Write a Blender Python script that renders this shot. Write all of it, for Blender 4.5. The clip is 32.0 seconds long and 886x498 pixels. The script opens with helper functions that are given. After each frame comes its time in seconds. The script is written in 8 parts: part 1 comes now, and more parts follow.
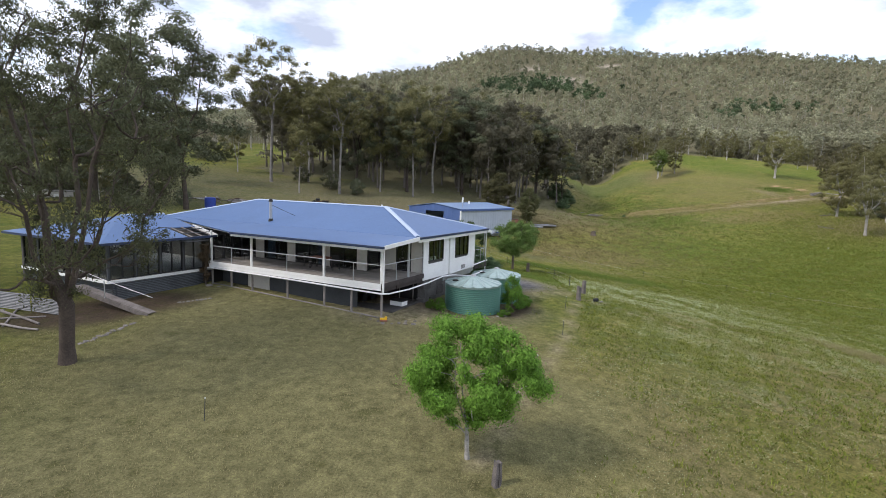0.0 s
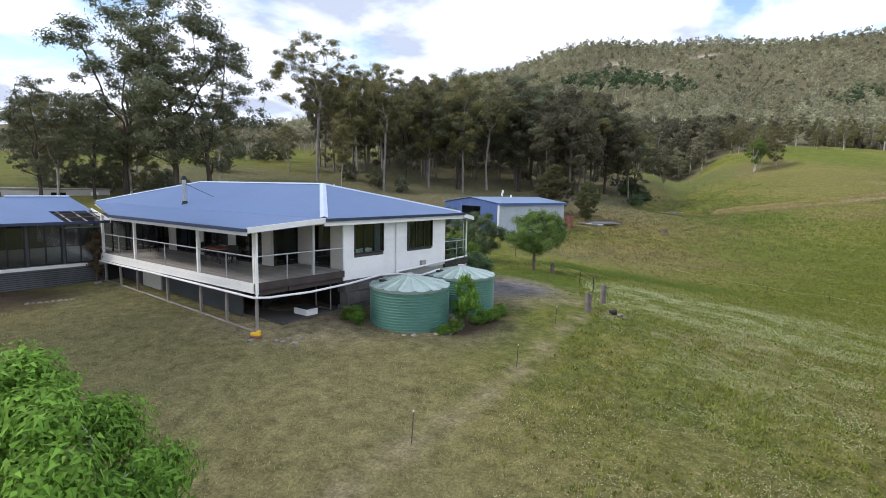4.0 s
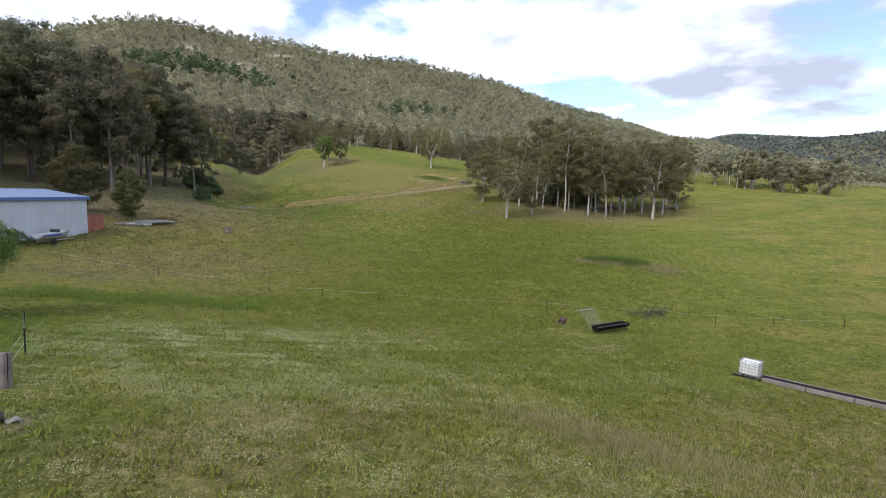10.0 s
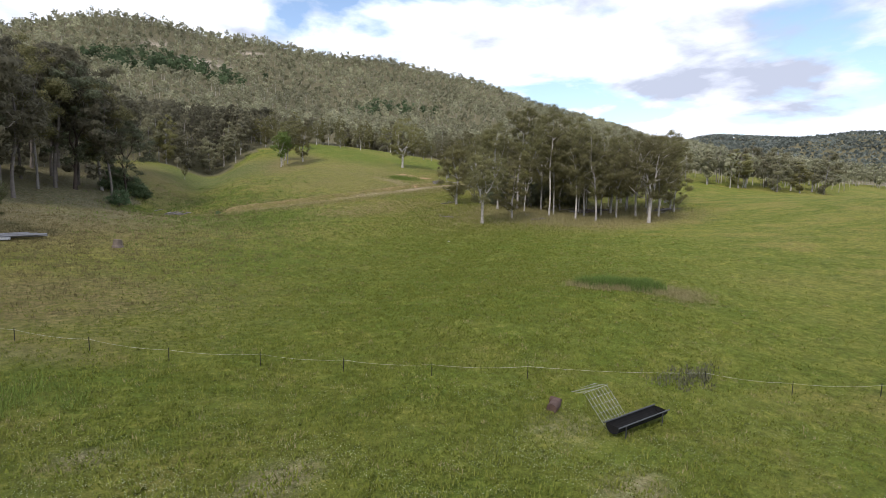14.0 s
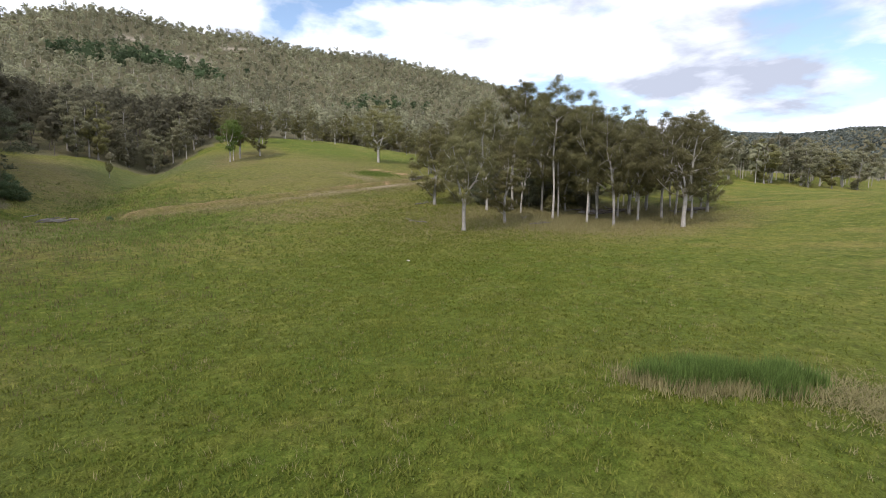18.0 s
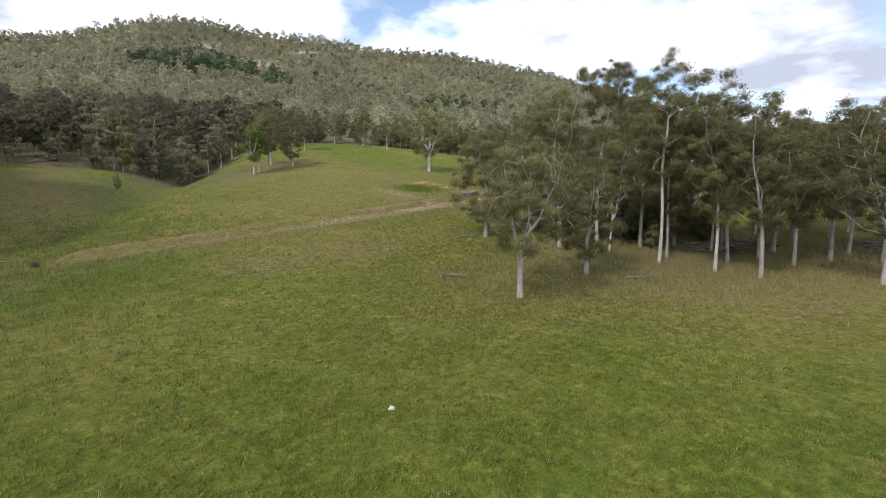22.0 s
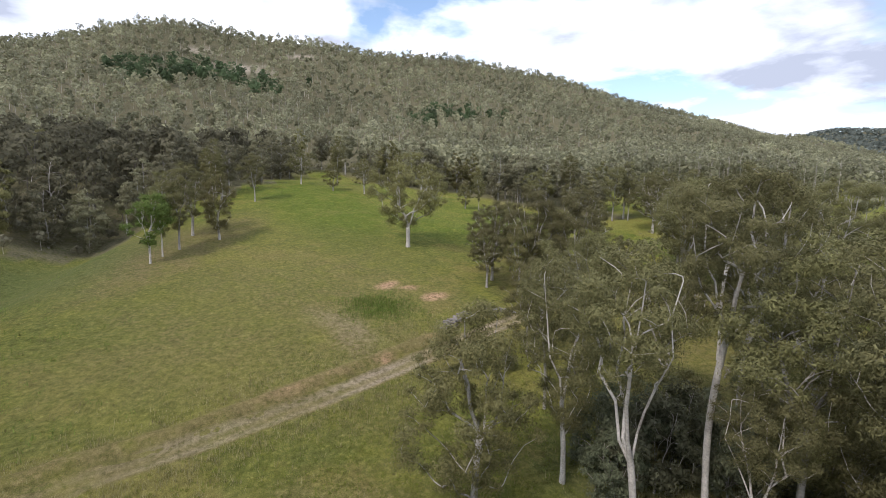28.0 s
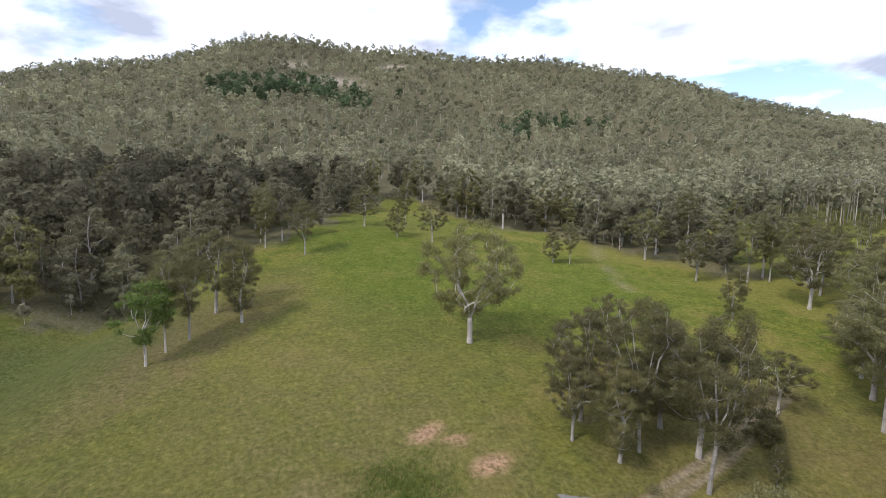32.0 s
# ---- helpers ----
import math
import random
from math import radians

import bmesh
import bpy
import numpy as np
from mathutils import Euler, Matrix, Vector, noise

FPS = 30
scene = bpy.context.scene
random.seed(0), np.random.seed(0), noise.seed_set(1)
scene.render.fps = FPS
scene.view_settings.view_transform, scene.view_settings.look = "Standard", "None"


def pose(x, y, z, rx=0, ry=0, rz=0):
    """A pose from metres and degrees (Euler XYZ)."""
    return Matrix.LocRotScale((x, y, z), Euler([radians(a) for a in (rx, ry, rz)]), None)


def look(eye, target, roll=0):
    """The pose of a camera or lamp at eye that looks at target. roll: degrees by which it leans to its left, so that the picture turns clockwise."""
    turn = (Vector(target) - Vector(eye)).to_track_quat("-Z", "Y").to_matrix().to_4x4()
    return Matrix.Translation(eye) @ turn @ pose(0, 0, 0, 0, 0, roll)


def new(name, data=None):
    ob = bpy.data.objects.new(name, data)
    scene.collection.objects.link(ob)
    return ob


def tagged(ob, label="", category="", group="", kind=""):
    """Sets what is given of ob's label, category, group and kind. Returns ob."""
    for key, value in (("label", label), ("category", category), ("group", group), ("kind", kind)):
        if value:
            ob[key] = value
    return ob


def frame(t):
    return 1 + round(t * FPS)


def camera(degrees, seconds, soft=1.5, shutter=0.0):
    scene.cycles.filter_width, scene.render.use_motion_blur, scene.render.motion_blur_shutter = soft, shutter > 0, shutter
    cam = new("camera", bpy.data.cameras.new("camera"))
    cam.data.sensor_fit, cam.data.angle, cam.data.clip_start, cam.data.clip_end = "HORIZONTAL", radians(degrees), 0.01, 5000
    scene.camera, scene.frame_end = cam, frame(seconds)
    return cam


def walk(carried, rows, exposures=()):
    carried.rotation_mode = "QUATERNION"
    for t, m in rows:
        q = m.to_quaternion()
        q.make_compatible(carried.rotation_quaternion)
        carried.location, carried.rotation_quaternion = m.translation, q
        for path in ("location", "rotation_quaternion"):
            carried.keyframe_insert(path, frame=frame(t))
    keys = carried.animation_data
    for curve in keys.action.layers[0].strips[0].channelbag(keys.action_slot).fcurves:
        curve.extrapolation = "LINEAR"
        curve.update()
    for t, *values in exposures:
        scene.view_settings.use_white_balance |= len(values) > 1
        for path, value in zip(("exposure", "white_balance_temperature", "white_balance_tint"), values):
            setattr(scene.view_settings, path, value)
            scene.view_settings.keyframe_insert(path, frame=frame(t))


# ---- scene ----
cam = camera(81.5, 32.0, 0.6)
PATH = [
    (0, (-13.069, -19.297, 9.803), (-13.175, -17.315, 9.557), 2.0),
    (0.5, (-11.421, -17.361, 9.524), (-11.676, -15.393, 9.277), 1.8),
    (1, (-10.913, -16.737, 9.318), (-11.212, -14.776, 9.068), 1.8),
    (1.5, (-10.01, -15.22, 8.976), (-10.342, -13.264, 8.728), 1.7),
    (2, (-9.042, -13.682, 8.468), (-9.405, -11.73, 8.224), 1.5),
    (2.5, (-8.267, -12.539, 8.353), (-8.652, -10.593, 8.104), 1.7),
    (4.5, (-6.127, -7.547, 7.976), (-6.56, -5.608, 7.742), 1.0),
    (5, (-5.778, -6.375, 8.054), (-6.182, -4.431, 7.81), 1.2),
    (5.5, (-5.37, -5.219, 7.98), (-5.671, -3.257, 7.74), 1.1),
    (6, (-4.991, -4.015, 8.024), (-5.133, -2.035, 7.781), 1.3),
    (6.5, (-4.562, -3.019, 7.937), (-4.511, -1.035, 7.697), 1.3),
    (7, (-4.11, -2.097, 7.92), (-3.866, -0.127, 7.682), 1.3),
    (7.5, (-3.612, -1.192, 7.869), (-3.18, 0.747, 7.635), 1.4),
    (8, (-3.101, -0.346, 7.885), (-2.486, 1.543, 7.654), 1.6),
    (8.5, (-2.467, 0.457, 7.809), (-1.714, 2.296, 7.582), 1.6),
    (9, (-1.663, 1.239, 7.857), (-0.803, 3.029, 7.628), 1.6),
    (9.5, (-0.784, 2.024, 7.68), (0.182, 3.762, 7.459), 1.8),
    (10, (0.095, 2.716, 7.763), (1.107, 4.427, 7.542), 1.6),
    (10.5, (1.123, 3.618, 7.77), (2.158, 5.316, 7.551), 1.6),
    (11, (2.334, 4.622, 7.83), (3.376, 6.315, 7.609), 1.5),
    (11.5, (3.404, 5.736, 7.855), (4.453, 7.425, 7.635), 1.5),
    (12, (4.499, 7.004, 7.814), (5.553, 8.69, 7.594), 1.5),
    (12.5, (5.825, 8.581, 7.812), (6.886, 10.263, 7.594), 1.4),
    (13, (7.493, 10.46, 7.853), (8.555, 12.141, 7.633), 1.3),
    (13.5, (9.306, 12.583, 7.779), (10.368, 14.264, 7.564), 1.2),
    (14, (11.29, 15.02, 7.753), (12.356, 16.699, 7.54), 1.2),
    (14.5, (13.486, 17.581, 7.735), (14.553, 19.259, 7.521), 1.0),
    (16.5, (20.908, 26.166, 7.467), (21.981, 27.841, 7.257), 0.9),
    (17, (22.965, 28.774, 7.403), (24.043, 30.445, 7.193), 0.9),
    (17.5, (25.488, 31.386, 7.389), (26.564, 33.059, 7.177), 0.7),
    (18, (27.837, 33.916, 7.324), (28.913, 35.588, 7.113), 0.7),
    (18.5, (30.099, 36.523, 7.263), (31.177, 38.194, 7.052), 0.7),
    (19, (32.024, 38.603, 7.495), (33.063, 40.299, 7.284), 0.7),
    (19.5, (34.552, 41.457, 7.801), (35.511, 43.199, 7.587), 0.5),
    (20, (36.738, 44.165, 8.233), (37.652, 45.931, 8.019), 0.5),
    (20.5, (38.812, 46.939, 8.802), (39.69, 48.723, 8.586), 0.3),
    (21, (40.741, 49.937, 9.355), (41.597, 51.732, 9.141), 0.4),
    (21.5, (42.304, 51.984, 10.295), (43.142, 53.787, 10.079), 0.4),
    (22, (43.972, 54.661, 11.12), (44.8, 56.468, 10.904), 0.5),
    (22.5, (45.579, 57.154, 12.194), (46.401, 58.965, 11.976), 0.5),
    (23, (46.382, 58.898, 13.459), (47.204, 60.709, 13.245), 0.8),
    (23.5, (47.171, 60.409, 15.107), (47.996, 62.217, 14.892), 1.1),
    (24, (48.877, 62.955, 16.528), (49.699, 64.766, 16.309), 1.0),
    (24.5, (50.586, 66.346, 17.528), (51.4, 68.159, 17.307), 0.7),
    (25, (52.795, 69.462, 18.539), (53.607, 71.276, 18.32), 0.9),
    (25.5, (54.714, 72.065, 19.499), (55.52, 73.882, 19.279), 0.7),
    (27.5, (60.787, 83.286, 24.505), (61.594, 85.103, 24.289), 0.9),
    (28, (62.374, 85.881, 25.922), (63.18, 87.699, 25.702), 0.8),
    (28.5, (63.636, 88.183, 27.205), (64.447, 89.998, 26.986), 0.9),
    (29, (65.247, 90.714, 28.601), (66.056, 92.529, 28.379), 0.9),
    (29.5, (66.701, 93.297, 29.845), (67.511, 95.112, 29.625), 1.2),
    (30, (68.269, 95.676, 31.11), (69.074, 97.494, 30.89), 1.1),
    (30.5, (69.618, 98.276, 32.51), (70.381, 100.111, 32.289), 1.3),
    (31, (71.111, 100.89, 33.652), (71.779, 102.762, 33.433), 1.1),
    (31.5, (72.543, 103.559, 35.018), (73.108, 105.465, 34.795), 1.1),
    (32, (73.813, 106.181, 36.235), (74.277, 108.114, 36.014), 1.1),
]
# the camera's own slow changes of exposure and white balance: seconds, stops, kelvin, tint
EXPOSURES = [(0, 0.60, 6350, 13), (2, 0.63, 6350, 13), (6, 0.70, 6300, 13), (8, 0.64, 6350, 13), (11, 0.55, 6400, 14), (17, 0.54, 6600, 13), (22, 0.56, 6600, 13), (28, 0.55, 6400, 14), (32, 0.52, 6350, 14)]
walk(cam, [(t, look(eye, target, roll)) for t, eye, target, roll in PATH], EXPOSURES)

# ---------------- light ----------------
# mild daylight through thin broken cloud, sun from the camera's left at middling height
SUN_FROM = Vector((-0.88, -0.47, 0.98)).normalized()
sun = new("sun", bpy.data.lights.new("sun", "SUN"))
sun.data.energy, sun.data.angle, sun.data.color = 1.7, radians(11), (1.0, 0.93, 0.82)
sun.rotation_euler = SUN_FROM.to_track_quat("Z", "Y").to_euler()

world = bpy.data.worlds.new("sky")
scene.world = world
world.use_nodes = True
wn, wl = world.node_tree.nodes, world.node_tree.links
wn.clear()


def wnode(kind, **values):
    n = wn.new(kind)
    for k, v in values.items():
        n.inputs[k].default_value = v
    return n


w_out = wn.new("ShaderNodeOutputWorld")
w_bg = wnode("ShaderNodeBackground", Strength=1.0)
w_sky = wn.new("ShaderNodeTexSky")
w_sky.sky_type, w_sky.sun_disc = "NISHITA", False
w_sky.sun_elevation, w_sky.sun_rotation = math.asin(SUN_FROM.z), math.atan2(SUN_FROM.x, SUN_FROM.y)
w_dim = wn.new("ShaderNodeVectorMath")
w_dim.operation = "SCALE"
w_dim.inputs["Scale"].default_value = 0.15
w_co = wn.new("ShaderNodeTexCoord")
# clouds lie on a flat layer: the direction is divided by its height
w_sep = wn.new("ShaderNodeSeparateXYZ")
w_up = wn.new("ShaderNodeMath")
w_up.operation = "MAXIMUM"
w_up.inputs[1].default_value = 0.0
w_up2 = wn.new("ShaderNodeMath")
w_up2.operation = "ADD"
w_up2.inputs[1].default_value = 0.20
w_div = wn.new("ShaderNodeVectorMath")
w_div.operation = "DIVIDE"
w_comb = wn.new("ShaderNodeCombineXYZ")
w_map = wn.new("ShaderNodeMapping")
w_map.inputs["Location"].default_value = (1.55, 0.35, 0.0)
w_map.inputs["Scale"].default_value = (1.0, 1.0, 0.35)
w_n1 = wnode("ShaderNodeTexNoise", Scale=1.15, Detail=9.0, Roughness=0.54, Distortion=0.15)
w_n2 = wnode("ShaderNodeTexNoise", Scale=1.7, Detail=8.0, Roughness=0.52, Distortion=0.15)
w_cov = wn.new("ShaderNodeValToRGB")
w_cov.color_ramp.elements[0].position, w_cov.color_ramp.elements[0].color = 0.37, (0, 0, 0, 1)
w_cov.color_ramp.elements[1].position, w_cov.color_ramp.elements[1].color = 0.455, (1, 1, 1, 1)
w_shade = wn.new("ShaderNodeValToRGB")
w_shade.color_ramp.elements[0].position, w_shade.color_ramp.elements[0].color = 0.44, (0.98, 1.05, 1.18, 1)
w_shade.color_ramp.elements[1].position, w_shade.color_ramp.elements[1].color = 0.60, (0.42, 0.47, 0.58, 1)
w_mix = wn.new("ShaderNodeMix")
w_mix.data_type = "RGBA"
wl.new(w_sky.outputs[0], w_dim.inputs[0])
wl.new(w_co.outputs["Generated"], w_sep.inputs[0])
wl.new(w_sep.outputs["Z"], w_up.inputs[0])
wl.new(w_up.outputs[0], w_up2.inputs[0])
for a in "XYZ":
    wl.new(w_up2.outputs[0], w_comb.inputs[a])
wl.new(w_co.outputs["Generated"], w_div.inputs[0])
wl.new(w_comb.outputs[0], w_div.inputs[1])
wl.new(w_div.outputs[0], w_map.inputs["Vector"])
wl.new(w_map.outputs[0], w_n1.inputs["Vector"])
wl.new(w_map.outputs[0], w_n2.inputs["Vector"])
wl.new(w_n1.outputs[0], w_cov.inputs[0])
wl.new(w_n2.outputs[0], w_shade.inputs[0])
wl.new(w_cov.outputs[0], w_mix.inputs["Factor"])
wl.new(w_dim.outputs[0], w_mix.inputs["A"])
wl.new(w_shade.outputs[0], w_mix.inputs["B"])
wl.new(w_mix.outputs["Result"], w_bg.inputs[0])
wl.new(w_bg.outputs[0], w_out.inputs[0])


# ---------------- materials ----------------
def material(name, color, rough=0.8, vary=0.25, scale=4.0, fine=0.0, bump=0.0, metal=0.0, spec=0.3, island=0.0, random_tint=0.0, space="Object"):
    """A surface with stains at one scale, grain at another, relief, and a tint that differs from piece to piece."""
    m = bpy.data.materials.new(name)
    m.use_nodes = True
    n, l = m.node_tree.nodes, m.node_tree.links
    b = n["Principled BSDF"]
    b.inputs["Roughness"].default_value = rough
    b.inputs["Metallic"].default_value = metal
    b.inputs["Specular IOR Level"].default_value = spec
    co = n.new("ShaderNodeTexCoord")
    big = n.new("ShaderNodeTexNoise")
    big.inputs["Scale"].default_value, big.inputs["Detail"].default_value = scale, 5
    small = n.new("ShaderNodeTexNoise")
    small.inputs["Scale"].default_value, small.inputs["Detail"].default_value = fine or scale * 9, 4
    l.new(co.outputs[space], big.inputs["Vector"])
    l.new(co.outputs[space], small.inputs["Vector"])
    add = n.new("ShaderNodeMath")
    add.operation = "ADD"
    l.new(big.outputs[0], add.inputs[0])
    l.new(small.outputs[0], add.inputs[1])
    val = n.new("ShaderNodeMapRange")
    val.inputs["From Min"].default_value, val.inputs["From Max"].default_value = 0.65, 1.35
    val.inputs["To Min"].default_value, val.inputs["To Max"].default_value = 1 - vary, 1 + vary
    l.new(add.outputs[0], val.inputs["Value"])
    last = val.outputs[0]
    for amount, kind, out in ((random_tint, "ShaderNodeObjectInfo", "Random"), (island, "ShaderNodeNewGeometry", "Random Per Island")):
        if amount:
            src = n.new(kind)
            mr = n.new("ShaderNodeMapRange")
            mr.inputs["To Min"].default_value, mr.inputs["To Max"].default_value = 1 - amount, 1 + amount
            l.new(src.outputs[out], mr.inputs["Value"])
            mul = n.new("ShaderNodeMath")
            mul.operation = "MULTIPLY"
            l.new(last, mul.inputs[0])
            l.new(mr.outputs[0], mul.inputs[1])
            last = mul.outputs[0]
    sc = n.new("ShaderNodeVectorMath")
    sc.operation = "SCALE"
    sc.inputs[0].default_value = color
    l.new(last, sc.inputs["Scale"])
    l.new(sc.outputs[0], b.inputs["Base Color"])
    if bump:
        bp = n.new("ShaderNodeBump")
        bp.inputs["Strength"].default_value = bump
        bp.inputs["Distance"].default_value = 0.02
        l.new(small.outputs[0], bp.inputs["Height"])
        l.new(bp.outputs[0], b.inputs["Normal"])
    return m


def foliage(name, color, light=0.3, island=0.35, tint=0.2, hue=0.03, patches=0.0, each=0.0):
    """Leaves that let some light through; colour differs from leaf to leaf and from tree to tree."""
    m = bpy.data.materials.new(name)
    m.use_nodes = True
    n, l = m.node_tree.nodes, m.node_tree.links
    b = n["Principled BSDF"]
    b.inputs["Roughness"].default_value = 0.7
    b.inputs["Specular IOR Level"].default_value = 0.15
    geo, info = n.new("ShaderNodeNewGeometry"), n.new("ShaderNodeObjectInfo")
    a, c = n.new("ShaderNodeMapRange"), n.new("ShaderNodeMapRange")
    a.inputs["To Min"].default_value, a.inputs["To Max"].default_value = 1 - island, 1 + island
    c.inputs["To Min"].default_value, c.inputs["To Max"].default_value = 1 - tint, 1 + tint
    l.new(geo.outputs["Random Per Island"], a.inputs["Value"])
    l.new(info.outputs["Random"], c.inputs["Value"])
    mul = n.new("ShaderNodeMath")
    mul.operation = "MULTIPLY"
    l.new(a.outputs[0], mul.inputs[0])
    l.new(c.outputs[0], mul.inputs[1])
    if patches:
        co, big, pm = n.new("ShaderNodeTexCoord"), n.new("ShaderNodeTexNoise"), n.new("ShaderNodeMapRange")
        big.inputs["Scale"].default_value, big.inputs["Detail"].default_value = 0.011, 6
        pm.inputs["From Min"].default_value, pm.inputs["From Max"].default_value = 0.3, 0.7
        pm.inputs["To Min"].default_value, pm.inputs["To Max"].default_value = 1 - patches, 1 + patches
        l.new(co.outputs["Object"], big.inputs["Vector"])
        l.new(big.outputs[0], pm.inputs["Value"])
        more = n.new("ShaderNodeMath")
        more.operation = "MULTIPLY"
        l.new(mul.outputs[0], more.inputs[0])
        l.new(pm.outputs[0], more.inputs[1])
        mul = more
    if each:
        # every tree of a forest has its own shade, kept in the mesh
        at, em = n.new("ShaderNodeAttribute"), n.new("ShaderNodeMapRange")
        at.attribute_name = "shade"
        em.inputs["To Min"].default_value, em.inputs["To Max"].default_value = 1 - each, 1 + each
        l.new(at.outputs["Fac"], em.inputs["Value"])
        one = n.new("ShaderNodeMath")
        one.operation = "MULTIPLY"
        l.new(mul.outputs[0], one.inputs[0])
        l.new(em.outputs[0], one.inputs[1])
        mul = one
    hsv = n.new("ShaderNodeHueSaturation")
    hsv.inputs["Color"].default_value = (*color, 1)
    h = n.new("ShaderNodeMapRange")
    h.inputs["To Min"].default_value, h.inputs["To Max"].default_value = 0.5 - hue, 0.5 + hue
    l.new(info.outputs["Random"], h.inputs["Value"])
    l.new(h.outputs[0], hsv.inputs["Hue"])
    l.new(mul.outputs[0], hsv.inputs["Value"])
    l.new(hsv.outputs[0], b.inputs["Base Color"])
    tr = n.new("ShaderNodeBsdfTranslucent")
    l.new(hsv.outputs[0], tr.inputs["Color"])
    mix = n.new("ShaderNodeMixShader")
    mix.inputs[0].default_value = light
    l.new(b.outputs[0], mix.inputs[1])
    l.new(tr.outputs[0], mix.inputs[2])
    l.new(mix.outputs[0], n["Material Output"].inputs["Surface"])
    return m


def ground_material():
    """Pasture: greens and straw mixed at three scales, with the parts of bare earth, gravel, mown lawn and dry grass from the mesh."""
    m = bpy.data.materials.new("pasture")
    m.use_nodes = True
    n, l = m.node_tree.nodes, m.node_tree.links
    b = n["Principled BSDF"]
    b.inputs["Roughness"].default_value = 0.95
    b.inputs["Diffuse Roughness"].default_value = 1.0
    b.inputs["Specular IOR Level"].default_value = 0.1
    co = n.new("ShaderNodeTexCoord")

    def noise_at(scale, detail=5, rough=0.6):
        t = n.new("ShaderNodeTexNoise")
        t.inputs["Scale"].default_value, t.inputs["Detail"].default_value, t.inputs["Roughness"].default_value = scale, detail, rough
        l.new(co.outputs["Object"], t.inputs["Vector"])
        return t.outputs[0]

    def ramp(src, lo, hi):
        r = n.new("ShaderNodeMapRange")
        r.inputs["From Min"].default_value, r.inputs["From Max"].default_value = lo, hi
        l.new(src, r.inputs["Value"])
        return r.outputs[0]

    def blend(fac, a, c):
        x = n.new("ShaderNodeMix")
        x.data_type = "RGBA"
        l.new(fac, x.inputs["Factor"])
        for key, v in (("A", a), ("B", c)):
            if isinstance(v, tuple):
                x.inputs[key].default_value = (*v, 1)
            else:
                l.new(v, x.inputs[key])
        return x.outputs["Result"]

    def attr(name):
        t = n.new("ShaderNodeAttribute")
        t.attribute_name = name
        return t.outputs["Fac"]

    def times(a, c):
        x = n.new("ShaderNodeMath")
        x.operation = "MULTIPLY"
        l.new(a, x.inputs[0])
        l.new(c, x.inputs[1])
        return x.outputs[0]

    def plus(a, c):
        x = n.new("ShaderNodeMath")
        x.operation = "ADD"
        x.use_clamp = True
        l.new(a, x.inputs[0])
        l.new(c, x.inputs[1])
        return x.outputs[0]

    broad, patch, tuft, fine = noise_at(0.035, 6), noise_at(0.35, 8, 0.7), noise_at(2.2, 7, 0.72), noise_at(13.0, 5, 0.75)
    mid, clod = noise_at(0.11, 7, 0.68), noise_at(1.1, 6, 0.66)
    col = blend(ramp(patch, 0.40, 0.60), (0.166, 0.177, 0.034), (0.094, 0.126, 0.020))
    col = blend(ramp(broad, 0.48, 0.64), col, (0.190, 0.186, 0.045))
    col = blend(ramp(mid, 0.51, 0.62), col, (0.200, 0.184, 0.050))
    lush = times(attr("lush"), ramp(patch, 0.2, 0.55))
    col = blend(lush, col, (0.098, 0.138, 0.019))
    sparse = ramp(lush, 1.3, 0.0)
    col = blend(times(sparse, ramp(clod, 0.56, 0.80)), col, (0.175, 0.172, 0.042))
    col = blend(times(sparse, ramp(tuft, 0.56, 0.80)), col, (0.195, 0.190, 0.045))
    dry = plus(times(attr("dry"), ramp(patch, 0.3, 0.6)), times(attr("dry"), ramp(tuft, 0.35, 0.65)))
    col = blend(dry, col, (0.190, 0.158, 0.066))
    lawn = times(attr("lawn"), ramp(clod, 0.1, 0.4))
    col = blend(lawn, col, (0.208, 0.192, 0.088))
    litter_and_shade = times(attr("litter_and_shade"), ramp(clod, 0.2, 0.5))
    col = blend(litter_and_shade, col, (0.150, 0.135, 0.085))
    soil = times(attr("soil"), ramp(tuft, 0.1, 0.5))
    col = blend(soil, col, (0.088, 0.064, 0.044))
    bare = times(attr("dirt"), ramp(tuft, 0.25, 0.5))
    col = blend(bare, col, (0.32, 0.265, 0.185))
    red = times(attr("scar"), ramp(tuft, 0.3, 0.5))
    col = blend(red, col, (0.42, 0.27, 0.17))
    rock = times(attr("rock"), ramp(patch, 0.35, 0.5))
    col = blend(rock, col, (0.44, 0.38, 0.31))
    grav = times(attr("gravel"), ramp(patch, 0.1, 0.4))
    col = blend(grav, col, (0.19, 0.18, 0.185))
    shade = n.new("ShaderNodeMath")
    shade.operation = "MULTIPLY"
    for slot, (src, lo, hi, t0, t1) in enumerate(((fine, 0.3, 0.7, 0.55, 1.45), (tuft, 0.3, 0.7, 0.70, 1.28))):
        sc = n.new("ShaderNodeMapRange")
        sc.inputs["To Min"].default_value, sc.inputs["To Max"].default_value = t0, t1
        l.new(ramp(src, lo, hi), sc.inputs["Value"])
        l.new(sc.outputs[0], shade.inputs[slot])
    more = n.new("ShaderNodeMapRange")
    more.inputs["To Min"].default_value, more.inputs["To Max"].default_value = 0.85, 1.15
    l.new(ramp(clod, 0.32, 0.68), more.inputs["Value"])
    shade2 = times(shade.outputs[0], more.outputs[0])
    out = n.new("ShaderNodeVectorMath")
    out.operation = "SCALE"
    l.new(col, out.inputs[0])
    l.new(shade2, out.inputs["Scale"])
    l.new(out.outputs[0], b.inputs["Base Color"])
    hsum = n.new("ShaderNodeMath")
    hsum.operation = "ADD"
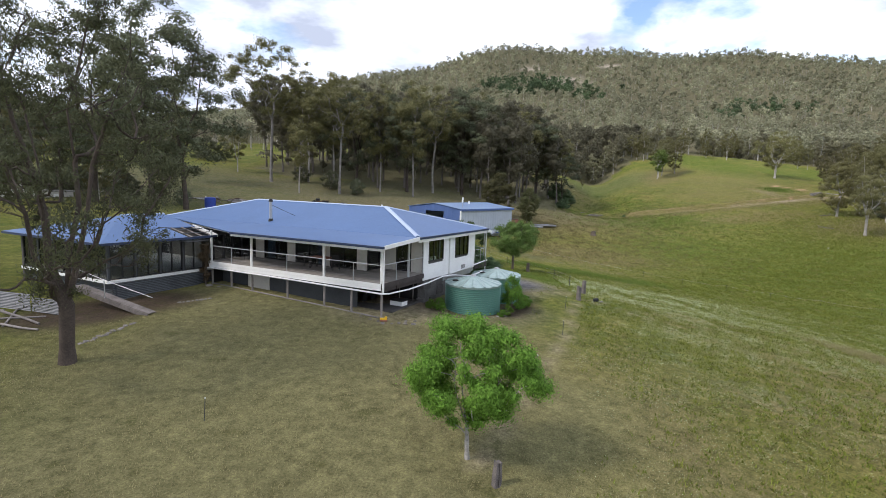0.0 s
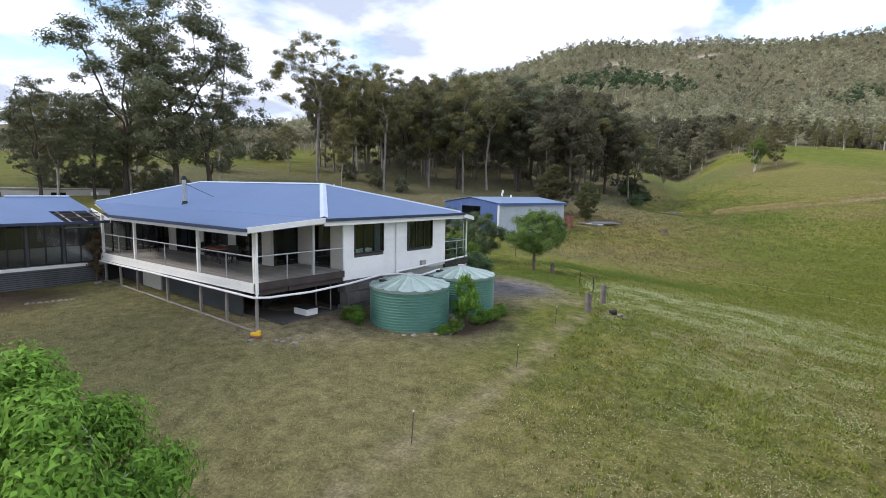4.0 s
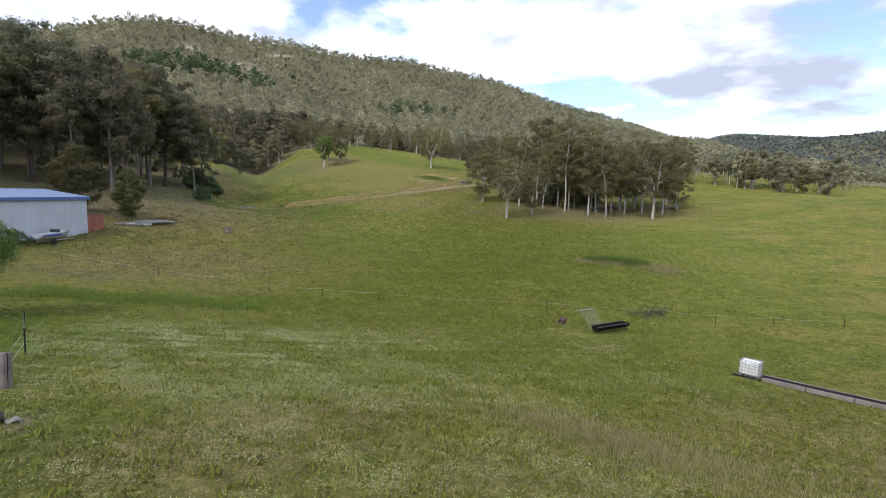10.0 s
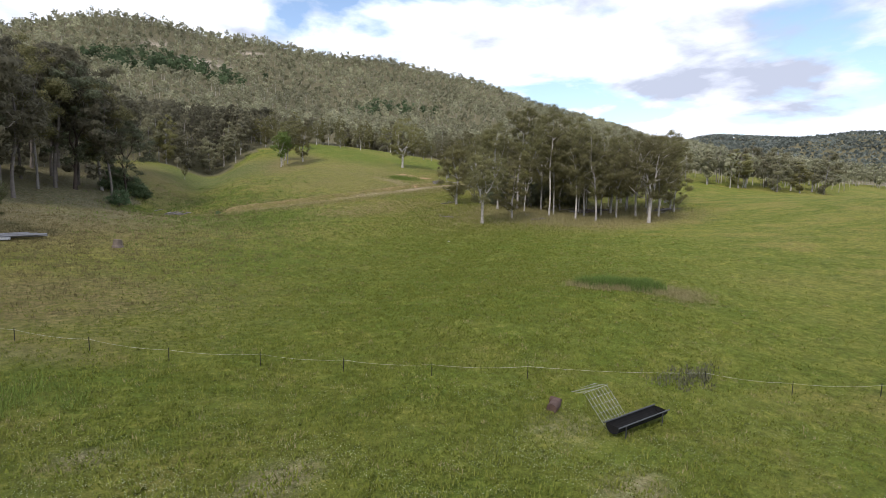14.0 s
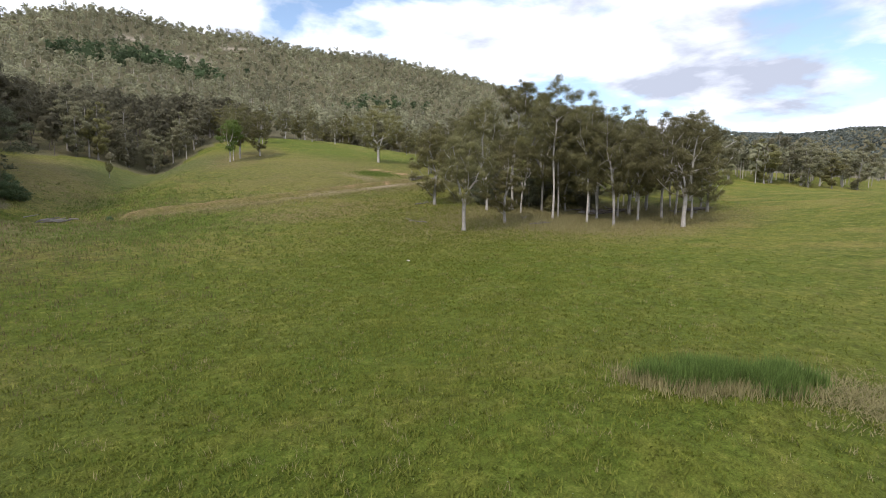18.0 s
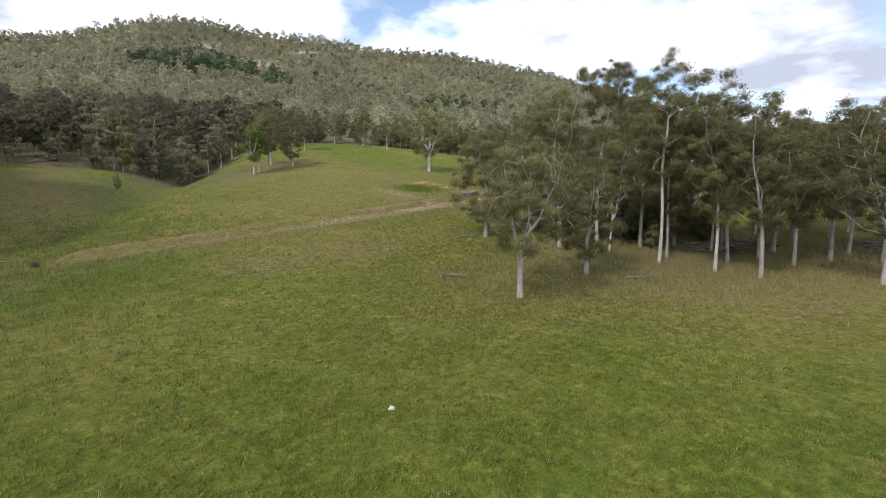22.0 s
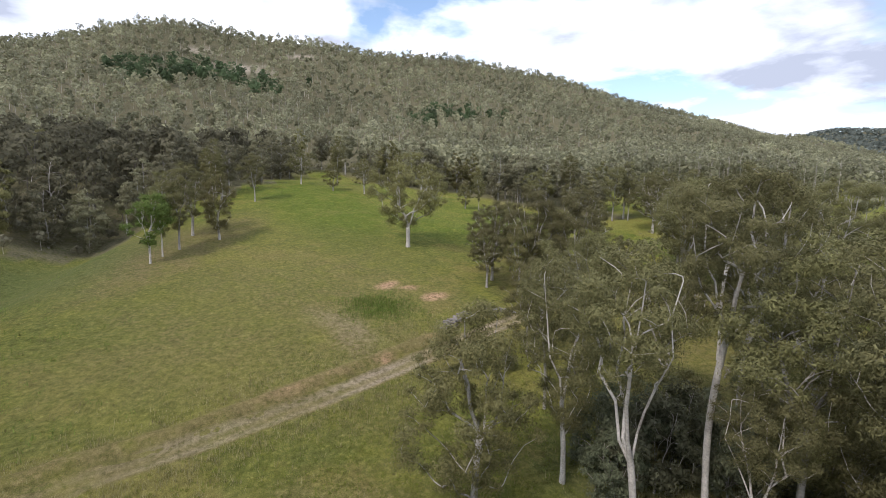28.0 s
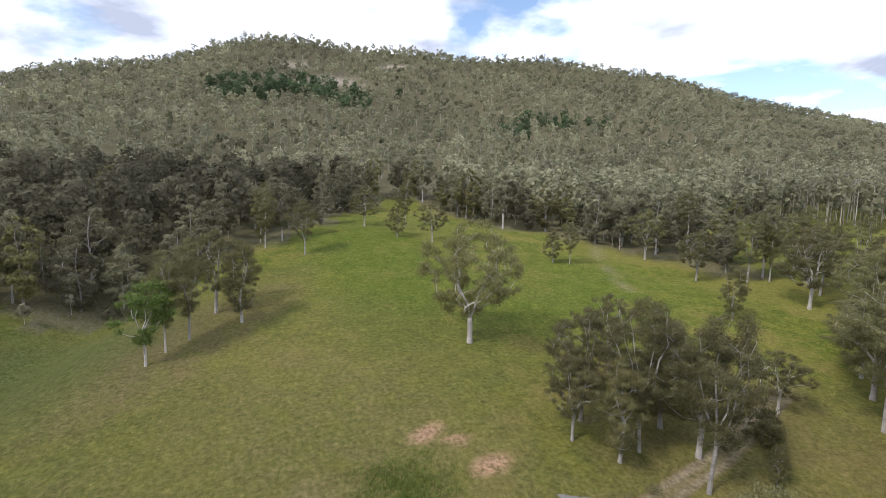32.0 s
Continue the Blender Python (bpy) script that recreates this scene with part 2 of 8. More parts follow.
    l.new(fine, hsum.inputs[0])
    l.new(tuft, hsum.inputs[1])
    bp = n.new("ShaderNodeBump")
    bp.inputs["Strength"].default_value, bp.inputs["Distance"].default_value = 0.9, 0.16
    l.new(hsum.outputs[0], bp.inputs["Height"])
    l.new(bp.outputs[0], b.inputs["Normal"])
    return m


M_GROUND = ground_material()
M_BARK = material("pale_bark", (0.40, 0.375, 0.345), 0.85, 0.4, 0.9, 9.0, 0.6, island=0.15, random_tint=0.25)
M_BARK_DARK = material("dark_bark", (0.13, 0.105, 0.085), 0.9, 0.35, 1.5, 14.0, 0.9, random_tint=0.2)
M_BARK_GREY = material("grey_bark", (0.27, 0.25, 0.23), 0.9, 0.4, 0.9, 9.0, 0.6, island=0.15, random_tint=0.25)
M_BARK_ROUGH = material("rough_dark_bark", (0.072, 0.056, 0.046), 0.95, 0.4, 1.5, 16.0, 0.9)
M_LEAF = foliage("eucalypt_leaves", (0.172, 0.163, 0.075), 0.3, 0.35, 0.22, 0.010)
M_LEAF_EDGE = foliage("edge_leaves", (0.108, 0.118, 0.062), 0.35, 0.35, 0.25, 0.012)
M_LEAF_DARK = foliage("dark_leaves", (0.132, 0.142, 0.086), 0.3, 0.35, 0.2)
M_LEAF_DENSE = foliage("dense_tree_leaves", (0.098, 0.104, 0.044), 0.3, 0.35, 0.15)
M_LEAF_FRESH = foliage("fresh_leaves", (0.120, 0.215, 0.034), 0.4, 0.45, 0.1, 0.01)
M_LEAF_OLIVE = foliage("olive_leaves", (0.190, 0.178, 0.078), 0.3, 0.35, 0.15, 0.008)
# eucalypt grey-green, made paler and greyer to hold the distance haze
M_LEAF_FAR_HAZE = foliage("hazed_far_forest_leaves", (0.286, 0.284, 0.182), 0.4, 0.16, 0.0, 0.0, 0.25, 0.28)
# darker than the far leaves: cloud shade over the woods put into the colour
M_LEAF_SHADE = foliage("shade_dark_leaves", (0.205, 0.192, 0.130), 0.45, 0.25, 0.0, 0.0, 0.1, 0.3)
# paler than the gums' leaves: sun on the forest rim put into the colour
M_LEAF_RIM_SUN = foliage("sunlit_rim_leaves", (0.236, 0.226, 0.142), 0.4, 0.35, 0.2, 0.01)
# western woods: cloud shade carried by a darker leaf colour
M_LEAF_WEST_SHADE = foliage("shade_dark_western_leaves", (0.140, 0.132, 0.086), 0.5, 0.2, 0.0, 0.0, 0.15, 0.3)
# far hills: the blue of haze is mixed into the leaf colour
M_LEAF_HILL_HAZE = foliage("hazed_hill_leaves", (0.140, 0.160, 0.140), 0.3, 0.12, 0.0, 0.0, 0.3, 0.2)
M_LEAF_GULLY = foliage("gully_leaves", (0.085, 0.122, 0.060), 0.4, 0.15, 0.0, 0.0, 0.3, 0.35)
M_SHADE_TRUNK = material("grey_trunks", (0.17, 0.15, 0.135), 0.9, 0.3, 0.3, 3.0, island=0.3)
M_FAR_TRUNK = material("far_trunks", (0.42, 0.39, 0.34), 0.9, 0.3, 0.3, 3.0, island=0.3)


# ---------------- mesh helpers ----------------
def part(name, bm, mat, parent=None, label=""):
    """Links a bmesh as one mesh object, under a thing or under a part."""
    me = bpy.data.meshes.new(name)
    bm.to_mesh(me)
    bm.free()
    me.materials.append(mat)
    ob = new(name, me)
    if parent is not None:
        ob.parent = parent
    if label:
        ob["label"] = label
    return ob


def share(name, me, parent=None, m=None):
    """Another object on the same mesh."""
    ob = new(name, me)
    if parent is not None:
        ob.parent = parent
    if m is not None:
        ob.matrix_basis = m
    return ob


def np_mesh(name, verts, faces, mat):
    """A mesh from numpy arrays: faces all with the same number of corners."""
    verts, faces = np.asarray(verts, np.float32), np.asarray(faces, np.int32)
    me = bpy.data.meshes.new(name)
    k = faces.shape[1]
    me.vertices.add(len(verts))
    me.vertices.foreach_set("co", verts.ravel())
    me.loops.add(faces.size)
    me.loops.foreach_set("vertex_index", faces.ravel())
    me.polygons.add(len(faces))
    me.polygons.foreach_set("loop_start", np.arange(0, faces.size, k, dtype=np.int32))
    me.polygons.foreach_set("loop_total", np.full(len(faces), k, np.int32))
    me.update(calc_edges=True)
    me.materials.append(mat)
    return me


def add_box(bm, x0, x1, y0, y1, z0, z1, place=None, bevel=0.0):
    vs = [bm.verts.new((x, y, z)) for x in (x0, x1) for y in (y0, y1) for z in (z0, z1)]
    fs = [bm.faces.new([vs[i] for i in q]) for q in ((0, 1, 3, 2), (4, 6, 7, 5), (0, 4, 5, 1), (2, 3, 7, 6), (0, 2, 6, 4), (1, 5, 7, 3))]
    if bevel:
        r = bmesh.ops.bevel(bm, geom=list({e for f in fs for e in f.edges}), offset=bevel, segments=1, affect="EDGES")
        vs = list({v for f in r["faces"] for v in f.verts} | {v for v in vs if v.is_valid})
    if place is not None:
        for v in vs:
            v.co = place(v.co)
    return vs


def tube(bm, points, radii, sides=8, cap=True):
    """A bent tapered tube through the points."""
    rings = []
    pts = [Vector(p) for p in points]
    for i, p in enumerate(pts):
        d = (pts[min(i + 1, len(pts) - 1)] - pts[max(i - 1, 0)]).normalized()
        a = d.orthogonal().normalized() if abs(d.z) > 0.9 else d.cross(Vector((0, 0, 1))).normalized()
        if abs(d.z) > 0.9:
            a = Vector((1, 0, 0)) - d * d.x
            a.normalize()
        c = d.cross(a)
        r = radii[i] if hasattr(radii, "__len__") else radii
        rings.append([bm.verts.new(p + (a * math.cos(k * math.tau / sides) + c * math.sin(k * math.tau / sides)) * r) for k in range(sides)])
    for lo, hi in zip(rings, rings[1:]):
        for k in range(sides):
            bm.faces.new((lo[k], lo[(k + 1) % sides], hi[(k + 1) % sides], hi[k]))
    if cap:
        bm.faces.new(rings[0][::-1])
        bm.faces.new(rings[-1])


def thing(name, label, category, group="", at=(0, 0, 0)):
    ob = new(name)
    ob.empty_display_size = 0.2
    ob.location = at
    return tagged(ob, label, category, group)


# ---------------- terrain ----------------
HEIGHTS = [
    [3.8, 1.1, -0.5, -0.5, 0.2, -0.4, -0.6, 0.5, 3, 6.1],
    [4.7, 2.1, -0.2, 0.9, -0.4, -2, 0.6, 3.7, 5.9, 7.6],
    [6.3, 4.7, 3.6, 4.2, -4.1, -3.5, 2.3, 7.3, 8.9, 8.4],
    [6.2, 4.4, 2.6, -1.9, -3.2, 1.8, 2.9, 9.2, 10.8, 8.3],
    [10.5, 8.2, 4.4, 2.7, -0.1, 2.4, 0.2, 5.8, 9.5, 7.9],
    [14.5, 13.4, 10.1, 7.1, 1.1, 6.5, 7.2, 5.8, 9.3, 11.4],
    [16.7, 16.9, 15.6, 12.8, 8.6, 14.3, 13.3, 11.1, 14.4, 20.4],
    [19.8, 19.5, 17.7, 14.1, 13.3, 18.5, 19, 17.6, 18.3, 23.2],
    [23.5, 23.1, 21.8, 19.6, 19.1, 24.6, 27.2, 22.3, 21.7, 23.2],
    [27, 27.4, 28, 28.6, 28, 30.5, 30.9, 27, 28.2, 27.9],
]
GX0, GDX, GY0, GDY = -115.0, 36.0, -45.0, 33.0
GRID = np.array(HEIGHTS)
# the mountain's crest from west to east: where it is, how high
GULLY = [(20, 124), (24, 142), (29, 160), (33, 178), (37, 194), (41, 208), (44, 222)]
CREST_X = [-900, -480, -300, -200, -125, -85, -40, -10, 20, 60, 110, 180, 245, 290, 345, 390, 440, 500, 590, 700, 820, 940, 1300]
CREST_Z = [60, 75, 115, 153, 163, 169, 188, 199, 206, 205, 198, 198, 196, 201, 206, 202, 195, 194, 183, 168, 153, 141, 130]


def line_distance(x, y, pts):
    """The distance of points of the plan from a bent line."""
    best = np.full(np.shape(x), 1e9)
    for (ax, ay), (bx, by) in zip(pts, pts[1:]):
        dx, dy = bx - ax, by - ay
        t = np.clip(((x - ax) * dx + (y - ay) * dy) / (dx * dx + dy * dy), 0, 1)
        best = np.minimum(best, np.hypot(x - ax - t * dx, y - ay - t * dy))
    return best


def spline(u, size):
    u = np.clip(u, 0, size - 1 - 1e-6)
    i = np.floor(u).astype(int)
    f = u - i
    w = np.stack([(1 - f) ** 3 / 6, (3 * f**3 - 6 * f**2 + 4) / 6, (-3 * f**3 + 3 * f**2 + 3 * f + 1) / 6, f**3 / 6], -1)
    return np.clip(i[..., None] + np.arange(-1, 3), 0, size - 1), w


def heights(x, y):
    """The ground's height: gentle near land, which passes into the mountain's slope."""
    x, y = np.asarray(x, float), np.asarray(y, float)
    iu, wu = spline((x - GX0) / GDX, GRID.shape[1])
    iv, wv = spline((y - GY0) / GDY, GRID.shape[0])
    near = (GRID[iv[..., :, None], iu[..., None, :]] * wv[..., :, None] * wu[..., None, :]).sum((-1, -2))
    # a narrow wet gully west of the spur
    near = near - np.interp(y, [118, 150, 178], [2.2, 3.2, 4.2]) * np.exp(-((line_distance(x, y, GULLY) / 8.5) ** 2)) - 3.0 * np.exp(-(((x - 35) / 13) ** 2) - ((y - 209) / 15) ** 2)
    # a low rise in the paddock's middle
    near = near + 1.6 * np.exp(-(((x - 41) / 16) ** 2) - ((y - 45) / 10) ** 2)
    s = np.clip((y - 215) / 500, 0, 1.25)
    crest = np.interp(x, CREST_X, CREST_Z) - 7
    slope = 24 + (crest - 24) * np.where(s <= 1, s**1.55, 1 - (s - 1) * 0.6)
    k = np.clip((y - 225) / 70, 0, 1)
    k = k * k * (3 - 2 * k)
    # far hills in the east and north-west
    far = 108 * np.exp(-(((x - 1800) / 420) ** 2 + ((y - 1000) / 260) ** 2)) + 112 * np.exp(-(((x - 2000) / 300) ** 2 + ((y - 560) / 220) ** 2))
    far = far + 120 * np.exp(-(((x + 1100) / 500) ** 2 + ((y - 1150) / 400) ** 2))
    rough = 5 * np.sin(x * 0.021 + 1) * np.sin(y * 0.017) * np.clip((y - 300) / 150, 0, 1)
    return near * (1 - k) + slope * k + far + rough


def height(x, y):
    return float(heights(np.array([x]), np.array([y]))[0])


def on_ground(x, y, sink=0.0):
    return Vector((x, y, height(x, y) - sink))


def spot(x, y, cx, cy, rx, ry=None, turn=0.0, soft=0.4):
    """1 inside an oval, fading to 0 at its rim."""
    ry = ry or rx
    c, s = math.cos(radians(turn)), math.sin(radians(turn))
    d = np.hypot(((x - cx) * c + (y - cy) * s) / rx, (-(x - cx) * s + (y - cy) * c) / ry)
    return np.clip((1 + soft - d) / (2 * soft), 0, 1)


ROAD = [(22, 119.5), (36, 121.8), (44, 123.8), (52.2, 125.2), (62.6, 126.9), (71.8, 129.2), (81.1, 132.6), (91, 137.0), (98, 140), (112, 146), (130, 156)]
BANK = [(30, 122.6), (44, 125.9), (53, 127.6), (60, 128.3), (67.2, 130.2), (76.7, 133.4), (84, 136.2)]
# edges of the near woods
WOOD_Y, WOOD_X = [168, 176, 190, 200, 208, 216, 236, 252, 296], [20, 24, 27, 34, 45, 57, 75, 78, 96]
EAST_X, EAST_Y = [97, 106, 114, 122, 142, 148, 158, 166, 172, 182, 250], [296, 289, 262, 236, 229, 215, 198, 196, 212, 240, 262]


def in_near_wood(x, y):
    left = (y > 112 + 0.10 * np.clip(-x, 0, 70) + 4 * np.sin(x * 0.23)) & (x > -75)
    left &= ((x < 12 + 0.10 * (y - 120) + 2 * np.sin(y * 0.3)) & (x < 18.5 - 0.25 * (y - 125))) | (y > 200 + 3 * np.sin(x * 0.35)) & (x < np.interp(y, WOOD_Y, WOOD_X) + 2.5 * np.sin(y * 0.4))
    right = (x > 97) & (y > np.interp(x, EAST_X, EAST_Y) + 4 * np.sin(x * 0.3)) & (x < 250)
    glade = ((x + 5) / 18) ** 2 + ((y - 250) / 9) ** 2 < 1
    return (left | right) & (y < 300) & ~glade

OLD_TRACK = [(139.4, 220.4), (134.4, 207.7), (131.2, 196.9), (129.4, 189.6)]
FOOTPATH = [(-12.4, -4), (-9.9, 3.1), (-8.6, 6), (-7.4, 9.3), (-5.9, 15.5), (-4.6, 20)]


def spaced(lo, hi, step, out_lo, out_hi, fair_lo, fair_hi, grow=1.14, most=13.0):
    """Lines of the ground's net: close near by, fair as far as the mountain, wide beyond."""
    core = list(np.arange(lo, hi + 1e-6, step))
    s, v, right = step, hi, []
    while v < out_hi:
        s = min(s * grow, most) if v < fair_hi else s * 1.2
        v += s
        right.append(v)
    s, v, left = step, lo, []
    while v > out_lo:
        s = min(s * grow, most) if v > fair_lo else s * 1.2
        v -= s
        left.append(v)
    return np.array(left[::-1] + core + right)


def wobble(x, y, scale, seed=0.0):
    return np.sin(x / scale + seed) * np.cos(y / scale * 1.3 - seed) + 0.5 * np.sin(x / scale * 2.3 + y / scale * 1.7 + seed)


def ground_z(x, y):
    """The ground as it is built: the road is cut into the slope, with a bank above it, and the turf is uneven."""
    road, bank = line_distance(x, y, ROAD), line_distance(x, y, BANK)
    z = heights(x, y) - 0.32 * np.clip(1 - road / 2.0, 0, 1) + 0.6 * np.exp(-((bank / 0.8) ** 2))
    return z + 0.05 * wobble(x, y, 1.9) * (np.hypot(x - 40, y - 80) < 160)


def build_track():
    """The two wheel tracks of the farm road, with grass between."""
    pts = np.array(ROAD, float)
    seg = np.hypot(*np.diff(pts, axis=0).T)
    s = np.concatenate([[0], np.cumsum(seg)])
    t = np.arange(0, s[-1], 0.5)
    cx, cy = np.interp(t, s, pts[:, 0]), np.interp(t, s, pts[:, 1])
    k = np.ones(9) / 9
    cx[4:-4], cy[4:-4] = np.convolve(cx, k, "valid"), np.convolve(cy, k, "valid")
    dx, dy = np.gradient(cx), np.gradient(cy)
    n = np.hypot(dx, dy)
    off = np.array([-1.5, -1.15, -0.95, -0.75, -0.5, -0.3, 0.0, 0.3, 0.5, 0.75, 0.95, 1.15, 1.5])
    gx, gy = cx[:, None] - (dy / n)[:, None] * off, cy[:, None] + (dx / n)[:, None] * off
    lift = np.array([-0.12, 0.05, 0.035, 0.03, 0.035, 0.06, 0.075, 0.06, 0.035, 0.03, 0.035, 0.05, -0.12])
    gz = ground_z(gx, gy) + lift
    i = np.arange(gx.size).reshape(gx.shape)
    faces = np.stack([i[:-1, :-1], i[:-1, 1:], i[1:, 1:], i[1:, :-1]], -1).reshape(-1, 4)
    me = np_mesh("dirt_track", np.stack([gx, gy, gz], -1).reshape(-1, 3), faces, M_GROUND)
    worn = np.array([0.0, 0.2, 0.7, 1.0, 1.0, 0.55, 0.3, 0.55, 1.0, 1.0, 0.7, 0.2, 0.0]) * (0.75 + 0.25 * np.sin(t * 0.37))[:, None]
    worn = worn * np.clip((cx - 46) / 26, 0.12, 1)[:, None]
    for key, v in (("dirt", worn), ("dry", np.full(gx.shape, 0.7))):
        at = me.attributes.new(key, "FLOAT", "POINT")
        at.data.foreach_set("value", np.ascontiguousarray(v, np.float32).ravel())
    me.polygons.foreach_set("use_smooth", np.ones(len(faces), bool))
    tagged(new("dirt_track", me), "pale two-wheel dirt track with grass between", "road", kind="structure")


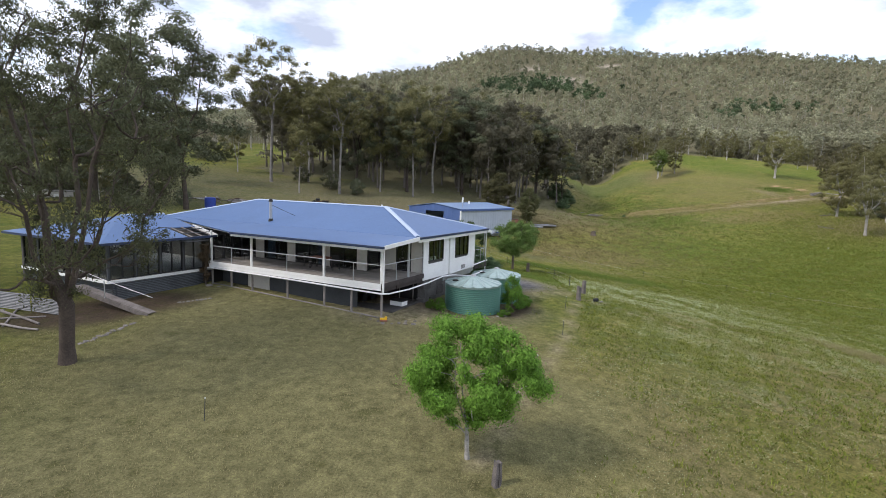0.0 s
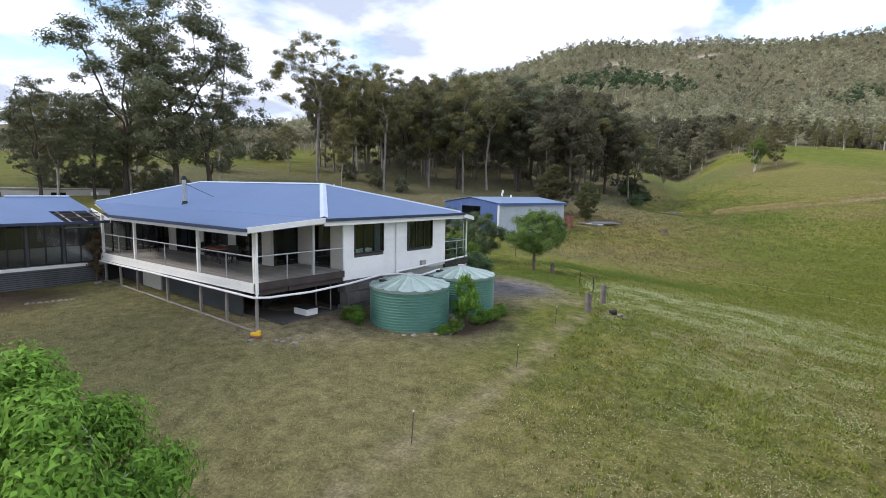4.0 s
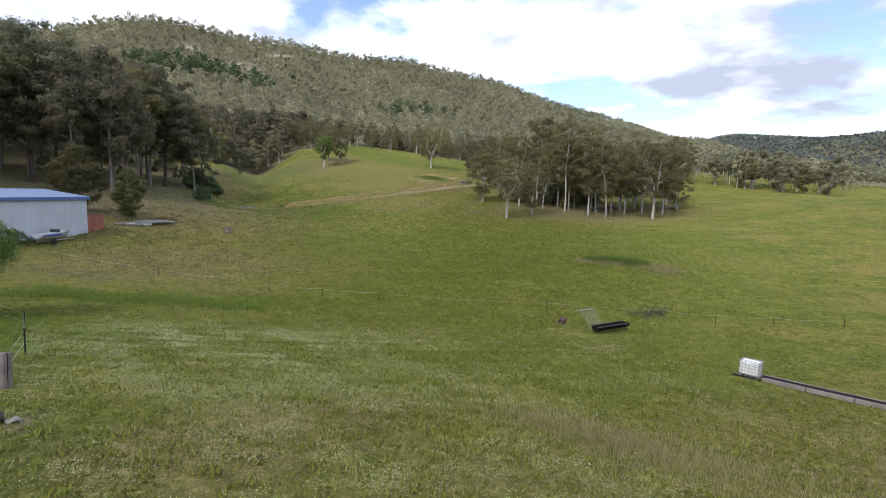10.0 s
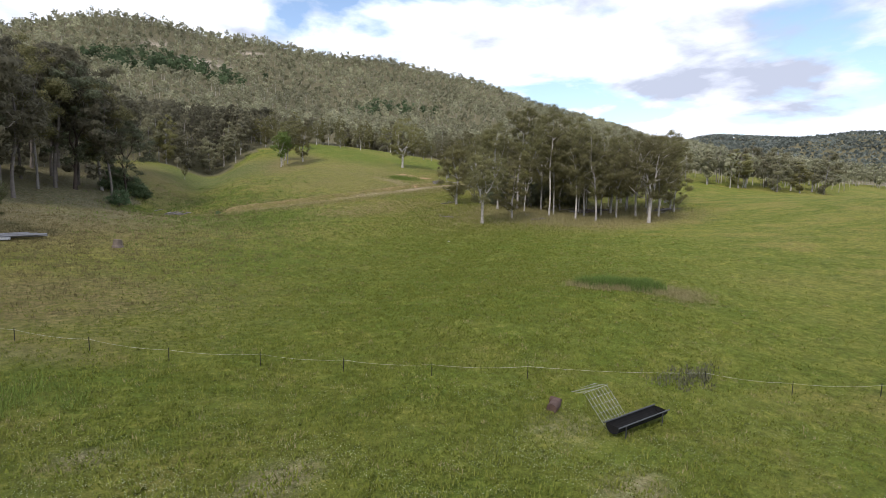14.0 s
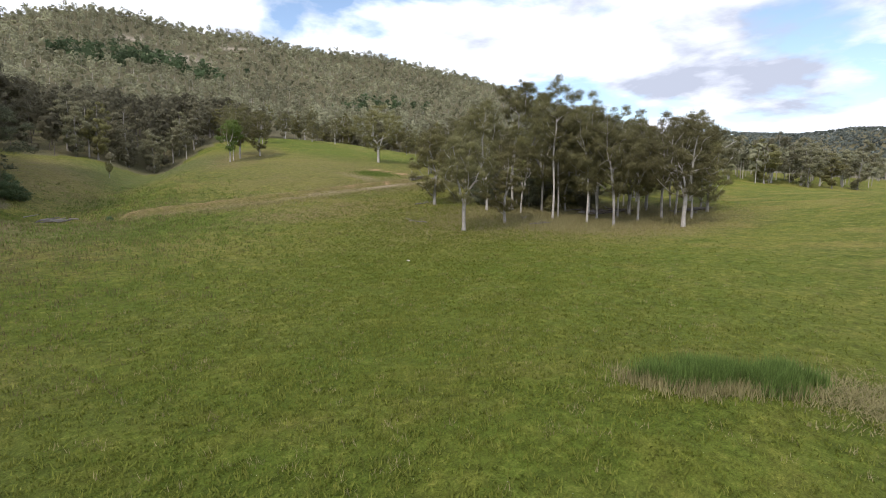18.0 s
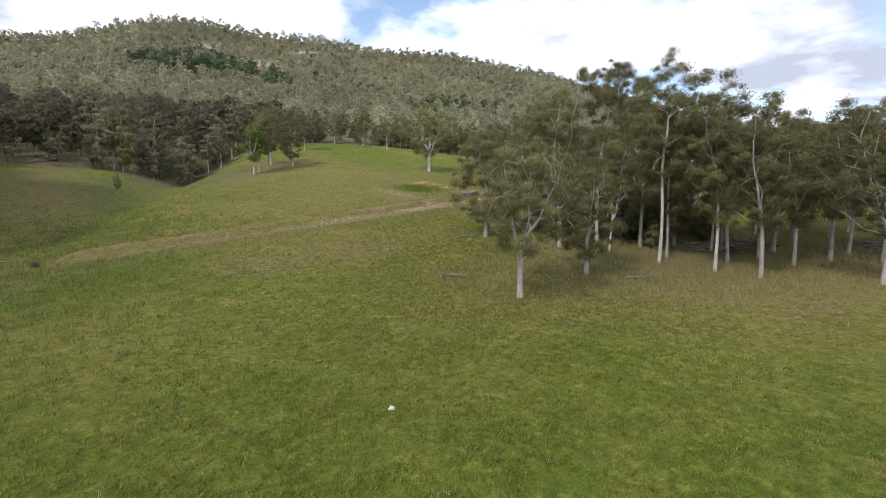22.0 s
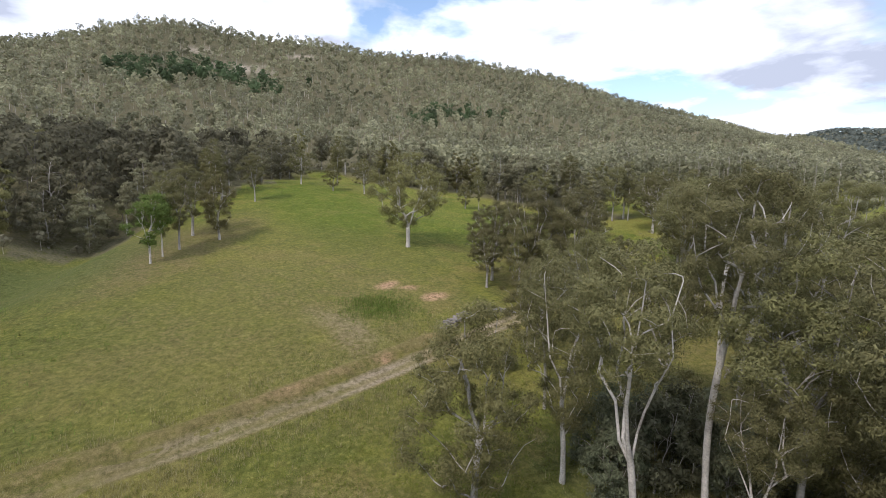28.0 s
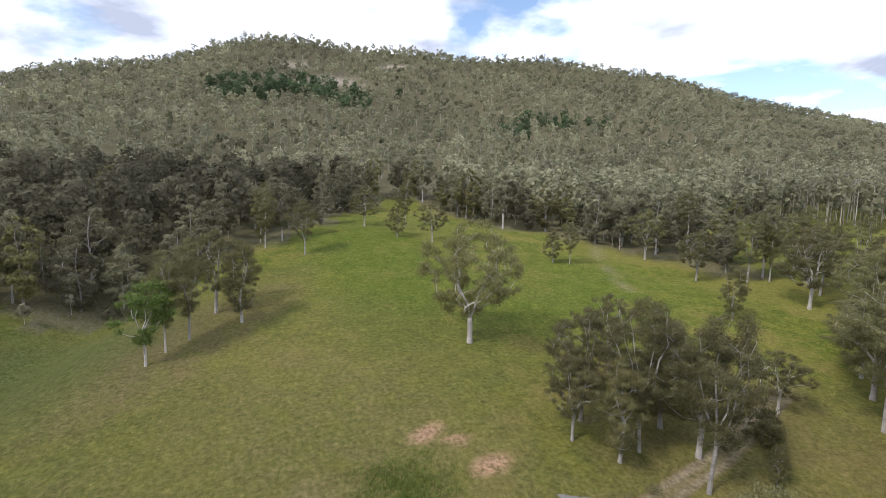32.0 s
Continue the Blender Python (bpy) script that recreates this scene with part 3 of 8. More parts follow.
def build_ground():
    xs, ys = spaced(-42, 118, 0.8, -2600, 2900, -600, 1150), spaced(-12, 178, 0.8, -900, 2600, -60, 800)
    gx, gy = np.meshgrid(xs, ys)
    road, bank = line_distance(gx, gy, ROAD), line_distance(gx, gy, BANK)
    gz = ground_z(gx, gy)
    nx, ny = len(xs), len(ys)
    i = np.arange(nx * ny).reshape(ny, nx)
    faces = np.stack([i[:-1, :-1], i[:-1, 1:], i[1:, 1:], i[1:, :-1]], -1).reshape(-1, 4)
    me = np_mesh("ground", np.stack([gx, gy, gz], -1).reshape(-1, 3), faces, M_GROUND)
    jig = wobble(gx, gy, 2.3, 1.0) * 0.35 + wobble(gx, gy, 6.1, 2.0) * 0.4
    path = line_distance(gx, gy, FOOTPATH)
    old = line_distance(gx, gy, OLD_TRACK)
    marks = {
        "dirt": np.maximum.reduce([0.4 * np.clip(1.3 - old, 0, 1), 0.3 * np.clip(1.0 - road, 0, 1), 0.65 * np.clip(1 - path / (0.42 + 0.1 * jig), 0, 1), spot(gx, gy, -6.4, 22.0, 2.2, 1.3) * 0.5, spot(gx + jig, gy + jig, 14.9, 30.2, 1.6, 0.9, 30) * 0.6, 0.3 * spot(gx + 2 * jig, gy + 2 * jig, 74.6, 141.0, 2.6, 5.5, 15, 0.5), spot(gx + jig, gy, 25.8, 25.4, 1.6, 0.8) * 0.55, spot(gx + jig, gy, 9.7, 34.1, 0.9, 0.6) * 0.6, spot(gx, gy, 27.3, 30.2, 1.8, 1.2) * 0.35, spot(gx, gy, -3.3, 19.8, 0.8) * 0.7, spot(gx, gy, -17.5, 10.5, 3.5, 2.2) * 0.5, 0.5 * spot(gx + 2 * jig, gy + 2 * jig, -10.0, 23.8, 4.4, 6.6, -22, 0.3)]),
        "scar": np.maximum.reduce([spot(gx + jig, gy + jig, 83.6, 152.4, 1.7, 0.9, 30), spot(gx + jig, gy - jig, 86.2, 151.2, 1.0, 0.7), spot(gx + jig, gy, 88.9, 147.2, 1.9, 1.1, 20), 0.5 * np.exp(-(bank / 0.6) ** 2) * np.clip(jig + 0.15, 0, 1), spot(gx, gy, 77.2, 132.7, 0.7) * 0.9]),
        "rock": np.maximum.reduce([0.8 * spot(gx + 14 * jig, gy + 9 * jig, 90, 592, 20, 15, 0, 0.7), 0.9 * spot(gx + 9 * jig, gy + 5 * jig, 52, 640, 16, 10), 0.9 * spot(gx + 9 * jig, gy + 5 * jig, 150, 650, 14, 9)]),
        # leaf litter; the spot at (2, 109) darkens the slope for cloud shade
        "litter_and_shade": np.clip(np.maximum.reduce([0.9 * in_near_wood(gx, gy), 0.85 * spot(gx + 5 * jig, gy + 3 * jig, -32, 104, 48, 17, 6, 0.35), 0.7 * spot(gx + 5 * jig, gy + 3 * jig, -70, 88, 45, 26, -10, 0.4), 1.0 * (gy > 292), 0.35 * spot(gx + 4 * jig, gy, 38, 182, 20, 18, 40), 0.9 * spot(gx, gy, -11.3, 13.4, 3.0, 3.2), 0.6 * spot(gx + jig, gy + jig, -9.6, 19.0, 2.2, 1.6), 0.6 * spot(gx + 3 * jig, gy, 106, 106, 22, 14, -6, 0.4), 0.75 * spot(gx + 3 * jig, gy + 2 * jig, 2.0, 109, 17, 11, 20, 0.4), 0.5 * spot(gx + 3 * jig, gy + 3 * jig, -22, 96, 26, 10, 4, 0.4), 0.5 * spot(gx + 2 * jig, gy + jig, -5.0, 56.5, 5.5, 2.2, -35, 0.4), 0.3 * spot(gx + 2 * jig, gy + jig, 5, 50, 6, 2.5, -38, 0.4)]), 0, 1),
        "soil": np.clip(np.maximum.reduce([spot(gx + jig, gy + jig, -33.0, 8.2, 4.6, 2.4, 50, 0.3), 0.9 * spot(gx + jig, gy + jig, -34.5, 5.9, 3.4, 1.3, 14, 0.4), spot(gx, gy, -21.5, 15.2, 8.5, 2.6, -23, 0.3), 0.9 * spot(gx, gy, -10.6, 12.6, 1.1, 1.0), 0.9 * spot(gx, gy, -9.6, 14.4, 0.9, 2.2, -20)]), 0, 1),
        "gravel": np.maximum(spot(gx + 1.6 * jig, gy + 1.8 * jig, -10.4, 23.2, 2.5, 3.7, -26, 0.55), 0.8 * spot(gx + jig, gy + jig, -31, 62, 7, 17, 12)),
        "lawn": np.clip(np.maximum(spot(gx + 3 * jig, gy + 2 * jig, -20, 4, 13, 19, 20, 0.3), 0.2 * spot(gx + 2 * jig, gy + 2 * jig, -2, 8, 13, 11, 30, 0.4)), 0, 1),
        "dry": np.clip(np.maximum.reduce([0.8 * spot(gx + 3 * jig, gy, 92, 92, 32, 16, -6, 0.4), 0.75 * spot(gx + jig, gy + jig, 74.5, 140.5, 3.6, 7.5, 15, 0.5), 0.5 * spot(gx, gy + 3 * jig, 76, 146, 12, 9), 0.42 * spot(gx + 3 * jig, gy + 3 * jig, 70, 150, 30, 30, 0, 0.5), 0.5 * spot(gx + 2 * jig, gy + jig, 7.5, 11.5, 6, 3.5, 30, 0.5), 0.85 * np.exp(-(bank / 1.5) ** 2), 0.35 * np.exp(-((road - 3.0) / 1.5) ** 2), 0.5 * spot(gx + 3 * jig, gy, 118, 140, 24, 22, 0, 0.3), 0.65 * spot(gx + 4 * jig, gy, 58, 113, 17, 6, 12), 0.6 * spot(gx, gy, 58, 178, 7, 26, -25), 0.6 * spot(gx + 4 * jig, gy + 3 * jig, 14, 166, 12, 30, 12, 0.4), 0.7 * spot(gx + 3 * jig, gy, 18, 112, 12, 5, 0), 0.7 * spot(gx + 5 * jig, gy, 14, 6, 16, 7, 25), 0.75 * spot(gx, gy, -12, 92, 34, 14, 10), 0.6 * spot(gx + 3 * jig, gy + 2 * jig, 4, 63, 13, 9), 0.3 * spot(gx, gy, 4, 62, 18, 14), 0.9 * spot(gx + jig, gy + jig, 13.8, 13.2, 5.5, 2.0, -58, 0.4), 0.75 * spot(gx + 2 * jig, gy + jig, 3.5, 17.5, 6, 2.2, 10), 0.7 * spot(gx + 2 * jig, gy, -8, -8, 4, 12, -20)]) + 0.12 * jig, 0, 1),
        "lush": np.clip(np.maximum.reduce([0.55 * spot(gx + 5 * jig, gy + 4 * jig, 40, 66, 42, 22, 48, 0.4), 0.9 * spot(gx + jig, gy + jig, 0.5, 30.5, 7, 3.6, -40), spot(gx + jig, gy, -2.3, 16.9, 1.9, 1.6), spot(gx, gy, 80.5, 145.5, 5.2, 4.6, 30), 0.8 * spot(gx + 4 * jig, gy, 45, 55, 34, 26, 20), 0.7 * spot(gx + 4 * jig, gy, 28, 68, 14, 18, 0), 0.8 * spot(gx + 3 * jig, gy, 43, 109, 9, 7), 0.5 * spot(gx + 4 * jig, gy + 3 * jig, 62, 150, 18, 14, 30), spot(gx, gy, -6.6, 31, 4.2, 8), 0.8 * spot(gx + 2 * jig, gy, 9, 42, 12, 3.5, -38), 0.9 * spot(gx + 2.5 * jig, gy + 2.5 * jig, -1.5, 44.6, 8.0, 1.9, -24, 0.5), 0.7 * spot(gx + jig, gy, -2, 19, 3, 1.6), 0.6 * spot(gx + jig, gy + jig, 16, 28, 12, 5, 30), 0.8 * spot(gx + 3 * jig, gy, 30, 23, 14, 9, 40), spot(gx + jig, gy, *GULLY[3], 7, 20, -15), 0.8 * spot(gx, gy, 85, 205, 12, 40, 6), 0.9 * spot(gx + 2 * jig, gy, 30, 112, 20, 9, 20), 0.7 * spot(gx, gy, 115, 190, 25, 14, 20), spot(gx + 3 * jig, gy, 36, 178, 17, 16, 40)]) + 0.15 * jig, 0, 1),
    }
    for key, v in marks.items():
        a = me.attributes.new(key, "FLOAT", "POINT")
        a.data.foreach_set("value", np.ascontiguousarray(v, np.float32).ravel())
    me.polygons.foreach_set("use_smooth", np.ones(len(faces), bool))
    return tagged(new("ground", me), "green pasture with straw patches, tracks and bare earth", "ground", kind="structure")


build_ground()
build_track()


# ---------------- trees ----------------
def leaf_cloud(rng, centres, radii, count, size, droop=0.6, flat=0.75, middle=None):
    """Leaf sprays as small blades round many centres; most lie along the outside of their clump and of the crown."""
    w = radii**2
    k = rng.choice(len(centres), count, p=w / w.sum())
    d = rng.normal(size=(count, 3))
    d[:, 2] += 0.25
    d /= np.linalg.norm(d, axis=1, keepdims=True)
    r = rng.random(count) ** 0.5 * (1 + 0.35 * (rng.random(count) < 0.2))
    p = centres[k] + d * (r * radii[k] * (0.70 + 0.40 * rng.random(count)))[:, None] * np.array([1, 1, flat])
    n = d + 0.35 * rng.normal(size=(count, 3))
    if middle is not None:
        out = p - np.asarray(middle)
        n += 0.5 * out / (np.linalg.norm(out, axis=1, keepdims=True) + 1e-6)
    n /= np.linalg.norm(n, axis=1, keepdims=True)
    a = rng.normal(size=(count, 3))
    a[:, 2] -= droop
    a -= n * (a * n).sum(1, keepdims=True)
    a /= np.linalg.norm(a, axis=1, keepdims=True)
    b = np.cross(a, n)
    s = size * (0.6 + 0.8 * rng.random(count))[:, None]
    v = np.stack([p - a * s * 0.5 + b * s * 0.22, p + a * s * 0.65, p - a * s * 0.45 - b * s * 0.22], 1)
    return v.reshape(-1, 3), np.arange(count * 3).reshape(-1, 3)


def tree_meshes(name, seed, tall, wide, clear, leaves, size, leaf_mat, bark, clumps=80, thick=0.25, lean=0.05, clump=1.0, leaders=2, fork=0.45, top=1.3, droop=0.6, gaps=0.15, flat=0.72, twigs=0):
    """A gum: a trunk that forks into rising leaders, boughs that grow from the nearest wood below to each tuft of leaves, and the tufts.
    wide: the crown's radius; clear: bare part of the height; fork: where the trunk divides; top: above 1, widest high up."""
    rng = np.random.default_rng(seed)
    lump = rng.random(4) * math.tau

    def reach(u, a):
        body = np.sin(math.pi * np.clip(np.clip(u, 0, 1) ** top, 0.04, 0.96)) ** 0.65
        return wide * body * (1 + 0.22 * np.sin(2 * a + lump[0]) + 0.14 * np.sin(3 * a + lump[1] + 4 * u))

    tilt = np.array([math.cos(lump[2]), math.sin(lump[2])]) * lean * tall

    def axis(s):
        sway = 0.016 * tall * np.array([math.sin(s * 7 + seed), math.cos(s * 6 + seed * 2)]) * min(1.0, s * 2)
        return np.array([*(tilt * s**1.3 + sway), tall * s])

    # tufts fill the crown's outline, apart from one another
    tufts, tries = [], 0
    while len(tufts) < clumps and tries < clumps * 60:
        tries += 1
        u, a = rng.random() ** 0.85, rng.random() * math.tau
        q = reach(u, a)
        if rng.random() > q / (1.3 * wide):
            continue
        if math.sin(a * 2 + u * 9 + lump[3]) * math.sin(u * 13 + a) > 1 - 2 * gaps:
            continue
        s = clear + (1 - clear) * u
        p = axis(s) + np.array([math.cos(a), math.sin(a), 0]) * q * math.sqrt(0.1 + 0.9 * rng.random())
        p[2] = min(p[2], tall - 0.4 * clump)
        if all(np.linalg.norm((p - t) * np.array([1, 1, 1.3])) > clump * (0.95 - 0.4 * tries / (clumps * 60)) for t in tufts):
            tufts.append(p)
    # wood: nodes with their parents
    node, up = [axis(0.0) - np.array([0, 0, 0.3])], [-1]

    def chain(start, pts):
        at = start
        for p in pts:
            node.append(np.asarray(p, float))
            up.append(at)
            at = len(node) - 1
        return at

    stem = chain(0, [axis(fork * k / 7) for k in range(1, 8)])
    if leaders == 1:
        chain(stem, [axis(fork + (0.93 - fork) * k / 6) for k in range(1, 7)])
    else:
        turn = rng.random() * math.tau
        for k in range(leaders):
            a = turn + k * math.tau / leaders + rng.normal() * 0.35
            far = 0.45 * wide * (0.7 + 0.6 * rng.random())
            high = 0.82 + 0.12 * rng.random()
            pts = []
            for j in range(1, 7):
                s = fork + (high - fork) * j / 6
                bow = math.sin(j / 6 * math.pi * 0.5) ** 1.2
                pts.append(axis(s) + np.array([math.cos(a), math.sin(a), 0]) * far * bow + rng.normal(size=3) * 0.012 * tall)
            chain(stem, pts)
    first = max(2, int(7 * clear / max(fork, 0.05) * 0.8)) if clear < fork else 6
    tip_of = []
    ends = np.array(tufts)
    near = np.array([min(np.linalg.norm(p - q) for q in node[first:]) for p in ends])
    for i in np.argsort(near):
        p = ends[i]
        q = np.array(node[first:])
        flat_d = np.hypot(q[:, 0] - p[0], q[:, 1] - p[1])
        cost = np.linalg.norm(q - p, axis=1) + 1.5 * np.maximum(0, q[:, 2] - p[2] + 0.55 * flat_d)
        j = int(np.argmin(cost)) + first
        base = node[j]
        back = base - node[up[j]]
        back = back / (np.linalg.norm(back) + 1e-6)
        size_ = np.linalg.norm(p - base)
        bend = base + (back * 0.45 + np.array([0, 0, 0.1])) * size_ * 0.6 + rng.normal(size=3) * 0.09 * size_
        steps = 3 if size_ < 2.5 else 5
        pts = []
        for k in range(1, steps + 1):
            f = k / steps
            pts.append((1 - f) ** 2 * base + 2 * f * (1 - f) * bend + f * f * p + rng.normal(size=3) * 0.03 * size_ * (f < 1))
        tip_of.append(chain(j, pts))
        for _ in range(twigs):
            e = p + rng.normal(size=3) * 0.55 * clump
            chain(tip_of[-1] - 1, [(p + e) / 2 + rng.normal(size=3) * 0.08 * clump, e])
    up = np.array(up)
    load = np.zeros(len(node))
    load[tip_of] = 1.0
    for k in range(len(node) - 1, 0, -1):
        load[k] = max(load[k], 0.25)
        load[up[k]] += load[k]
    rad = np.maximum(thick * (load / load[0]) ** 0.56, 0.012)
    rad[:2] *= np.array([1.35, 1.15])
    pos = np.array(node)
    main = np.full(len(node), -1)
    for k in range(1, len(node)):
        if main[up[k]] < 0 or load[k] > load[main[up[k]]]:
            main[up[k]] = k
    ahead = np.zeros_like(pos)
    for k in range(len(node)):
        d = (pos[k] - pos[up[k]]) if up[k] >= 0 else np.array([0, 0, 1.0])
        d = d / (np.linalg.norm(d) + 1e-6)
        if main[k] >= 0:
            g = pos[main[k]] - pos[k]
            d = d + g / (np.linalg.norm(g) + 1e-6)
        ahead[k] = d / (np.linalg.norm(d) + 1e-6)

    def rings(p, d, r, sides):
        a = np.cross(d, np.array([0.31, 0.95, 0.05]))
        a /= np.linalg.norm(a, axis=1, keepdims=True) + 1e-9
        c = np.cross(d, a)
        t = np.arange(sides) * math.tau / sides
        return p[:, None] + r[:, None, None] * (a[:, None] * np.cos(t)[None, :, None] + c[:, None] * np.sin(t)[None, :, None])

    vs, fs, o = [], [], 0
    kids = np.arange(1, len(node))
    for sides, pick in ((9, rad[kids] > 0.07), (5, rad[kids] <= 0.07)):
        k = kids[pick]
        if not len(k):
            continue
        same = main[up[k]] == k
        low_d = np.where(same[:, None], ahead[up[k]], ahead[k])
        low_r = np.where(same, rad[up[k]], np.minimum(rad[up[k]] * 0.8, rad[k] * 1.25))
        ring = np.concatenate([rings(pos[up[k]], low_d, low_r, sides), rings(pos[k], ahead[k], rad[k], sides)], 1)
        vs.append(ring.reshape(-1, 3))
        i = np.arange(sides)
        quad = np.stack([i, (i + 1) % sides, (i + 1) % sides + sides, i + sides], -1)
        fs.append((o + np.arange(len(k))[:, None, None] * sides * 2 + quad).reshape(-1, 4))
        o += len(k) * sides * 2
    trunk = np_mesh(name + "_trunk", np.concatenate(vs), np.concatenate(fs), bark)
    trunk.polygons.foreach_set("use_smooth", np.ones(len(trunk.polygons), bool))
    r = clump * (0.5 + 0.9 * rng.random(len(ends)) ** 1.5)
    v, f = leaf_cloud(rng, ends, r, leaves, size, droop, flat, axis(clear + (1 - clear) * 0.45))
    return trunk, np_mesh(name + "_crown", v, f, leaf_mat)


def plant(meshes, x, y, scale=1.0, turn=0.0, name="gum_tree", label="", category="tree", group="", sink=0.1, squash=1.0):
    t = tagged(new(name), label, category, group)
    t.matrix_basis = Matrix.LocRotScale(on_ground(x, y, sink), Euler((0, 0, turn)), (scale * squash, scale * squash, scale))
    share("trunk", meshes[0], t)
    share("crown", meshes[1], t)
    return t


GUM = {
    "broad": tree_meshes("broad", 3, 14, 5.1, 0.24, 38000, 0.155, M_LEAF, M_BARK, 120, 0.25, 0.03, 0.85, 3, 0.25, 1.0, gaps=0.2),
    "tall": tree_meshes("tall", 11, 24, 3.5, 0.33, 30000, 0.175, M_LEAF, M_BARK, 95, 0.165, 0.03, 0.95, 2, 0.62, 1.5, gaps=0.25),
    "slim": tree_meshes("slim", 23, 20, 3.3, 0.22, 31000, 0.17, M_LEAF, M_BARK, 100, 0.155, 0.05, 0.95, 2, 0.5, 1.15, gaps=0.22),
    "leaning": tree_meshes("leaning", 31, 18, 3.9, 0.24, 31000, 0.17, M_LEAF, M_BARK, 95, 0.195, 0.11, 0.98, 2, 0.36, 1.15, gaps=0.22),
    "forked": tree_meshes("forked", 47, 17, 4.3, 0.25, 29000, 0.17, M_LEAF, M_BARK, 85, 0.20, 0.05, 1.0, 4, 0.27, 1.1, gaps=0.18),
    "olive": tree_meshes("olive", 53, 13, 3.5, 0.13, 34000, 0.15, M_LEAF_OLIVE, M_BARK, 80, 0.22, 0.04, 0.92, 3, 0.3, 0.85, gaps=0.1),
    "dark": tree_meshes("dark", 59, 24, 6.3, 0.16, 16000, 0.33, M_LEAF_DARK, M_BARK_ROUGH, 100, 0.26, 0.04, 1.25, 3, 0.3, 1.15, gaps=0.3),
    "airy": tree_meshes("airy", 61, 26, 5.8, 0.38, 15000, 0.30, M_LEAF, M_BARK_GREY, 100, 0.20, 0.03, 1.05, 3, 0.45, 1.4, gaps=0.32),
    "back_slim": tree_meshes("back_slim", 23, 20, 3.7, 0.26, 15200, 0.27, M_LEAF, M_BARK_GREY, 85, 0.14, 0.05, 1.05, 2, 0.5, 1.15, gaps=0.18),
    "vase": tree_meshes("vase", 73, 24, 4.1, 0.58, 38000, 0.135, M_LEAF, M_BARK, 70, 0.21, 0.02, 0.95, 4, 0.52, 1.5, gaps=0.36),
    "vase_low": tree_meshes("vase_low", 79, 15, 3.3, 0.50, 30000, 0.12, M_LEAF, M_BARK, 58, 0.16, 0.06, 0.9, 4, 0.33, 1.3, gaps=0.36),
}
EDGE = [tree_meshes("edge_gum", 201 + k, 15, 3.3 + 0.25 * k, (0.24, 0.08, 0.18, 0.05)[k], 5600, 0.46, (M_LEAF_RIM_SUN, M_LEAF_OLIVE, M_LEAF_RIM_SUN, M_LEAF_RIM_SUN)[k], M_BARK, 42, 0.2, 0.05, 1.15, 1 + k % 3, 0.4, 1.15) for k in range(4)]
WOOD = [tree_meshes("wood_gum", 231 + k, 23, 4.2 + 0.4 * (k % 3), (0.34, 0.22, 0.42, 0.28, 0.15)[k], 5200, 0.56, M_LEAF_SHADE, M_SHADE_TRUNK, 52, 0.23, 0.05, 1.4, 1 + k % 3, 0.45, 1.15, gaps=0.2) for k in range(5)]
L_STAND = "pale-trunked eucalypt with grey-green crown in paddock stand"
L_SIDE = "eucalypt with pale trunk at the clearing's edge"
L_BACK = "dark grey-green eucalypt on slope behind the farm"

# the stand in the middle of the paddock: place, kind, height against its model
for x, y, kind, s, turn in [
    (67.4, 90.3, "broad", 0.98, 0.3), (78.4, 95.1, "olive", 0.95, 1.2), (90.3, 97.0, "tall", 1.0, 2.2), (93.0, 98.4, "slim", 0.95, 3.0), (93.7, 92.5, "slim", 1.08, 0.8),
    (95.7, 88.7, "leaning", 1.06, 4.0), (101.9, 99.5, "tall", 0.86, 1.0), (104.5, 95.0, "slim", 1.0, 5.1), (104.8, 91.0, "leaning", 1.0, 2.6), (110.4, 90.2, "forked", 1.1, 0.4),
    (103.3, 81.5, "broad", 1.25, 2.0), (116.4, 91.5, "forked", 1.0, 3.3), (123.5, 89.5, "olive", 1.05, 1.5), (117.5, 98.5, "slim", 0.85, 0.2), (89.6, 106.6, "vase", 0.98, 4.4),
    (94.5, 104.0, "leaning", 1.1, 5.5), (76.6, 112.7, "olive", 1.1, 2.4), (84.0, 113.5, "leaning", 0.9, 3.4),
    (96.2, 115.9, "vase_low", 0.97, 1.9), (96.3, 109.5, "vase", 0.93, 4.1), (88.5, 103.0, "vase_low", 0.8, 0.7), (106.5, 113.5, "vase_low", 1.0, 5.0), (103.0, 108.0, "vase_low", 1.2, 2.9), (108.5, 103.0, "tall", 0.8, 5.0), (112.0, 112.0, "broad", 1.1, 1.1),
    (113.4, 124.5, "vase", 0.8, 3.7), (112.2, 118.0, "olive", 1.0, 0.9), (119.6, 117.5, "vase", 0.9, 2.2), (120.0, 106.0, "slim", 0.9, 4.1), (126.0, 99.0, "forked", 0.95, 5.4),
    (88.0, 121.5, "slim", 0.75, 2.7), (95.2, 125.5, "forked", 0.85, 1.6), (92.0, 130.5, "olive", 0.8, 4.8), (131.0, 111.0, "broad", 1.0, 3.9),
    (134.0, 125.9, "forked", 1.05, 2.1), (124.0, 131.0, "leaning", 0.9, 5.8), (100.0, 103.5, "olive", 0.9, 0.5), (83.5, 106.3, "vase_low", 1.27, 3.3),
]:
    plant(GUM[kind], x, y, s, turn, label=L_STAND, group="trees of the paddock stand")

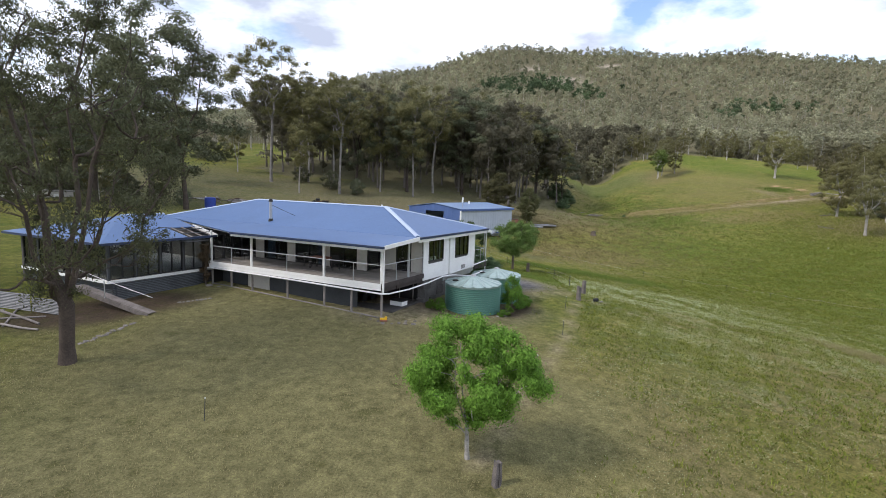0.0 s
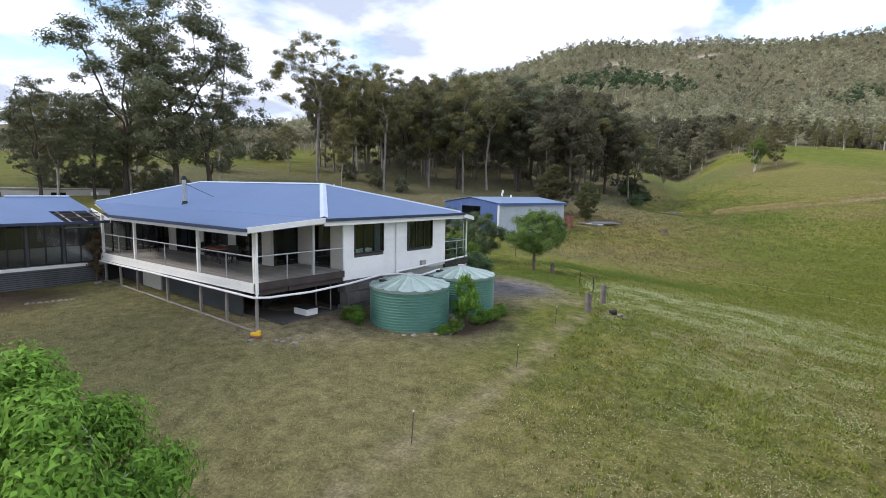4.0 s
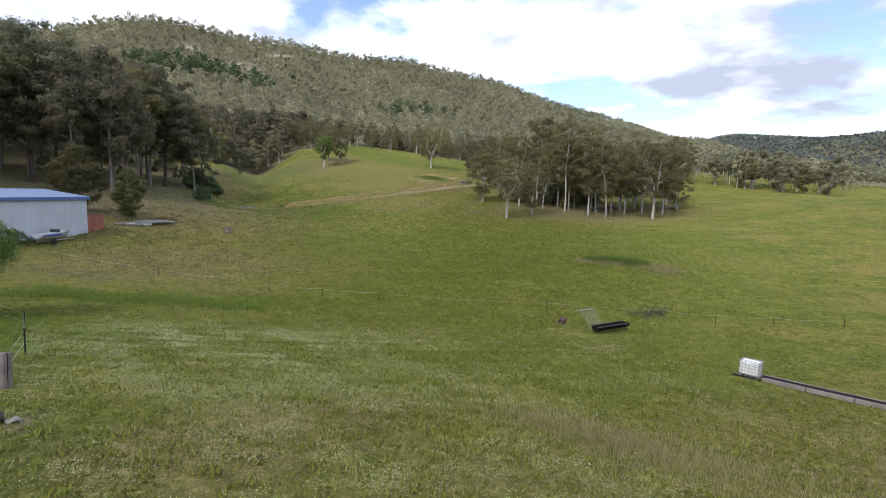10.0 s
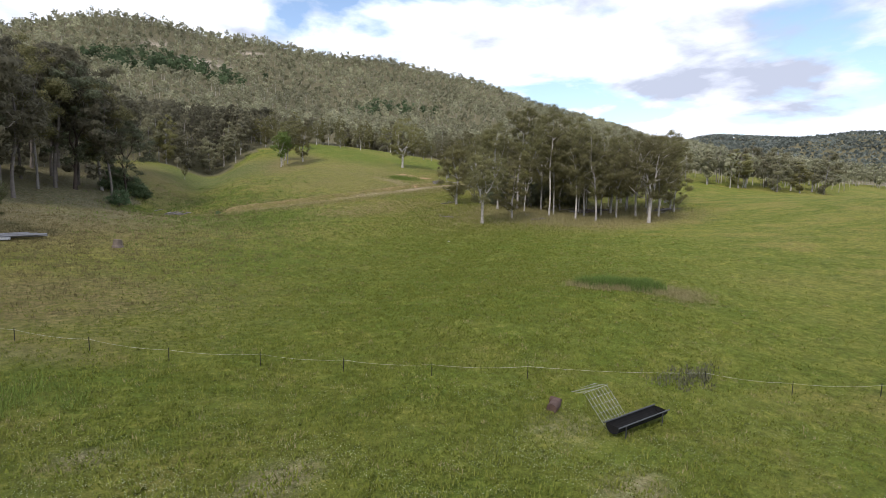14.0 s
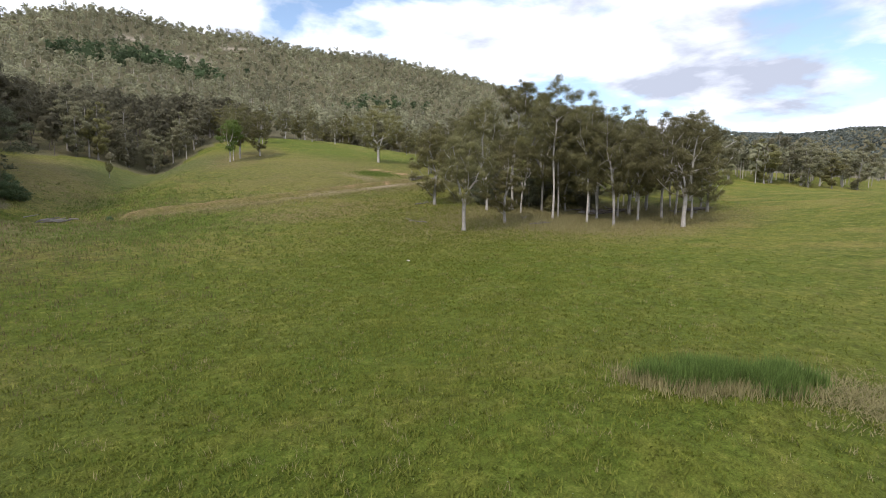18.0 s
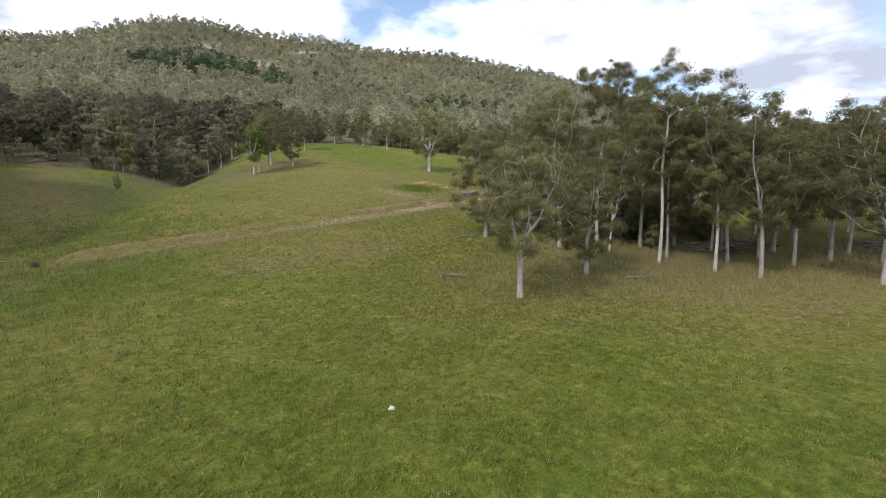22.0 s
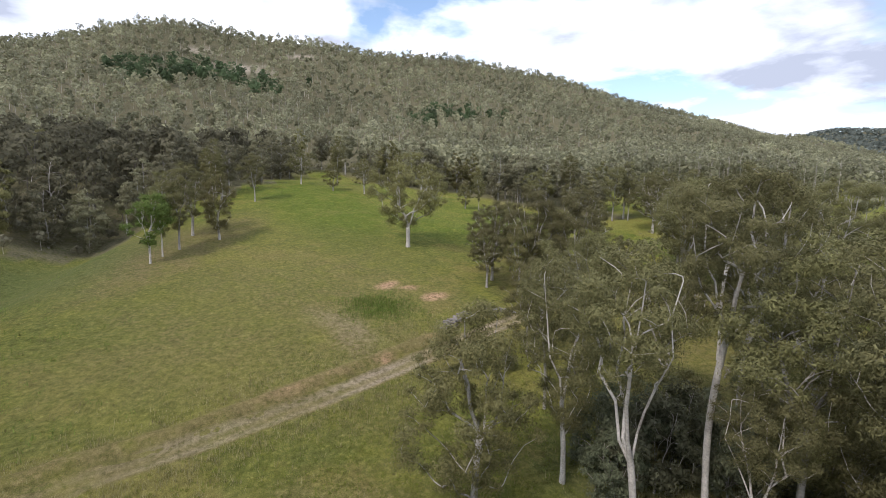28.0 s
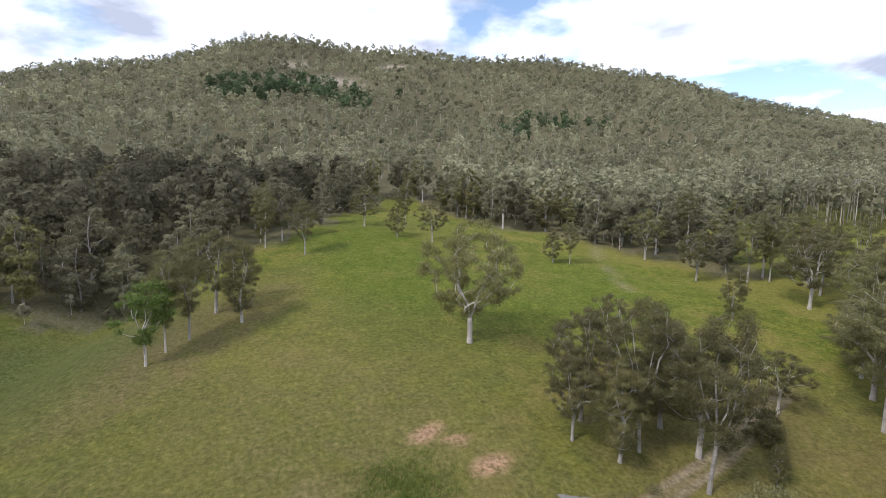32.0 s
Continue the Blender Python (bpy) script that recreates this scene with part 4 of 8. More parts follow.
# beyond the stand, along the road and the clearing
for x, y, kind, s, turn, label in [
    (103.4, 147.3, "forked", 0.9, 0.4, L_SIDE), (106.4, 141.5, "forked", 0.95, 2.2, L_SIDE), (100.0, 152.5, "broad", 0.85, 4.0, L_SIDE), (108.5, 161.6, "broad", 0.72, 1.4, L_SIDE),
    (125.2, 205.0, "slim", 0.5, 0.6, L_SIDE), (121.5, 205.4, "olive", 0.55, 2.6, L_SIDE), (147.4, 211.0, "broad", 0.85, 4.5, L_SIDE), (159.0, 193.0, "forked", 0.85, 1.8, L_SIDE),
    (164.0, 192.5, "slim", 0.8, 0.2, L_SIDE), (148.4, 195.0, "broad", 0.75, 2.9, L_SIDE), (159.3, 212.0, "tall", 0.7, 4.9, L_SIDE), (140.0, 176.0, "olive", 0.7, 5.9, L_SIDE),
    (54.7, 175.6, "slim", 0.66, 4.0, L_SIDE), (56.9, 178.4, "leaning", 0.78, 0.8, L_SIDE), (62.9, 182.3, "olive", 0.92, 1.1, L_SIDE), (58.6, 187.2, "broad", 0.9, 3.0, L_SIDE),
    (70.8, 211.8, "forked", 0.65, 5.1, L_SIDE), (84.3, 232.4, "broad", 0.7, 2.4, L_SIDE), (62.6, 218.9, "slim", 0.7, 0.7, L_SIDE), (90.7, 221.0, "olive", 0.6, 1.9, L_SIDE),
    (94.1, 231.0, "slim", 0.65, 3.8, L_SIDE), (97.9, 217.0, "broad", 0.65, 5.5, L_SIDE), (27.7, 176.6, "slim", 0.22, 1.0, "small lone sapling in wet gully"), (79.0, 117.0, "olive", 0.3, 2.0, L_SIDE),
]:
    plant(GUM[kind], x, y, s, turn, label=label, group="" if "lone" in label else "trees round the clearing")

for x, y, kind, s, turn in [
    (108.0, 150.5, "olive", 0.95, 0.4), (133.5, 147.0, "forked", 0.9, 0.9),
    (134.0, 139.0, "broad", 1.15, 3.6), (142.0, 134.0, "forked", 0.76, 4.9), (147.0, 148.0, "leaning", 0.88, 1.2), (126.0, 122.0, "broad", 1.1, 0.2), (138.0, 117.0, "slim", 0.95, 5.6),
    (141.0, 104.0, "forked", 1.0, 2.4), (133.0, 100.0, "broad", 0.95, 3.2), (150.0, 122.0, "broad", 1.1, 4.1), (153.0, 160.0, "olive", 1.0, 0.6), 
    (100.5, 146.0, "olive", 0.8, 3.3), (97.5, 149.5, "broad", 0.62, 1.1), (99.0, 95.0, "forked", 0.95, 5.2), (109.5, 96.5, "broad", 1.0, 1.3), (121.5, 101.5, "broad", 1.1, 2.2),
    (113.5, 86.5, "slim", 0.9, 2.7), (128.0, 93.5, "slim", 0.85, 1.8),
    (126.0, 129.0, "broad", 0.84, 2.9), (145.0, 141.0, "broad", 0.6, 0.1), (160.0, 166.0, "broad", 0.9, 5.0), (116.0, 130.5, "olive", 0.62, 1.0), (158.0, 178.0, "broad", 0.85, 2.0), (140.0, 143.5, "olive", 0.9, 2.2), (113.5, 141.5, "olive", 0.3, 3.0), (124.5, 152.0, "broad", 0.45, 1.0), (109.0, 146.0, "broad", 0.9, 2.6), (139.0, 152.5, "broad", 0.85, 3.4), (150.5, 162.0, "forked", 0.8, 0.7), (143.0, 157.0, "olive", 0.75, 5.0), (168.0, 174.0, "broad", 0.8, 0.5), (176.0, 198.0, "broad", 0.75, 3.1), (180.0, 187.0, "forked", 0.7, 1.2), (171.0, 190.0, "olive", 0.8, 4.2), (186.0, 204.0, "broad", 0.8, 5.3), (166.0, 183.0, "forked", 0.7, 2.0),
]:
    plant(GUM[kind], x, y, s * (1.15 if x > 124 else 1.0), turn, label=L_STAND, group="trees of the paddock stand", squash=1.18 if x > 104 else 1.0)

M_LEAF_LONE = foliage("sunny_leaves", (0.250, 0.240, 0.105), 0.45, 0.35, 0.0, 0.0)
lone_gum = tree_meshes("lone_gum", 68, 16.5, 6.6, 0.16, 24000, 0.27, M_LEAF_LONE, M_BARK, 120, 0.34, 0.02, 1.15, 4, 0.2, 1.15, gaps=0.12)
plant(lone_gum, 93.1, 170.4, 1.0, 2.6, label="lone spreading pale-trunked gum in open clearing")
M_LEAF_YOUNG = foliage("young_gum_leaves", (0.150, 0.205, 0.055), 0.4, 0.4, 0.1, 0.01)
fresh_gum = tree_meshes("fresh_gum", 71, 8, 2.3, 0.3, 9000, 0.2, M_LEAF_YOUNG, M_BARK, 45, 0.12, 0.05, 0.75, 3, 0.25, 1.2)
plant(fresh_gum, 53.3, 172.5, 1.3, 0.5, label="young gum with bright green crown on spur edge")

# behind the house and the shed
for x, y, kind, s, turn, label in [
    (-64.0, 60.0, "dark", 1.34, 0.3, L_BACK), (-60.0, 63.0, "dark", 1.16, 2.3, L_BACK), (-80.5, 52.3, "dark", 0.74, 1.1, L_BACK), (-77.5, 58.5, "dark", 0.66, 3.6, L_BACK), (-84.0, 58.0, "forked", 0.95, 5.2, L_BACK), (-90.0, 70.0, "back_slim", 0.85, 2.4, L_BACK), (-75.0, 63.0, "olive", 0.9, 0.2, L_BACK), (-96.0, 66.0, "dark", 0.7, 5.9, L_BACK), (-74.0, 61.0, "dark", 1.28, 4.1, L_BACK), (-62.0, 104.0, "airy", 1.25, 1.0, L_BACK),
    (-57.0, 113.0, "back_slim", 1.39, 2.0, L_BACK), (-54.8, 110.0, "airy", 0.99, 3.3, L_BACK), (-48.2, 110.0, "back_slim", 1.39, 4.2, L_BACK), (-44.0, 99.5, "airy", 1.02, 0.9, L_BACK), (-43.0, 112.0, "dark", 0.99, 5.0, L_BACK),
    (-36.0, 108.0, "back_slim", 1.33, 1.6, L_BACK), (-29.8, 112.0, "dark", 1.10, 2.6, L_BACK), (-27.6, 106.0, "back_slim", 1.39, 3.9, L_BACK), (-23.4, 115.0, "airy", 1.04, 5.7, L_BACK), (-16.0, 118.0, "dark", 1.16, 0.4, L_BACK),
    (-12.0, 125.0, "back_slim", 1.39, 1.3, L_BACK), (-7.0, 119.0, "dark", 0.99, 2.8, L_BACK), (0.0, 127.0, "back_slim", 1.28, 4.0, L_BACK), (5.0, 131.0, "dark", 0.93, 5.2, L_BACK), (9.0, 134.0, "forked", 1.22, 0.7, L_BACK), (13.0, 133.0, "dark", 0.64, 1.8, L_BACK),
    (-52.0, 95.0, "back_slim", 0.87, 0.5, L_BACK), (-78.0, 90.0, "back_slim", 1.04, 1.0, L_BACK), (-85.0, 75.0, "forked", 1.10, 3.0, L_BACK), (-92.0, 62.0, "dark", 0.63, 4.5, L_BACK), (-74.0, 112.0, "forked", 0.70, 5.5, L_BACK),
]:
    plant(GUM[kind], x, y, s, turn, label=label, group="gums behind the house", squash=1.22 if kind in ("dark", "airy") else 1.0)

shade_tree = tree_meshes("shade_tree", 83, 9.6, 2.9, 0.10, 38000, 0.17, M_LEAF_DENSE, M_BARK_DARK, 110, 0.2, 0.02, 0.8, 3, 0.2, 0.85, gaps=0.0)
plant(shade_tree, -7.5, 93.0, 1.0, 0.2, name="dense_tree", label="dense dark olive tree beside the shed", group="dense trees by the shed")
plant(shade_tree, -1.4, 89.5, 0.78, 2.2, name="dense_tree", label="dense dark olive tree beside the shed", group="dense trees by the shed")

M_LEAF_YARD = foliage("yard_tree_leaves", (0.150, 0.230, 0.065), 0.4, 0.45, 0.0, 0.0)
yard_tree = tree_meshes("yard_tree", 91, 5.1, 2.05, 0.30, 30000, 0.12, M_LEAF_YARD, M_BARK_DARK, 70, 0.12, 0.03, 0.55, 3, 0.28, 0.95, gaps=0.05)
plant(yard_tree, -8.35, 36.8, 1.08, 0.4, name="yard_tree", label="low spreading bright green yard tree")
M_LEAF_SAPLING = foliage("sapling_leaves", (0.165, 0.285, 0.045), 0.4, 0.45, 0.1, 0.01)
sapling = tree_meshes("sapling", 97, 4.7, 1.72, 0.24, 50000, 0.095, M_LEAF_SAPLING, M_BARK, 80, 0.075, 0.02, 0.42, 4, 0.28, 1.1, droop=0.9, gaps=0.03)
plant(sapling, -12.9, -4.0, 1.0, 1.1, name="sapling", label="bright green young tree on mown lawn")
big_gum = tree_meshes("big_gum", 101, 16.5, 5.4, 0.17, 50000, 0.13, M_LEAF_EDGE, M_BARK_ROUGH, 170, 0.29, 0.04, 0.75, 5, 0.16, 0.9, droop=1.4, gaps=0.26, flat=1.0, twigs=2)
plant(big_gum, -30.0, 0.9, 1.0, 0.6, name="big_gum", label="large dark rough-barked gum on lawn beside house")

M_LEAF_GARDEN = foliage("garden_leaves", (0.120, 0.172, 0.085), 0.45, 0.45, 0.15, 0.01)
shrub = tree_meshes("shrub", 103, 3.4, 2.0, 0.05, 12000, 0.15, M_LEAF_GARDEN, M_BARK_DARK, 50, 0.06, 0.03, 0.6, 4, 0.1, 0.8, gaps=0.05)
shrub_fresh = tree_meshes("shrub_fresh", 107, 2.4, 1.0, 0.05, 6000, 0.12, M_LEAF_FRESH, M_BARK_DARK, 32, 0.04, 0.03, 0.42, 4, 0.1, 0.85, gaps=0.05)
garden_tree = tree_meshes("garden_tree", 109, 5.0, 2.4, 0.10, 26000, 0.13, M_LEAF_GARDEN, M_BARK_DARK, 70, 0.1, 0.03, 0.6, 4, 0.12, 0.85, gaps=0.05)
for x, y, s in [(-13.9, 41.2, 1.0), (-20.4, 52.0, 1.02)]:
    plant(garden_tree, x, y, s, x * 3, name="garden_tree", label="rounded dark green garden tree with several stems", group="trees behind the house")
feathery = tree_meshes("feathery_shrub", 113, 2.8, 2.3, 0.05, 44000, 0.10, M_LEAF_GARDEN, M_BARK_DARK, 80, 0.06, 0.03, 0.48, 5, 0.1, 0.7, droop=1.2, gaps=0.03)
plant(feathery, -12.9, 22.4, 1.0, 0.8, name="garden_shrub", label="wide feathery dark green shrub beside gravel", category="shrub")
for x, y, s in [(-36.0, 46.0, 1.3), (-40.0, 44.0, 1.2)]:
    plant(shrub_fresh, x, y, s, x, name="garden_shrub", label="green shrub showing over the roof", category="shrub", group="shrubs behind the house")


def forest(name, label, spots, tall_lo, tall_hi, seed, quads, size, leaf, trunk_share=1.0, crown=0.6, wide=0.2, balls=6, deep=0.14, bark=None):
    """Many trees too far off to count, in one mesh of leaf sprays and one of trunks with boughs: each crown is one of a dozen
    shapes, turned and stretched; a shape is a few rounded tufts at the ends of boughs. crown: height of its middle, deep: half its depth."""
    rng = np.random.default_rng(seed)
    x, y = np.array(spots).T
    z = heights(x, y)
    kinds = 12
    tuft = np.zeros((kinds, balls, 3))
    for j in range(kinds):
        a = np.arange(balls) * 2.4 + rng.random(balls) * 0.9
        u = (np.arange(balls) + rng.random(balls)) / balls * 2 - 1
        q = wide * np.sqrt(1 - 0.8 * np.clip(u, -1, 1) ** 2) * (0.35 + 0.6 * rng.random(balls))
        tuft[j] = np.stack([q * np.cos(a), q * np.sin(a), deep * u], -1)
    ball = wide * (0.40 + 0.28 * rng.random((kinds, balls)))
    which = np.arange(quads) % balls
    out = rng.normal(size=(kinds, quads, 3))
    out[:, :, 2] += 0.45
    out /= np.linalg.norm(out, axis=2, keepdims=True)
    pos = tuft[:, which] + out * (ball[:, which] * (0.7 + 0.4 * rng.random((kinds, quads))))[:, :, None] * np.array([1, 1, 0.75])
    facing = out + 0.45 * pos / wide + 0.25 * rng.normal(size=out.shape)
    kind = rng.integers(0, kinds, len(x))
    turn = rng.random(len(x)) * math.tau
    h = tall_lo + (tall_hi - tall_lo) * rng.random(len(x)) ** 1.2
    girth = h * (0.75 + 0.5 * rng.random(len(x)))
    co, si = np.cos(turn), np.sin(turn)

    def spun(v):
        """Turns one vector or more of each tree."""
        c, s = (co[:, None], si[:, None]) if v.ndim == 3 else (co, si)
        return np.stack([v[..., 0] * c - v[..., 1] * s, v[..., 0] * s + v[..., 1] * c, v[..., 2]], -1)

    base = np.stack([x, y, z], -1)
    grow = np.stack([girth, girth, h], -1)
    p = spun(pos[kind]) * grow[:, None] + (base + np.array([0, 0, 1]) * (h * crown)[:, None])[:, None]
    p, m = p.reshape(-1, 3), spun(facing[kind]).reshape(-1, 3)
    n = len(p)
    m /= np.linalg.norm(m, axis=1, keepdims=True)
    a = rng.normal(size=(n, 3))
    a -= m * (a * m).sum(1, keepdims=True)
    a /= np.linalg.norm(a, axis=1, keepdims=True)
    b = np.cross(a, m)
    s = (size * (0.6 + 0.8 * rng.random(n)))[:, None]
    v = np.stack([p - a * s * 0.5, p + b * s * 0.38, p + a * s * 0.5, p - b * s * 0.38], 1).reshape(-1, 3)
    me = np_mesh(name, v, np.arange(n * 4).reshape(-1, 4), leaf)
    tone = me.attributes.new("shade", "FLOAT", "POINT")
    tone.data.foreach_set("value", np.repeat(rng.random(len(x)), quads * 4).astype(np.float32))
    ob = tagged(new(name, me), label, "forest", kind="stuff")
    t = rng.random(len(x)) < trunk_share
    if not t.any():
        return ob
    # trunk to the crown's middle, and boughs to its first tufts
    root, th = base[t] - np.array([0, 0, 0.3]), h[t]
    w = th * (0.008 if tall_hi > 24 else 0.010 if tall_hi > 17.5 else 0.013)
    lean = np.concatenate([rng.normal(size=(len(th), 2)) * 0.03, np.ones((len(th), 1))], 1)
    mid = root + lean * (th * (crown - 0.35 * deep))[:, None]
    tips = (spun(tuft[kind]) * grow[:, None])[t] + (base[t] + np.array([0, 0, 1]) * (th * crown)[:, None])[:, None]
    runs = [(root, mid, w, 0.6 * w)] + [(mid, tips[:, balls - 1 - j], 0.5 * w, 0.2 * w) for j in range(min(3, balls))]
    ring = [np.array([math.cos(q), math.sin(q), 0]) for q in (0.3, 2.4, 4.5)]
    tv = np.concatenate([np.stack([lo + r0[:, None] * r for r in ring] + [hi + r1[:, None] * r for r in ring], 1) for lo, hi, r0, r1 in runs]).reshape(-1, 3)
    o = (np.arange(len(tv) // 6) * 6)[:, None, None]
    tf = (o + np.array([[0, 1, 4, 3], [1, 2, 5, 4], [2, 0, 3, 5]])).reshape(-1, 4)
    tagged(new(name + "_trunks", np_mesh(name + "_trunks", tv, tf, bark or M_FAR_TRUNK)), "pale trunks of far eucalypt woodland", "forest", kind="stuff")
    return ob


def woodland(x0, x1, y0, y1, step, seed, test):
    rng = np.random.default_rng(seed)
    gx, gy = np.meshgrid(np.arange(x0, x1, step), np.arange(y0, y1, step))
    p = np.stack([gx.ravel(), gy.ravel()], -1) + rng.uniform(-0.5, 0.5, (gx.size, 2)) * step * 0.95
    return p[test(p[:, 0], p[:, 1])]


def in_far_wood(x, y):
    open_right = (x > 170) & (y < 235 + 0.15 * (x - 170))
    return (y > 292) & ~open_right & ~(((x - 90) / 24) ** 2 + ((y - 590) / 17) ** 2 < 1) & ~(((x - 52) / 13) ** 2 + ((y - 640) / 8) ** 2 < 1) & ~(((x - 150) / 11) ** 2 + ((y - 650) / 7) ** 2 < 1)


def in_rain_gully(x, y):
    w = 12 * np.sin(x * 0.07) + 8 * np.sin(y * 0.11)
    return (((x - 58 + w) / 75) ** 2 + ((y - 528 + w) / 48) ** 2 < 1) | (((x - 250 + w) / 50) ** 2 + ((y - 470 + w) / 22) ** 2 < 1)


wood = woodland(-75, 250, 104, 300, 6.4, 5, in_near_wood)
tallwood = (wood[:, 0] < 24) & (wood[:, 1] < 175)
wrng = random.Random(29)
for x, y in wood[tallwood]:
    if wrng.random() < (0.35 if y < 122 else 0.25):
        continue
    plant(WOOD[wrng.randrange(5)], float(x), float(y), wrng.uniform(0.82, 1.18), wrng.random() * 6.3, label="tall eucalypt in woodland behind the farm, darkened for cloud shade", group="tall woodland behind the farm", squash=wrng.uniform(0.85, 1.15))
# the first rows along the clearing are single trees
inner = in_near_wood(wood[:, 0] + 9, wood[:, 1] - 9) & in_near_wood(wood[:, 0] - 9, wood[:, 1] - 9) & in_near_wood(wood[:, 0], wood[:, 1] - 12)
rim = ~inner & ~tallwood & (wood[:, 0] > 18) & (wood[:, 0] < 172) & (wood[:, 1] > 172)
erng = random.Random(19)
for x, y in wood[rim]:
    plant(EDGE[erng.randrange(4)], float(x), float(y), erng.uniform(0.62, 1.12), erng.random() * 6.3, label="grey-green eucalypt at the foot of the forest", group="gums along the forest edge", squash=erng.uniform(0.9, 1.2))
mid_wood = wood[~tallwood & ~rim]
# west of this line the leaf colour holds cloud shade
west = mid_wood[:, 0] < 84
forest("western_woodland", "eucalypt woodland on lower slope, leaves darkened for cloud shade", mid_wood[west], 10, 19, 21, 330, 0.95, M_LEAF_WEST_SHADE, 0.9, 0.60, 0.19, 10, 0.25, M_SHADE_TRUNK)
forest("woodland", "grey-green eucalypt woodland on lower slope", mid_wood[~west], 10, 19, 23, 190, 1.25, M_LEAF_FAR_HAZE, 0.9, 0.60, 0.19, 10, 0.25)
under = woodland(-75, 250, 108, 300, 8.0, 6, in_near_wood)
under = under[(under[:, 1] > 125)]
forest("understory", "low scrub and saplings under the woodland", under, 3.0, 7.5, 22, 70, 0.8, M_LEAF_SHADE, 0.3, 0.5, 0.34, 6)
far = woodland(-520, 1100, 290, 760, 9.0, 9, in_far_wood)
wet = in_rain_gully(far[:, 0], far[:, 1]) & (np.random.default_rng(4).random(len(far)) < 0.72)
low = far[:, 1] < 470
forest("slope_forest", "grey-green eucalypt forest on the mountain's foot, paled for haze", far[~wet & low], 6, 15.5, 33, 80, 1.35, M_LEAF_FAR_HAZE, 0.9, 0.62, 0.23, 8, 0.22)
forest("mountain_forest", "grey-green eucalypt forest covering the mountain, paled for haze", far[~wet & ~low], 6, 14, 34, 48, 1.7, M_LEAF_FAR_HAZE, 0.85, 0.60, 0.26, 6, 0.2)
forest("gully_forest", "darker green rainforest in mountain gullies", far[wet], 9, 14, 35, 80, 1.8, M_LEAF_GULLY, 0.0, 0.52, 0.34, 6, 0.25)
forest("crest_forest", "gum trees along the mountain crest", woodland(-520, 1100, 688, 742, 6.0, 15, lambda x, y: y > 0), 4, 9, 37, 22, 1.3, M_LEAF_FAR_HAZE, 0.3, 0.55, 0.28, 4)
forest("eastern_woods", "distant eucalypt woods beyond the paddock", woodland(150, 560, 105, 320, 9.0, 13, lambda x, y: (y > 118 + 0.10 * (x - 150) + 6 * np.sin(x * 0.1)) & (x > 290 + 0.35 * np.abs(y - 210)) | (y > 246) & (x > 236)), 9, 19, 41, 80, 1.6, M_LEAF_FAR_HAZE, 1.0, 0.58, 0.22, 7, 0.24)
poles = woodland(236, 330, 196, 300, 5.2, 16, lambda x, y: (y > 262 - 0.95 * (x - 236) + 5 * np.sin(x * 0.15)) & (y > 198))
forest("pole_woods", "tall pale-stemmed regrowth at the foot of the slope", poles, 15, 22, 44, 60, 1.2, M_LEAF_FAR_HAZE, 1.0, 0.76, 0.12, 6, 0.18)
forest("crest_side_woods", "eucalypt woods beyond the paddock's crest", woodland(204, 330, 112, 165, 8.5, 14, lambda x, y: (y > 124 + 3 * np.sin(x * 0.2)) & (y < 158 - 0.1 * (x - 204))), 9, 17, 42, 110, 1.3, M_LEAF_FAR_HAZE, 1.0, 0.58, 0.22, 8, 0.26)
forest("western_woods", "distant trees on the western slope, leaves in shade-darkened colour", woodland(-420, -85, 110, 320, 11.0, 17, lambda x, y: y > 170 + 0.25 * x + 60 + 10 * np.sin(x * 0.05)), 12, 18, 43, 60, 1.7, M_LEAF_SHADE, 1.0, 0.55, 0.25, 6)
forest("hill_forest", "forest on the far hills, haze blue put into its leaves", woodland(1150, 2500, 350, 1400, 15.0, 19, lambda x, y: heights(x, y) > 30), 10, 15, 45, 9, 7.0, M_LEAF_HILL_HAZE, 0.0, 0.4, 0.5, 3)
for k, (x, y) in enumerate([(205, 130), (212, 122), (221, 124), (227, 115), (236, 121), (243, 114), (251, 121), (259, 112), (268, 120), (198, 140), (231, 130), (247, 129)]):
    plant(EDGE[k % 4], x, y, 0.85 + 0.35 * ((k * 7) % 5) / 4, k * 1.9, label="bushy eucalypt beyond the paddock's crest", group="gums beyond the crest", squash=1.25)


# ---------------- house ----------------
M_ROOF = material("blue_steel_roof", (0.070, 0.128, 0.262), 0.5, 0.10, 0.5, 6.0, 0.05, spec=0.35)
M_CAP = material("pale_flashing", (0.38, 0.45, 0.57), 0.4, 0.12, 1.5, spec=0.5)
M_WHITE = material("white_paint", (0.78, 0.78, 0.76), 0.55, 0.08, 1.2, 14.0, random_tint=0.03)
M_CREAM = material("cream_wall", (0.54, 0.52, 0.47), 0.7, 0.08, 1.0)
M_DECK = material("weathered_decking", (0.26, 0.24, 0.22), 0.8, 0.25, 1.5, 20.0, 0.3, random_tint=0.18)
M_DARKWOOD = material("dark_timber", (0.055, 0.045, 0.042), 0.7, 0.3, 2.0, 18.0, 0.3)
M_STEEL = material("galvanised_steel", (0.42, 0.43, 0.45), 0.42, 0.15, 3.0, metal=0.6)
M_GUTTER = material("dark_blue_gutter", (0.035, 0.05, 0.10), 0.4, 0.1, 2.0)
M_BLACKFRAME = material("black_window_frame", (0.02, 0.02, 0.022), 0.4, 0.1, 3.0)
# room surfaces: indoor dimness is put into the colour
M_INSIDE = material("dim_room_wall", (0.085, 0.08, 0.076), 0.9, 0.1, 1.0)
M_CURTAIN = material("grey_blue_curtain", (0.13, 0.16, 0.22), 0.9, 0.2, 3.0)
